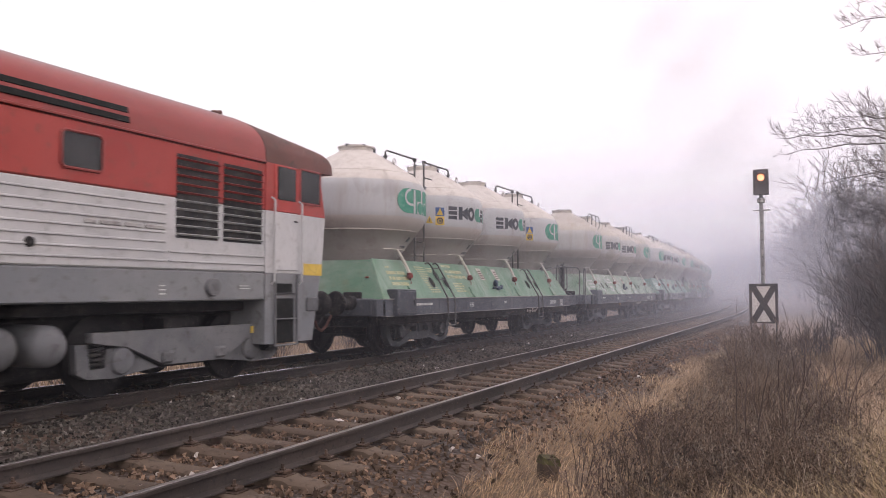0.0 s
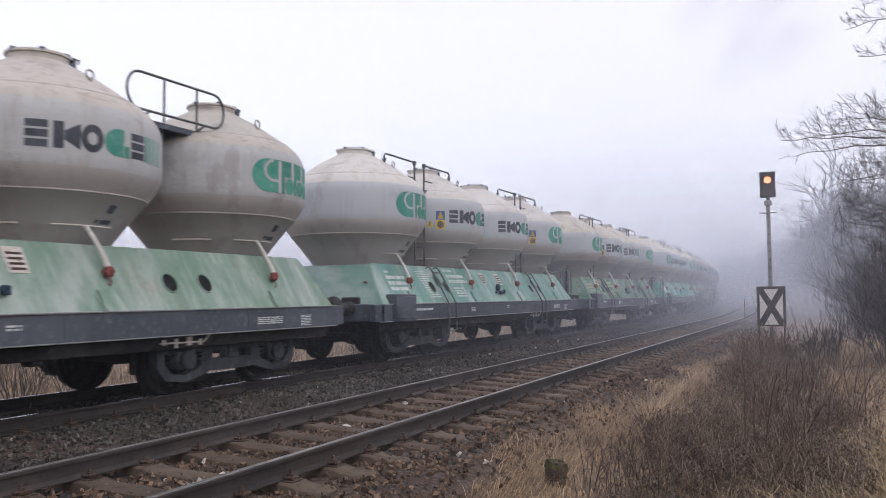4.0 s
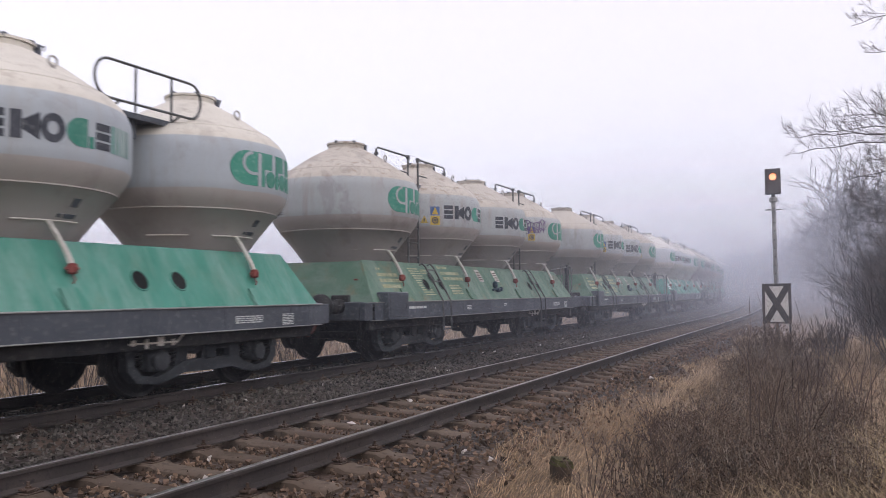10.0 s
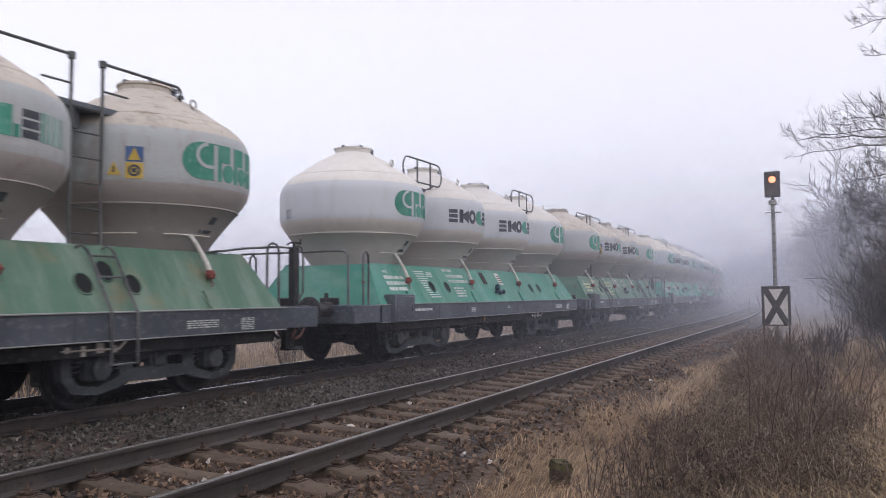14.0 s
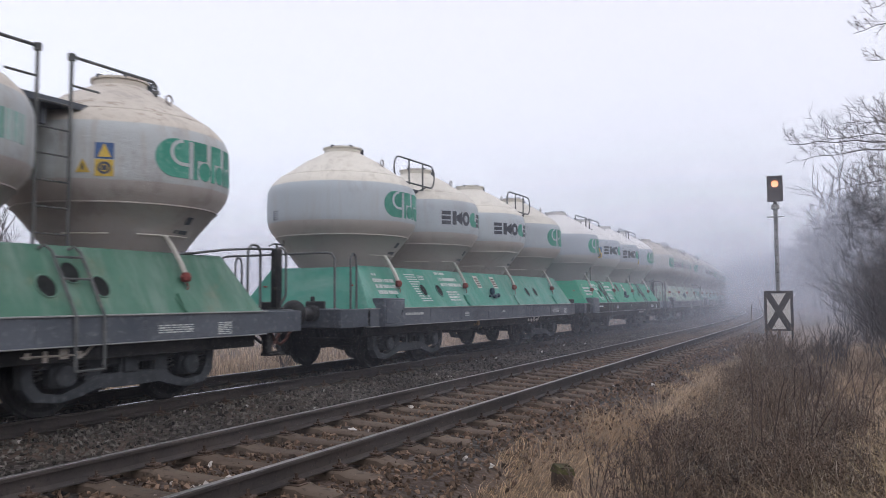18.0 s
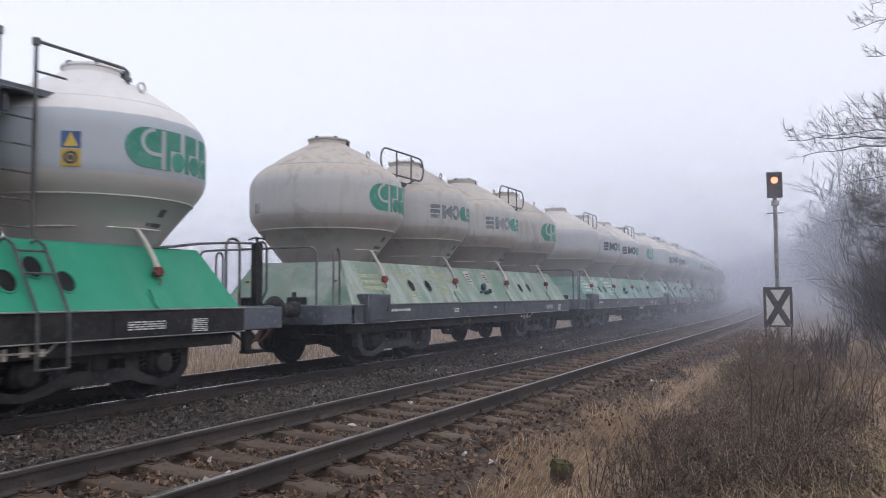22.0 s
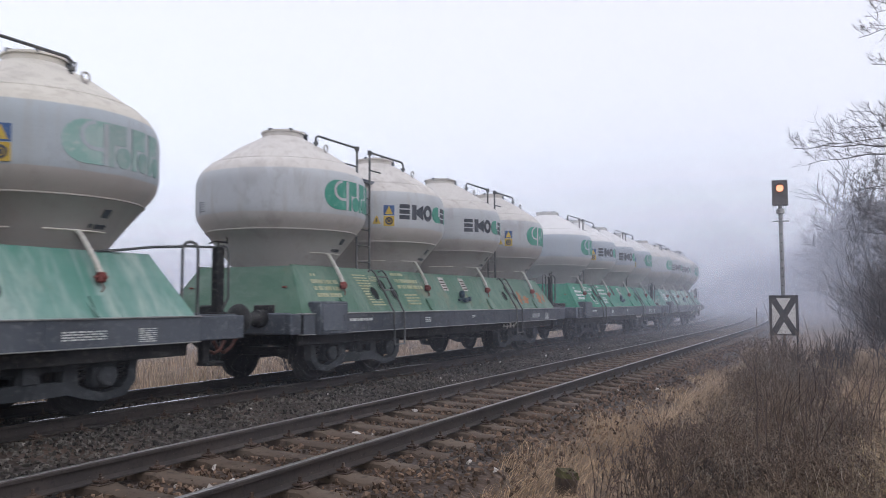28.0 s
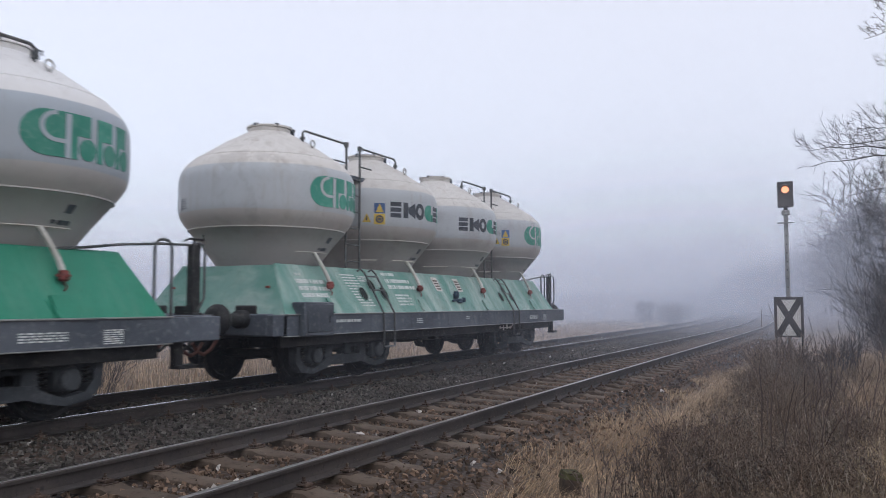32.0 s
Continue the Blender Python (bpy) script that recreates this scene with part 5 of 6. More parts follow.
# ---- the locomotive ----
def build_loco():
    """A red and grey diesel locomotive; x runs from its leading end to its rear."""
    eng = new("diesel_locomotive")
    tagged(eng, "red, light grey and dark grey diesel locomotive with sooty roof", "locomotive")
    L0, L1 = -7.65, 7.65
    Y = 1.43

    def strip(x0, x1, z0, z1, y=Y):
        return lambda: Shape().box(x0, x1, -y, y, z0, z1, 0.02)

    part("skirt", "loco_skirt", strip(L0 + 0.35, 6.0, 1.13, 1.52), M_LOCO_GREY, eng, "mid grey skirt")
    part("lower_body", "loco_lower", strip(L0 + 0.35, 6.0, 1.522, 2.42), M_LOCO_CREAM, eng, "light grey ribbed body side")
    part("upper_body", "loco_upper", strip(L0 + 0.35, 6.0, 2.422, 3.10), M_LOCO_RED, eng, "red upper body side")

    def roof(x0, x1, drop=0.0):
        def make():
            rings = []
            for x in (x0, x1):
                low = drop if x == x1 else 0.0
                ring = [(x, Y * math.sin(radians(a)) * 1.0, 3.10 + 0.04 * (low > 0) + (0.83 - low) * math.cos(radians(a)) ** 0.75) for a in (-90, -80, -70, -60, -48, -36, -24, -12, 0, 12, 24, 36, 48, 60, 70, 80, 90)]
                rings.append(ring)
            return Shape().loft(rings)
        return make

    part("roof", "loco_roof", roof(L0 + 0.5, 6.0), M_LOCO_ROOF, eng, "soot-stained red roof")
    part("cab_roof", "loco_cab_roof", roof(6.02, 7.72, 0.25), M_LOCO_DARK_ROOF, eng, "soot-blackened cab roof")
    part("roof_walk", "loco_walk", lambda: Shape().box(L0 + 0.7, 5.9, -0.62, 0.62, 3.845, 3.885, 0.008), M_DARK, eng, "dark roof walkway")
    part("horn", "loco_horn", lambda: Shape().lathe([(0.02, -0.09), (0.03, 0.0), (0.055, 0.07)], 12, "x", (6.0, -0.5, 3.93)).box(5.97, 6.02, -0.52, -0.48, 3.80, 3.92), M_LOCO_DARK_ROOF, eng)
    part("gutter", "loco_gutter", lambda: Shape().box(L0 + 0.4, 6.0, -Y - 0.025, -Y + 0.01, 3.10, 3.13, 0.006), M_LOCO_ROOF, eng)

    def cab(z0, z1, x_low, x_high):
        def make():
            rings = []
            for z, xe in ((z0, x_low), (z1, x_high)):
                rings.append([(6.002, -Y, z), (xe - 0.25, -Y, z), (xe, -Y + 0.30, z), (xe, Y - 0.30, z), (xe - 0.25, Y, z), (6.002, Y, z)])
            return Shape().loft(rings)
        return make

    part("cab_lower", "cab_lower", cab(0.50, 1.52, 7.42, 7.64), M_LOCO_GREY, eng, "grey cab front")
    part("cab_middle", "cab_middle", cab(1.523, 2.42, 7.66, 7.76), M_LOCO_CREAM, eng, "light grey cab side")
    part("cab_upper", "cab_upper", cab(2.423, 3.12, 7.76, 7.60), M_LOCO_RED, eng, "red cab side")
    part("yellow_band", "yellow_band", lambda: Shape().box(6.93, 7.42, -Y - 0.006, -Y + 0.02, 1.50, 1.68, 0.002), M_YELLOW, eng, "yellow warning band")
    part("cab_window", "cab_window", lambda: Shape().box(6.84, 7.34, -Y - 0.012, -Y + 0.02, 2.62, 3.11, 0.01), M_GLASS, eng, "dark glass")
    part("window_frame", "cab_frame", lambda: Shape().box(6.81, 6.84, -Y - 0.02, -Y, 2.59, 3.14, 0.006).box(7.34, 7.37, -Y - 0.02, -Y, 2.59, 3.14, 0.006).box(6.84, 7.34, -Y - 0.02, -Y, 3.11, 3.14, 0.006).box(6.84, 7.34, -Y - 0.02, -Y, 2.59, 2.62, 0.006), M_LOCO_ROOF, eng)
    door = part("cab_door", "cab_door", lambda: Shape().box(6.19, 6.75, -Y - 0.02, -Y + 0.02, 1.56, 2.42, 0.012), M_LOCO_CREAM, eng, "light grey door")
    part("door_top", "door_top", lambda: Shape().box(6.19, 6.75, -Y - 0.02, -Y + 0.02, 2.423, 3.12, 0.012), M_LOCO_RED, door, "red upper door")
    part("door_window", "door_window", lambda: Shape().box(6.25, 6.69, -Y - 0.03, -Y - 0.015, 2.60, 3.09, 0.008), M_GLASS, door, "dark glass")
    part("door_handle", "door_handle", lambda: Shape().tube([(6.72, -Y - 0.03, 2.30), (6.64, -Y - 0.05, 2.30)], 0.014, 6), M_DARK, door)
    for x in (6.13, 6.79):
        part("grab_rail", "grab_rail", lambda: Shape().tube([(0, -Y - 0.01, 2.62), (0, -Y - 0.07, 2.58), (0, -Y - 0.07, 1.40), (0, -Y - 0.01, 1.36)], 0.016, 6), M_LOCO_CREAM, eng, at=pose(x, 0, 0))
    # ribs on the lower side
    for k in range(7):
        for a, b in ((L0 + 0.5, 4.08), (4.14, 5.98)):
            if a < 0 or k < 2:
                part("side_rib", "rib_%.1f" % a, (lambda a=a, b=b: Shape().box(a, b, -Y - 0.016, -Y + 0.005, -0.012, 0.012, 0.005)), M_LOCO_CREAM, eng, at=pose(0, 0, 1.631 + 0.1142 * k))
    # louvre panels: slats over a flat dark panel that paints the opening's shade
    for x0, x1 in ((4.25, 5.01), (5.11, 5.91)):
        well = part("louvre_frame", "louvre_%.1f" % x0, (lambda x0=x0, x1=x1: Shape().box(x0, x1, -Y - 0.006, -Y + 0.02, 1.92, 2.97, 0.004)), M_DARK, eng, "flat dark panel, shade of the louvre opening")
        for k in range(10):
            z = 1.97 + 0.105 * k
            part("slat", "slat_%.1f" % x0, (lambda x0=x0, x1=x1: Shape().add([(x0, -Y - 0.004, -0.02), (x1, -Y - 0.004, -0.02), (x1, -Y - 0.045, 0.0), (x0, -Y - 0.045, 0.0), (x0, -Y - 0.004, 0.012), (x1, -Y - 0.004, 0.012)],
                 [(0, 1, 2, 3), (3, 2, 5, 4), (0, 3, 4), (1, 5, 2)])), M_LOCO_CREAM if z < 2.42 else M_LOCO_RED, well, at=pose(0, 0, z), smooth=False)
    # two flat black strips paint the shade inside the roof slots
    for k in (0, 1):
        part("roof_grille", "roof_grille", lambda: Shape().box(L0 + 1, 3.5, -0.02, 0.02, -0.036, 0.036, 0.004), M_HOLE, eng, "roof-flank slot, its shade a flat black strip", at=pose(0, -1.417 + 0.026 * k, 3.235 + 0.115 * k, -8 - 7 * k))
    for x in (2.24, -1.2, -4.6):
        win = part("body_window", "body_window", lambda: Shape().box(0, 0.53, -Y - 0.012, -Y + 0.02, 2.57, 2.97, 0.05), M_GLASS, eng, "dark body-side window", at=pose(x + 0.35, 0, 0))
        part("window_rim", "body_window_rim", lambda: Shape().tube([(0.04, -Y - 0.012, 2.57), (0.49, -Y - 0.012, 2.57), (0.53, -Y - 0.012, 2.61), (0.53, -Y - 0.012, 2.93), (0.49, -Y - 0.012, 2.97), (0.04, -Y - 0.012, 2.97), (0.0, -Y - 0.012, 2.93), (0.0, -Y - 0.012, 2.61), (0.04, -Y - 0.012, 2.57)], 0.018, 6, False), M_LOCO_ROOF, win)
    part("marking", "loco_text", lambda: Shape().box(2.9, 3.05, -Y - 0.018, -Y, 2.0, 2.05).box(3.1, 3.4, -Y - 0.018, -Y, 2.0, 2.05).box(3.45, 3.7, -Y - 0.018, -Y, 2.0, 2.05).box(3.75, 4.06, -Y - 0.018, -Y, 2.0, 2.05), M_MAST, eng, "grey lettering bars")
    part("marking", "loco_text_b", lambda: Shape().box(4.0, 4.1, -Y - 0.005, -Y + 0.01, 1.22, 1.235, 0.001).box(4.0, 4.1, -Y - 0.005, -Y + 0.01, 1.27, 1.285, 0.001).box(4.0, 4.09, -Y - 0.005, -Y + 0.01, 1.32, 1.335, 0.001).box(5.45, 5.66, -Y - 0.005, -Y + 0.01, 1.29, 1.30, 0.001).box(5.45, 5.64, -Y - 0.005, -Y + 0.01, 1.325, 1.335, 0.001), M_MARK, eng)
    part("filler_cap", "filler_cap", lambda: Shape().lathe([(0.11, -Y - 0.07), (0.12, -Y - 0.05), (0.12, -Y + 0.01)], 20, "y", (4.89, 0, 1.31)), M_LOCO_FRAME, eng)
    part("socket", "socket", lambda: Shape().lathe([(0.05, -Y - 0.03), (0.06, -Y + 0.01)], 12, "y", (2.25, 0, 1.76)), M_DARK, eng)
    # below the frame
    part("frame_beam", "frame_beam", lambda: Shape().box(L0 + 0.3, 6.4, -1.05, 1.05, 0.98, 1.125, 0.02), M_DARK, eng)
    part("underfloor_gear", "underfloor", lambda: Shape().box(-2.4, 0.9, -0.9, 0.9, 0.35, 0.98, 0.05).box(0.9, 6.6, -0.6, 0.6, 0.24, 0.98, 0.05), M_DARK, eng)
    for x in (2.63, 2.05, -2.0):
        tank = part("air_reservoir", "air_reservoir", lambda: Shape().lathe([(0.0, -1.36), (0.10, -1.35), (0.18, -1.32), (0.222, -1.26), (0.228, -1.1), (0.228, 1.1), (0.18, 1.33)], 28, "y", (0, 0, 0.68)), M_LOCO_FRAME, eng, "grey cylinder end", at=pose(x, 0, 0))
    part("cab_steps", "cab_steps", lambda: Shape().tube([(6.20, -1.46, 1.50), (6.20, -1.47, 0.46)], 0.018, 6).tube([(6.72, -1.46, 1.50), (6.72, -1.47, 0.46)], 0.018, 6).box(6.20, 6.72, -1.48, -1.36, 0.455, 0.475).box(6.20, 6.72, -1.48, -1.36, 0.84, 0.86).box(6.26, 6.66, -1.48, -1.40, 1.215, 1.235), M_LOCO_FRAME, eng)
    # flat black patches paint the shade of step recess and foot hole
    part("step_recess", "step_recess", lambda: Shape().box(6.23, 6.68, -Y - 0.004, -Y + 0.02, 0.50, 1.15, 0.004), M_HOLE, eng, "step recess, its shade a flat black patch")
    part("foot_hole", "foot_hole", lambda: Shape().box(6.27, 6.65, -Y - 0.004, -Y + 0.02, 1.235, 1.37, 0.004), M_HOLE, eng, "foot hole, its shade a flat black patch")
    part("front_box", "front_box", lambda: Shape().box(7.0, 7.3, -Y - 0.03, -Y, 0.95, 1.16, 0.01), M_LOCO_FRAME, eng)
    for x in (-4.85, 4.85):
        bogie = part("bogie", "loco_bolster", lambda: Shape().box(-0.3, 0.3, -1.0, 1.0, 0.45, 0.95, 0.04), M_DARK, eng, at=pose(x, 0, 0))
        for m in (pose(0, 0, 0), pose(0, 0, 0, 0, 0, 180)):
            part("side_frame", "loco_side_frame", lambda: Shape().prism([(-1.63, 0.79), (1.55, 0.79), (1.55, 0.64), (1.04, 0.59), (0.53, 0.34), (-0.53, 0.35), (-1.11, 0.60), (-1.63, 0.68)], -1.22, -1.12), M_LOCO_FRAME, bogie, "grey bogie side beam", at=m, smooth=False)
            for d in (-1, 1):
                part("axle_guide", "axle_guide_%d" % d, (lambda d=d: Shape().prism([(d * x, z) for x, z in ((1.80, 0.66), (1.78, 0.34), (1.65, 0.27), (1.26, 0.25), (0.58, 0.33), (1.13, 0.585), (1.36, 0.60), (1.40, 0.38), (1.60, 0.38), (1.64, 0.66))][::-d], -1.16, -1.06)), M_LOCO_FRAME, bogie, at=m, smooth=False)
            for dx in (-1.16, 1.16):
                part("axle_box", "loco_axle_box", lambda: Shape().lathe([(0.0, -1.22), (0.10, -1.215), (0.15, -1.20), (0.17, -1.17), (0.17, -1.0)], 20, "y", (0, 0, 0.45)), M_LOCO_FRAME, bogie, at=m @ pose(dx, 0, 0))
                part("spring", "loco_spring_%d" % (dx > 0), lambda dx=dx: Shape().tube([((-0.34 if dx < 0 else 0.34) + 0.095 * math.cos(k * math.pi / 4), -1.11 + 0.07 * math.sin(k * math.pi / 4), 0.39 + 0.28 * k / 40) for k in range(41)], 0.022, 5), M_DARK, bogie, at=m @ pose(dx, 0, 0))
            for dx in (-0.5, 0.45):
                part("damper", "loco_damper", lambda: Shape().box(-0.10, 0.10, -1.27, -1.21, 0.37, 0.52, 0.03), M_LOCO_FRAME, bogie, at=m @ pose(dx, 0, 0))
        part("yellow_label", "yellow_label", lambda: Shape().box(1.10, 1.32, -1.235, -1.215, 0.66, 0.76, 0.002), M_YELLOW, bogie, "yellow label")
        for dx in (-1.16, 1.16):
            WHEELS.append((part("wheelset", "loco_wheelset", lambda: Shape().lathe([(0.10, -0.66), (0.42, -0.70), (0.46, -0.65), (0.5, -0.69), (0.5, -0.80), (0.40, -0.82), (0.12, -0.78)][::-1], 32, "y").lathe([(0.12, 0.78), (0.40, 0.82), (0.5, 0.80), (0.5, 0.69), (0.46, 0.65), (0.42, 0.70), (0.10, 0.66)][::-1], 32, "y").lathe([(0.09, -0.9), (0.09, 0.9)], 12, "y"), M_DARK, bogie, at=pose(dx, 0, 0.5)), (dx, 0, 0.5), 0.5))
    for d in (-1, 1):
        for y in (-0.875, 0.875):
            buf = part("buffer", "buffer", buffer_shape, M_DARK, eng, at=pose(d * 7.66, 0, 1.04, 0, 0, 0 if d > 0 else 180) @ pose(0, y, 0))
            part("buffer_head", "buffer_head", buffer_head, M_DARK, buf)
    TRAIN.append((eng, 3.12))


build_loco()


# ---- the signal ----
def build_signal(x, y):
    g = ground_z(x, y)
    sig = new("railway_signal")
    sig.matrix_basis = pose(x, y, 0, 0, 0, 4)
    tagged(sig, "light signal on a grey mast, lit amber, with a crossed board", "signal")
    # the signal faces the oncoming train and the camera: its front is towards -x
    part("mast", "mast", lambda: Shape().tube([(0, 0, g - 0.3), (0, 0, 3.98)], 0.062, 14, True, 0.055), M_MAST, sig, "grey tubular mast")
    part("mast_collar", "mast_collar", lambda: Shape().lathe([(0.09, 3.72), (0.11, 3.74), (0.11, 3.84), (0.09, 3.86)], 16).box(-0.05, 0.05, -0.22, 0.22, 3.50, 3.53, 0.006), M_MAST, sig)
    part("mast_foot", "mast_foot", lambda: Shape().box(-0.2, 0.2, -0.2, 0.2, g - 0.2, g + 0.10, 0.03), M_MAST, sig)
    for k in range(7):
        part("step_peg", "step_peg", lambda: Shape().tube([(-0.065, 0, 0), (-0.10, 0, 0.01)], 0.018, 6), M_DARK, sig, at=pose(0, 0, 1.7 + 0.24 * k))
    head = part("signal_head", "signal_head", lambda: Shape().loft([[(-0.16, -0.17, z), (-0.16, 0.17, z), (0.0, 0.20, z), (0.16, 0.20, z), (0.16, -0.20, z), (0.0, -0.20, z)] for z in (3.96, 4.64)]), M_HOOD, sig, "black signal head", smooth=False)
    part("back_plate", "back_plate", lambda: Shape().box(-0.175, -0.162, -0.205, 0.205, 3.945, 4.655, 0.004), M_HOOD, head)
    hood = part("lamp_hood", "lamp_hood", lambda: Shape().add(*hood_mesh()), M_HOOD, head, at=pose(-0.17, 0, 4.42))
    part("lens", "lens", lambda: Shape().lathe([(0.085, -0.05), (0.095, -0.03), (0.095, 0.0)], 24, "x"), M_LAMP, hood, "glowing amber lamp", at=pose(-0.02, 0, 0))
    board = part("crossed_board", "crossed_board", lambda: Shape().box(-0.02, 0.0, -0.375, 0.375, 0.33, 1.44, 0.004), M_BOARD, sig, "white board", at=pose(-0.09, 0, 0))
    part("board_border", "board_border", lambda: Shape().box(-0.03, -0.012, -0.375, -0.30, 0.33, 1.44, 0.003).box(-0.03, -0.012, 0.30, 0.375, 0.33, 1.44, 0.003).box(-0.03, -0.012, -0.30, 0.30, 1.365, 1.44, 0.003).box(-0.03, -0.012, -0.30, 0.30, 0.33, 0.375, 0.003), M_BOARD_DARK, board, "black border")
    for d in (-1, 1):
        part("diagonal", "diagonal_%d" % d, (lambda d=d: Shape().add([(a, d * y, z) for a in (-0.028, -0.014) for y, z in ((-0.30, 0.375), (-0.19, 0.375), (0.30, 1.23), (0.30, 1.365), (0.19, 1.365), (-0.30, 0.51))],
             [tuple(range(6)), tuple(range(11, 5, -1))] + [(i, 6 + i, 6 + (i + 1) % 6, (i + 1) % 6) for i in range(6)])), M_BOARD_DARK, board, "black diagonal bar", at=pose(-0.004 * (d > 0), 0, 0), smooth=False)
    for y0 in (-0.33, 0.33):
        part("board_leg", "board_leg", lambda: Shape().box(-0.08, -0.045, -0.025, 0.025, g - 0.2, 0.40, 0.005), M_DARK, sig, at=pose(0, y0, 0))
    return sig


def hood_mesh():
    n, verts, faces = 14, [], []
    for r in (0.125, 0.115):
        for x, cut in ((0.0, 0), (-0.20, 1)):
            for k in range(n):
                a = radians(-20 + 220 * k / (n - 1))
                verts.append((x * (0.55 + 0.45 * max(0, math.sin(a))) if cut else x, r * math.cos(a), r * math.sin(a)))
    for k in range(n - 1):
        faces += [(k, k + 1, n + k + 1, n + k), (2 * n + k + 1, 2 * n + k, 3 * n + k, 3 * n + k + 1), (n + k, n + k + 1, 3 * n + k + 1, 3 * n + k)]
    return verts, faces


build_signal(24.0, 1.43)


# ---- small things by the track ----
stump = new("mossy_stump")
stump.matrix_basis = pose(6.95, 2.27, ground_z(6.95, 2.27) - 0.05, 3, -6, 40)
tagged(stump, "short square mossy wooden post stump in dry grass", "stump")
part("stump_body", "stump_body", lambda: Shape().box(-0.085, 0.085, -0.08, 0.08, 0, 0.25, 0.02), M_CUT, stump)
part("moss_cap", "moss_cap", lambda: Shape().loft([[(-0.09, -0.085, 0.20), (0.09, -0.085, 0.16), (0.09, 0.085, 0.19), (-0.09, 0.085, 0.22)], [(-0.075, -0.07, 0.26), (0.075, -0.07, 0.26), (0.075, 0.07, 0.265), (-0.075, 0.07, 0.27)]]), M_MOSS, stump, "green moss", smooth=False)


# ---- plants ----
def comb(s, v):
    """The way in which the matted grass lies at a place, in radians."""
    return 2.4 * wave(s * 1.3, v * 1.9) + 1.6 * wave(s * 0.5 + 3.0, v * 0.8) - 0.6


def blades(name, label, count, s_range, v_range, height, width, material, seed, keep=None, lean=0.5, power=1.0, combed=0.0):
    """Grass blades, each a tapering bent strip; combed: how strongly neighbours lie the same way."""
    rng = np.random.default_rng(seed)
    verts, faces = [], []
    for _ in range(count):
        s = s_range[0] + (s_range[1] - s_range[0]) * rng.random() ** power
        v = rng.uniform(*v_range)
        if keep and not keep(s, v, rng.random()):
            continue
        x, y = on_line(s, v)
        z = ground_z(s, v) - 0.02
        h = rng.uniform(*height)
        a, b = rng.uniform(0, 2 * math.pi, 2)
        if combed and rng.random() < combed:
            a = comb(s, v) + rng.normal(0, 0.45)
        d, w = np.array((math.cos(a), math.sin(a), 0)), np.array((math.cos(b), math.sin(b), 0)) * width * rng.uniform(0.6, 1.2)
        bend = h * lean * rng.uniform(0.2, 1.3)
        p0, p1 = np.array((x, y, z)), np.array((x, y, z + 0.6 * h)) + d * bend * 0.35
        p2 = np.array((x, y, z + h * rng.uniform(0.8, 1.0))) + d * bend
        n = len(verts)
        verts += [p0 - w, p0 + w, p1 + w * 0.8, p1 - w * 0.8, p2]
        faces += [(n, n + 1, n + 2, n + 3), (n + 3, n + 2, n + 4)]
    me = bpy.data.meshes.new(name)
    me.from_pydata([tuple(p) for p in verts], [], faces)
    me.materials.append(material)
    return tagged(new(name, me), label, "grass", kind="stuff")


def weedy(s, v):
    """How thick the dead weeds stand: full on the bank, thinning towards the ballast, the foreground and the crest of the bank."""
    edge = 1.45 + 0.05 * min(s, 18.0) + 0.25 * wave(s * 0.7, 1.0) + 0.15 * wave(s * 2.3, 4.0)
    near = 5.7 + 0.7 * max(0.0, min(1.0, (0.4 - v) / 0.9)) + 0.4 * wave(v * 2.0, 7.0)
    crest = max(0.10, min(1.0, (v + 0.50 - 0.06 * max(0.0, s - 9.0)) / 0.4))
    return max(0.0, min(1.0, (edge - v) / 0.6)) * max(0.0, min(1.0, (s - near) / 0.7)) * crest


def tufted(s, v, c):
    return c < (0.8 + 0.55 * wave(s * 1.6, v * 2.4)) * (1.0 - 0.75 * weedy(s, v)) and v < 2.72 + 0.40 * wave(s * 0.8, 3.0) + 0.30 * wave(s * 3, 5)


def open_bank(s, v, c):
    return c < (0.75 + 0.5 * wave(s * 1.1, v * 1.7)) * (1.0 - 0.93 * weedy(s, v))


blades("dry_grass", "matted straw-coloured dry grass on the bank", 200000, (2.5, 30), (-3.5, 3.2), (0.045, 0.165), 0.0024, M_GRASS, 11, tufted, 1.35, 1.6, 0.75)
blades("near_grass", "short trodden dry grass on the bank", 26000, (-7.0, 2.6), (-4.5, 3.0), (0.05, 0.17), 0.0045, M_GRASS, 15, tufted, 1.9)
blades("long_grass", "long bleached grass blades on the open bank", 60000, (4.0, 26), (-3.6, 2.35), (0.18, 0.42), 0.0030, M_REED, 13, lambda s, v, c: open_bank(s, v, c) and (v < 0.9 or s > 10.0 + 0.8 * wave(v * 3.0, s)), 1.2, 1.5, 0.8)
blades("green_grass", "arching yellow-green grass blades in the foreground", 3600, (5.4, 8.6), (-1.3, 0.9), (0.20, 0.46), 0.0038, M_FRESH, 16, lambda s, v, c: c < 1.15 - weedy(s, v) - 0.55 * max(0.0, v), 1.5, 1.0, 0.4)
blades("meadow_grass", "tall tan dead grass beyond the tracks", 26000, (3, 75), (11.6, 20), (0.25, 0.60), 0.009, M_REED, 12, None, 0.35, 1.2)


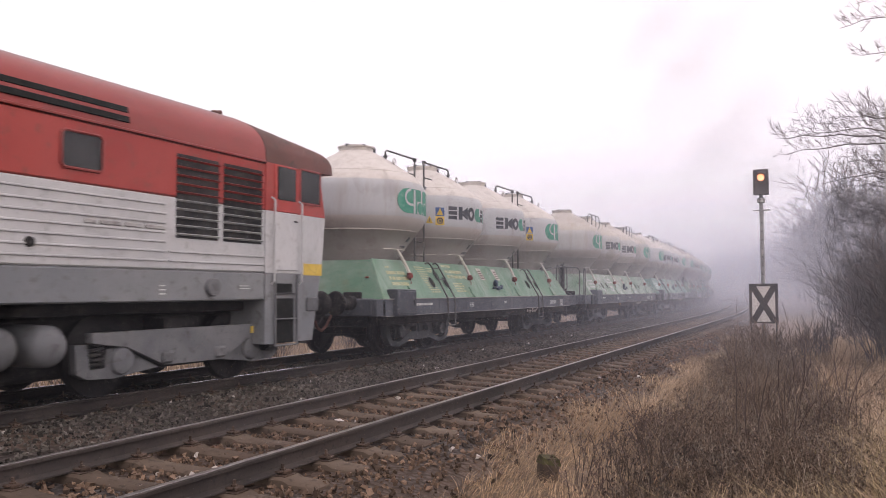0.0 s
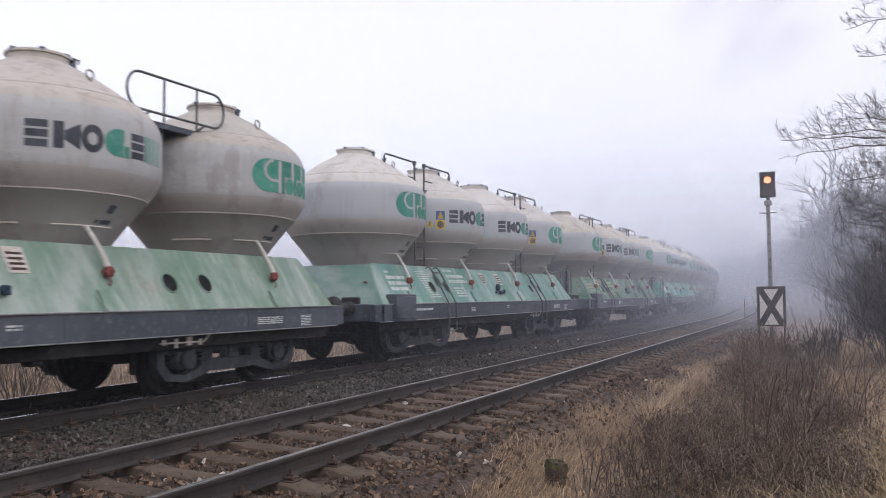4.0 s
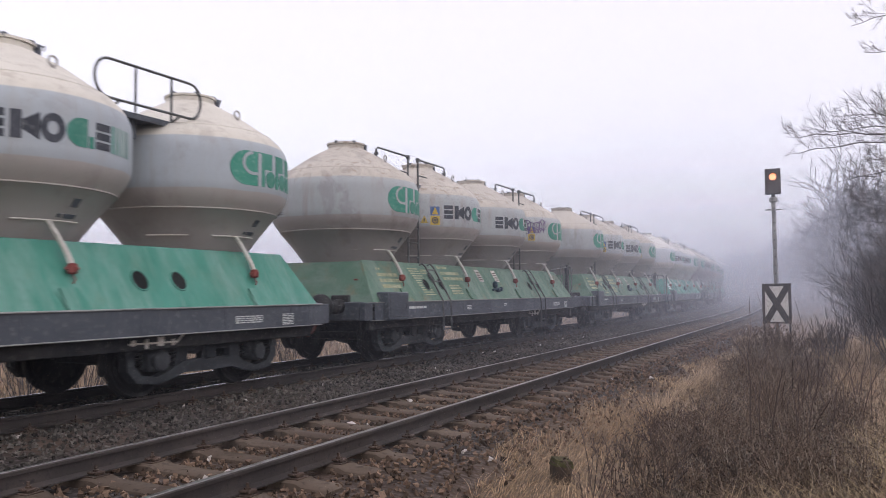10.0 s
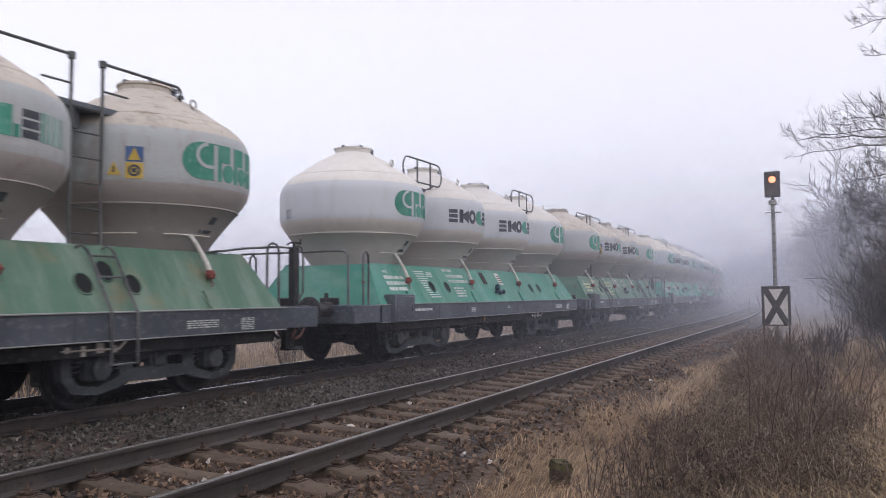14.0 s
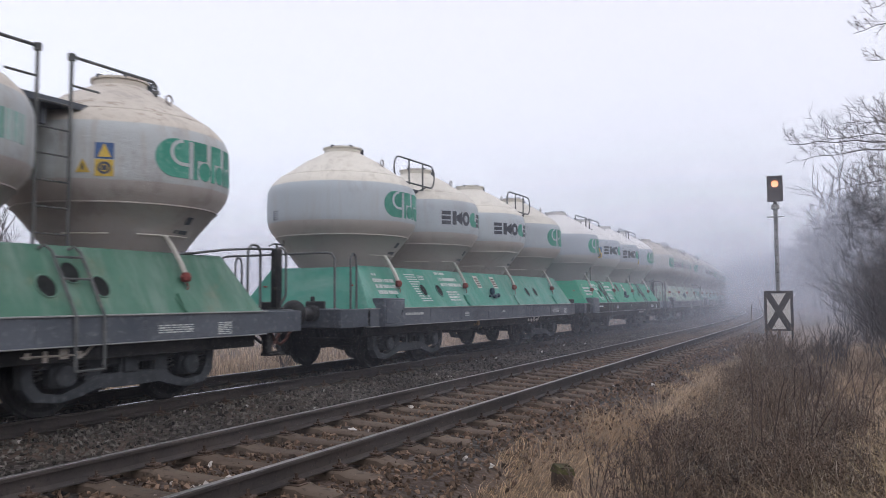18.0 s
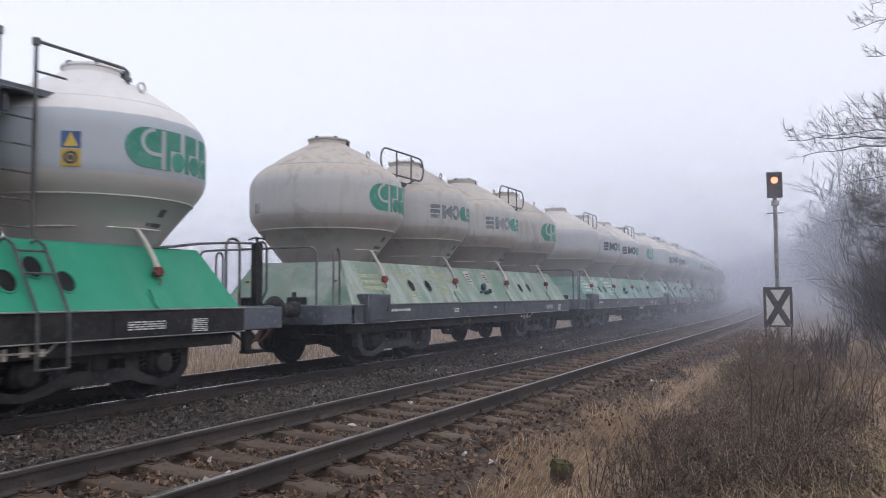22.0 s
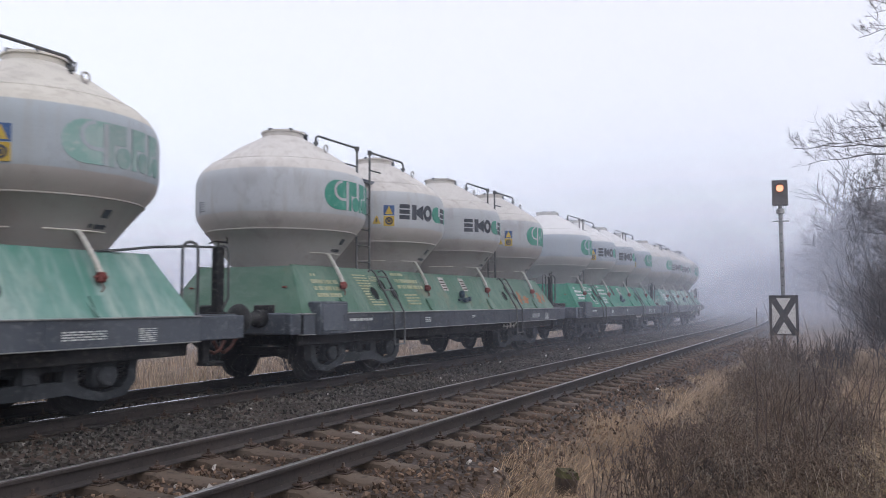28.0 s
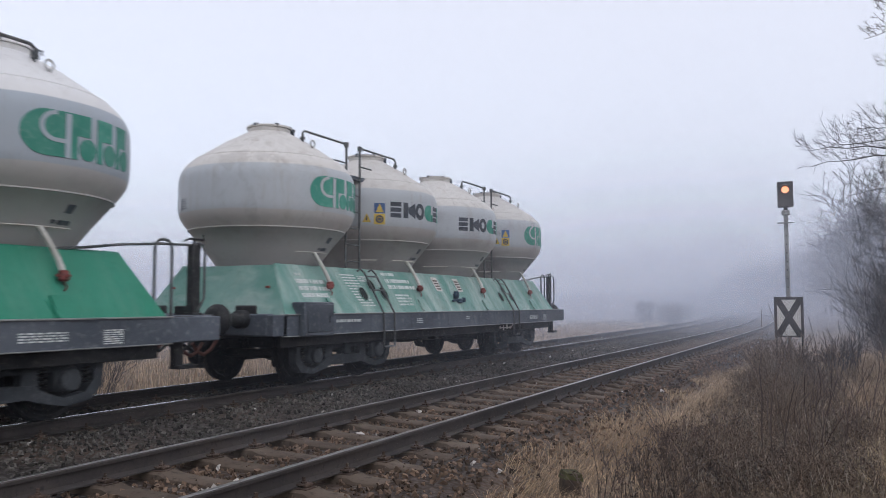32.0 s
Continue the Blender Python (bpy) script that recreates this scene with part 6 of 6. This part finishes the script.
def weed_thicket(name, label, count, s_range, v_range, height, material, seed, leaf, twigs):
    """A thicket of dead stalks, each with side twigs that end in tufts of withered leaves or seed heads."""
    rng = np.random.default_rng(seed)
    sh = Shape()
    for _ in range(count):
        s = s_range[0] + (s_range[1] - s_range[0]) * rng.random() ** 1.5
        v = rng.uniform(*v_range)
        if rng.random() > weedy(s, v):
            continue
        h = rng.uniform(*height) * (0.78 + 0.5 * wave(s * 0.9, v * 1.3))
        base = Vector((*on_line(s, v), ground_z(s, v) - 0.03))
        a = rng.uniform(0, 2 * math.pi)
        tilt = Vector((math.cos(a), math.sin(a), 0)) * rng.uniform(0.03, 0.42) * h
        mid, top = base + Vector((0, 0, 0.55 * h)) + tilt * 0.35, base + Vector((0, 0, h)) + tilt
        sh.tube([base, mid, top], 0.0034, 3, False, 0.0016)
        for k in range(twigs):
            f = rng.uniform(0.25, 1.0)
            c = base.lerp(mid, f / 0.5) if f < 0.5 else mid.lerp(top, (f - 0.5) / 0.5)
            b = rng.uniform(0, 2 * math.pi)
            reach = h * rng.uniform(0.12, 0.30) * (1.2 - 0.6 * f)
            tip = c + Vector((math.cos(b) * reach, math.sin(b) * reach, reach * rng.uniform(0.2, 1.0)))
            side = Vector((-math.sin(b), math.cos(b), 0.3)) * 0.0022
            sh.add([c - side, c + side, tip + side * 0.5, tip - side * 0.5], [(0, 1, 2, 3)])
            for j in range(3):
                p = c.lerp(tip, rng.uniform(0.4, 1.05))
                u = Vector(rng.uniform(-1, 1, 3)) * leaf * rng.uniform(0.5, 1.3)
                w = Vector(rng.uniform(-1, 1, 3)) * leaf * 0.32
                sh.add([p - u * 0.4, p + w, p + u, p - w], [(0, 1, 2, 3)])
    return tagged(solo(name, sh, material), label, "weeds", kind="stuff")


weed_thicket("weed_thicket", "dense brown dead weeds with withered leaves", 10500, (5.4, 19), (-1.6, 2.5), (0.18, 0.54), M_WEED, 41, 0.020, 7)
weed_thicket("bramble_thicket", "low dark tangled weeds on the bank", 5200, (5.4, 24), (-2.6, 2.3), (0.16, 0.40), M_BRAMBLE, 43, 0.024, 8)
weed_thicket("pale_stalks", "fine pale dead stalks through the weeds", 2000, (5.6, 18), (-1.6, 2.3), (0.30, 0.62), M_STALK, 42, 0.012, 4)


def grow(shape, rng, base, way, length, r, level, spread, droop=0.0, tip=0.0028, sides=4, kids=(3, 5), steps=4, bud=0.0):
    """A limb that tapers, wanders and bears smaller limbs."""
    pts, d, p = [base], way.normalized(), base
    for i in range(steps):
        d = (d + Vector((rng.uniform(-1, 1), rng.uniform(-1, 1), rng.uniform(-1, 1))) * 0.16 + Vector((0, 0, 0.10 - droop))).normalized()
        p = p + d * length / steps
        pts.append(p)
    end = max(tip, r * (0.55 if level > 0 else 0.3))
    shape.tube(pts, r, sides if r > 0.012 else 3, False, end)
    if bud and level <= 1:
        for k in range(5 if level else 7):
            c = pts[rng.randint(1, steps)] + Vector((rng.uniform(-1, 1), rng.uniform(-1, 1), rng.uniform(-1, 1))) * bud
            u, w = (Vector((rng.uniform(-1, 1), rng.uniform(-1, 1), rng.uniform(-1, 1))) * bud * rng.uniform(0.5, 1.1) for _ in (0, 1))
            shape.add([c - u, c + w * 0.5, c + u, c - w * 0.5], [(0, 1, 2, 3)])
    if level <= 0:
        return
    for k in range(rng.randint(*kids)):
        f = rng.uniform(0.25, 1.0) if k else 1.0
        i = min(int(f * steps), steps - 1)
        at = pts[i].lerp(pts[i + 1], f * steps - i)
        side = d.orthogonal().normalized()
        side.rotate(Matrix.Rotation(rng.uniform(0, 2 * math.pi), 3, d))
        way2 = d * (1.0 - 0.5 * spread) + side * spread * rng.uniform(0.6, 1.3)
        grow(shape, rng, at, way2, length * rng.uniform(0.5, 0.8), max(tip, end * rng.uniform(0.55, 0.9)), level - 1, spread, droop, tip, sides, kids, steps, bud)


def bare_tree(x, y, height, seed, label, lean=(0, 0), group="bare trackside trees", level=4, limbs=9, tip=0.004, spread=0.75):
    rng = random.Random(seed)
    g = ground_z(x, y) - 0.1
    tree = new("bare_tree")
    tree.matrix_basis = pose(x, y, g)
    tagged(tree, label, "tree", group)
    top = Vector((lean[0], lean[1], height * 0.72))
    r = height * 0.011
    trunk_pts = [Vector((0, 0, 0)), top * 0.3 + Vector((0.08, -0.05, 0)), top * 0.65 + Vector((-0.05, 0.06, 0)), top]
    trunk = solo("trunk", Shape().tube(trunk_pts, r, 8, True, r * 0.45), M_TWIG, True)
    trunk.parent = tree
    crown = Shape()
    for k in range(limbs):
        f = 0.22 + 0.78 * k / (limbs - 1)
        a = k * 2.4 + rng.uniform(-0.5, 0.5)
        at = top * f
        up = 0.35 + 0.9 * f
        way = Vector((math.cos(a) + lean[0] * 0.1, math.sin(a) + lean[1] * 0.1, up))
        grow(crown, rng, at, way, height * rng.uniform(0.20, 0.30), r * (0.62 - 0.3 * f), level - 1, spread, 0.02, tip, 4, (3, 5))
    limbs_ob = solo("crown", crown, M_TWIG)
    limbs_ob.parent = tree
    limbs_ob["label"] = "fine leafless twigs"
    return tree


def shrub(x, y, height, seed, label, stems=14, name="bare_shrub", group="leafless shrubs", material=None, level=2, tip=0.003, flare=0.35, bud=0.0):
    rng = random.Random(seed)
    ob_shape = Shape()
    for k in range(stems):
        a = rng.uniform(0, 2 * math.pi)
        way = Vector((math.cos(a) * flare, math.sin(a) * flare, 1.0))
        base = Vector((math.cos(a), math.sin(a), 0)) * rng.uniform(0, 0.12 * height)
        grow(ob_shape, rng, base, way, height * rng.uniform(0.45, 0.75), 0.0042 * height ** 0.8 + 0.003, level, 0.55, 0.0, tip, 4, (2, 4), 4, bud)
    ob = solo(name, ob_shape, material or M_TWIG)
    ob.matrix_basis = pose(x, y, ground_z(x, y) - 0.06)
    return tagged(ob, label, "shrub", group)


def spray(shape, rng, base, way, length, r, level, lift=0.07):
    """A long arching twig with side twigs set alternately and swept forwards, finer at each order."""
    steps = 6
    pts, dirs, d, p = [base], [], way.normalized(), base
    for k in range(steps):
        d = (d + Vector((rng.uniform(-1, 1), rng.uniform(-1, 1), rng.uniform(-1, 1))) * 0.20 + Vector((0, 0, lift))).normalized()
        p = p + d * length / steps
        pts.append(p)
        dirs.append(d)
    shape.tube(pts, r, 5 if r > 0.012 else 3, False, max(0.0028, r * 0.5))
    if level <= 0:
        return
    n = max(3, int(length * (5.5 if level > 1 else 9)))
    turn = rng.uniform(0, 6.28)
    for k in range(n):
        f = 0.15 + 0.82 * (k + rng.uniform(-0.3, 0.3)) / n
        f = max(0.05, min(0.97, f))
        q = int(f * steps)
        at = pts[q].lerp(pts[q + 1], f * steps - q)
        side = dirs[q].orthogonal().normalized()
        turn += math.pi + rng.uniform(-0.9, 0.9)
        side.rotate(Matrix.Rotation(turn, 3, dirs[q]))
        a = rng.uniform(0.55, 1.0)
        way2 = dirs[q] * math.cos(a) + side * math.sin(a)
        spray(shape, rng, at, way2, length * rng.uniform(0.36, 0.60) * (1.12 - 0.6 * f), max(0.0032, r * (1 - 0.6 * f) * 0.6), level - 1, lift)


def long_limb(shape, rng, base, end, r, sag, twig):
    """A long wavering limb from base to end, set with upswept twigs that fork again; sag: how far its middle hangs or arches."""
    steps = 12
    pts = []
    for k in range(steps + 1):
        f = k / steps
        wob = Vector((rng.uniform(-1, 1), rng.uniform(-1, 1), rng.uniform(-1, 1))) * 0.035 * (1 if 0 < k < steps else 0)
        pts.append(base.lerp(end, f) + Vector((0, 0, sag * math.sin(math.pi * f))) + wob)
    shape.tube(pts, r, 5, False, 0.0045)
    length = (end - base).length
    way = (end - base).normalized()
    n = int(length * 11)
    for k in range(n):
        f = 0.12 + 0.88 * (k + rng.uniform(-0.4, 0.4)) / n
        f = max(0.05, min(0.999, f))
        q = min(int(f * steps), steps - 1)
        at = pts[q].lerp(pts[q + 1], f * steps - q)
        up = rng.uniform(0.5, 1.1) if rng.random() < 0.78 else rng.uniform(-0.5, 0.1)
        out = way * rng.uniform(0.35, 1.0) + Vector((rng.uniform(-0.7, 0.7), 0, up))
        spray(shape, rng, at, out, twig * rng.uniform(0.6, 1.55) * (1.1 - 0.45 * f), max(0.0042, r * 0.22 * (1 - 0.5 * f)), 2 if rng.random() < 0.75 else 1, rng.uniform(-0.03, 0.10))


def trackside_tree(x, y, height, seed, label, limbs):
    """A leafless tree back in the hedge; limbs: (height on the trunk, reach towards the track, rise, sideways, twig length)."""
    rng = random.Random(seed)
    g = ground_z(x, y) - 0.1
    tree = new("bare_tree")
    tree.matrix_basis = pose(x, y, g)
    tagged(tree, label, "tree", "bare trackside trees")
    trunk = solo("trunk", Shape().tube([(0, 0, 0), (0.1, 0.1, 0.3 * height), (0.0, 0.0, 0.6 * height), (0.1, 0.15, height)], 0.015 * height, 9, True, 0.005 * height), M_TWIG, True)
    trunk.parent = tree
    crown = Shape()
    for z, reach, rise, across, twig in limbs:
        base = Vector((0.0, 0.0, z - g))
        long_limb(crown, rng, base, base + Vector((across, reach, rise)), 0.008 + 0.0045 * reach, 0.32 * rng.uniform(-0.7, 1.0), twig)
    limbs_ob = solo("crown", crown, M_TWIG)
    limbs_ob.parent = tree
    limbs_ob["label"] = "fine upswept leafless twigs"


trackside_tree(16.0, -2.6, 8.5, 77, "tall leafless tree reaching over the bank", (
    (3.45, 3.30, 0.70, 0.2, 0.65), (3.30, 3.05, 0.45, -0.3, 0.50), (3.60, 2.75, 0.65, 0.5, 0.75), (3.7, 2.2, 0.65, -0.4, 0.70), (2.9, 2.5, 0.35, 0.4, 0.6), (2.6, 2.3, 0.30, -0.3, 0.6),
    (6.0, 2.15, 0.10, 0.2, 0.45), (6.3, 2.05, 0.35, -0.3, 0.55), (6.6, 1.95, 0.6, 0.3, 0.5), (5.8, 1.95, -0.25, 0.1, 0.40), (6.2, 1.9, 0.1, -0.5, 0.5)))
trackside_tree(18.0, -2.5, 4.6, 12, "leafless tree with arching twiggy limbs", (
    (2.3, 2.45, 0.45, 0.1, 0.55), (1.9, 2.1, 0.35, -0.5, 0.55), (2.7, 2.1, 0.5, 0.5, 0.6), (1.5, 1.9, 0.3, 0.4, 0.5), (3.0, 2.0, 0.5, -0.3, 0.6), (2.1, 2.0, 0.7, 0.9, 0.6), (1.2, 2.0, 0.4, -0.6, 0.5)))
trackside_tree(20.5, -2.6, 5.0, 14, "leafless tree with long arching limbs", (
    (2.2, 2.4, 0.5, 0.2, 0.6), (2.8, 2.2, 0.4, -0.5, 0.65), (1.7, 2.1, 0.3, 0.6, 0.55), (3.4, 2.0, 0.5, 0.2, 0.65), (1.3, 1.9, 0.5, -0.4, 0.55), (3.8, 1.9, 0.4, -0.2, 0.6), (2.5, 2.2, 0.8, 1.0, 0.6)))
bare_tree(25.0, -3.0, 5.4, 4, "leafless tree with dense fine twigs", (0.0, 0.4), level=4, limbs=8, tip=0.004)
bare_tree(34.0, -3.2, 6.2, 6, "hazy leafless tree on the bank", (0.0, 0.2), level=4, limbs=10, tip=0.006)
for i in range(30):
    rng = random.Random(100 + i)
    s = 15.5 + 24 * rng.random() ** 1.2
    v = -4.4 + 3.0 * rng.random() + 0.05 * (s - 16)
    shrub(s, v, rng.uniform(1.0, 2.3), 200 + i, "dense leafless brown shrub", 16, material=M_TWIG if i % 2 else M_SHOOT, level=3, tip=0.004)
for i in range(7):
    rng = random.Random(300 + i)
    s = 18.0 + 11.0 * rng.random()
    shrub(s, s * (0.030 * rng.random() - 0.086), rng.uniform(1.4, 2.3), 330 + i, "dense leafless thicket shrub on the bank", 18, material=M_TWIG, level=3, tip=0.0045, flare=0.3)
for i in range(44):
    rng = random.Random(500 + i)
    s = 6.2 + 12 * rng.random() ** 1.2
    v = -1.0 + 2.7 * rng.random() ** 0.75
    if rng.random() > weedy(s, v):
        continue
    shrub(s, v, rng.uniform(0.30, 0.62), 700 + i, "dead brown weed with withered leaves", 7, "dead_weed", "dead weeds on the bank", M_WEED, 2, 0.0024, 0.40, 0.013)
for i in range(16):
    rng = random.Random(870 + i)
    shrub(18.5 + 5.0 * rng.random(), 0.1 + 1.9 * rng.random(), rng.uniform(0.45, 0.8), 840 + i, "dead brown weed round the signal foot", 8, "dead_weed", "dead weeds on the bank", M_WEED, 2, 0.004, 0.3, 0.02)
for i in range(5):
    rng = random.Random(980 + i)
    shrub(16.5 + 7.0 * rng.random(), -0.9 + 1.15 * rng.random(), rng.uniform(0.8, 1.4), 990 + i, "slim leafless shoots beside the signal", 9, "sapling", "young shoots on the bank", M_TWIG, 2, 0.003, 0.22)
for i in range(8):
    rng = random.Random(900 + i)
    shrub(8.2 + 2.8 * rng.random() ** 1.3, -0.35 + 0.95 * rng.random(), rng.uniform(1.0, 1.75), 930 + i, "young leafless red-brown shoots among the weeds", 3, "sapling", "young shoots on the bank", M_SHOOT, 1, 0.0028, 0.24)
for i in range(18):
    rng = random.Random(960 + i)
    shrub(6.0 + 3.4 * rng.random(), 1.25 + 0.75 * rng.random(), rng.uniform(0.42, 0.72), 970 + i, "dead brown weed with seed heads beside the stump", 5, "dead_weed", "dead weeds on the bank", M_BRAMBLE if i % 2 else M_SHOOT, 1, 0.0024, 0.22, 0.017)
for i, (s, v) in enumerate(((6.5, 12.6), (9.0, 12.3), (10.3, 12.5), (16.5, 12.6), (21.0, 13.2))):
    shrub(s, v, 1.25 + 0.15 * (i % 3), 950 + i, "willowy leafless bush beyond the tracks", 22, group="bushes beyond the tracks", level=2)
bare_tree(14.0, 20.6, 5.2, 21, "hazy leafless tree in the field beyond", (0, 0), "trees beyond the tracks", 4, 10, 0.006)


def far_wood(name, label, spots, seed):
    rng = random.Random(seed)
    sh = Shape()
    for x, y, z, h in spots:
        top = Vector((x, y, z + h * 0.6))
        sh.tube([(x, y, z), tuple(top)], h * 0.012, 5, False, h * 0.006)
        for k in range(16):
            f = 0.15 + 0.85 * k / 15
            a = k * 2.4
            grow(sh, rng, Vector((x, y, z)).lerp(top, f), Vector((math.cos(a), math.sin(a), 0.7 + f)), h * rng.uniform(0.2, 0.32), h * 0.006, 2, 0.7, 0.0, 0.02, 3, (3, 5), 3)
    return tagged(solo(name, sh, M_TWIG), label, "wood", kind="stuff")


rng = random.Random(31)
spots = []
for i in range(110):
    s = 55 + 165 * rng.random() ** 1.2
    v = -1.0 - 14 * rng.random() ** 1.3
    x, y = on_line(s, v)
    spots.append((x, y, ground_z(s, v) - 0.2, rng.uniform(6.5, 10.5)))
far_wood("far_wood", "leafless wood on the outside of the curve, dim in fog", spots, 32)
spots = []
for i in range(16):
    s, v = 70 + 26 * rng.random(), 11.6 + 4.0 * rng.random()
    x, y = on_line(s, v)
    spots.append((x, y, ground_z(s, v) - 0.2, rng.uniform(1.7, 2.5)))
far_wood("far_thicket", "low thicket beyond the tracks, dim in fog", spots, 33)


# ---- fog ----
def build_fog():
    """Sheets of mist across the line, denser farther off."""
    shape, dens = Shape(), []
    c, sn = math.cos(radians(14)), math.sin(radians(14))
    for d, k in FOG_SHEETS:
        n = len(shape.v)
        for t in range(-6, 15):
            for z in (-3.0, 4.0, 8.0, 12.0, 18.0, 26.0):
                shape.v.append((d * c - sn * t * 14, d * sn + c * t * 14, z))
                dens.append(k)
        for i in range(20):
            for j in range(5):
                a = n + i * 6 + j
                shape.f.append((a, a + 6, a + 7, a + 1))
    ob = solo("fog", shape, M_FOG, True)
    ob.data.attributes.new("mist_share", "FLOAT", "POINT").data.foreach_set("value", dens)
    tagged(ob, "pale grey drifting fog over the line", "fog", kind="stuff")


FOG_SHEETS = [(3.0 + 4.0 * i + 0.04 * i * i, min(0.116, 0.003 + 0.0100 * i)) for i in range(32)]
build_fog()


def smoke_material():
    """Diesel exhaust, thinning to nothing at the edge of each puff."""
    m = bpy.data.materials.new("thin_exhaust_smoke")
    m.use_nodes = True
    nt = m.node_tree
    nt.nodes.clear()
    tc = nt.nodes.new("ShaderNodeTexCoord")
    dist = nt.nodes.new("ShaderNodeVectorMath")
    dist.operation = "LENGTH"
    nt.links.new(tc.outputs["Object"], dist.inputs[0])
    body = number(nt, "SUBTRACT", 1.0, span(nt, dist.outputs["Value"], 0.3, 3.4))
    curl = span(nt, grain(nt, tc.outputs["Object"], 0.35, 4), 0.3, 0.75)
    fac = number(nt, "MULTIPLY", number(nt, "MULTIPLY", body, curl), 0.05, True)
    clear, dark, mix = (nt.nodes.new(k) for k in ("ShaderNodeBsdfTransparent", "ShaderNodeBsdfDiffuse", "ShaderNodeMixShader"))
    dark.inputs[0].default_value = (0.30, 0.28, 0.28, 1)
    nt.links.new(fac, mix.inputs[0])
    nt.links.new(clear.outputs[0], mix.inputs[1])
    nt.links.new(dark.outputs[0], mix.inputs[2])
    nt.links.new(mix.outputs[0], nt.nodes.new("ShaderNodeOutputMaterial").inputs[0])
    return m


M_SMOKE = smoke_material()
PUFFS = []


def puff_shape():
    """A puff: sheets of haze one behind the other, wide in the middle and small at both ends."""
    sh = Shape()
    for k in range(-3, 4):
        r = math.sqrt(max(0.1, 3.5 ** 2 - (0.9 * k) ** 2))
        n = 20
        sh.add([(0.9 * k, r * math.cos(2 * math.pi * i / n), r * math.sin(2 * math.pi * i / n)) for i in range(n)], [tuple(range(n))])
    return sh


for i, (x, y, z) in enumerate(((33, 5.4, 10.5), (35, 4.4, 7.6), (31, 3.6, 11.5), (36, 3.0, 9.5), (34, 6.5, 13.0), (38, 2.4, 6.8))):
    puff = part("exhaust_puff", "exhaust_puff", puff_shape, M_SMOKE)
    tagged(puff, "faint grey puff of drifting diesel exhaust", "smoke", "exhaust smoke over the train", "stuff")
    PUFFS.append((puff, (x, y, z), i))


# ---- what moves ----
def run(t):
    """How far the train has come at t seconds."""
    return 7.0 * t + 0.000833 * t * t + 0.0000067 * t ** 3


def rail_pose(s):
    x, y = on_line(s, FAR)
    return Vector((x, y, 0))


def motions():
    times = [0.5 * i for i in range(65)]
    for thing, place in TRAIN:
        rows = []
        for t in times:
            s = place - run(t)
            a, b = rail_pose(s - 3.8), rail_pose(s + 3.8)
            mid = (a + b) / 2
            rows.append((t, pose(mid.x, mid.y, 0, 0, 0, math.degrees(math.atan2(b.y - a.y, b.x - a.x)))))
        walk(thing, rows)
    for puff, (x, y, z), i in PUFFS:
        walk(puff, [(t, pose(x + 0.5 * t, y - 0.25 * t, z + (1.1 + 0.12 * i) * t, 0, 0, 20 + 1.5 * t)) for t in (0, 8, 16, 24, 32)])
    turns = [0.1 * i for i in range(321)]
    for wheel, at, r in WHEELS:
        walk(wheel, [(t, pose(*at, 0, -math.degrees(run(t) / r), 0)) for t in turns])


motions()
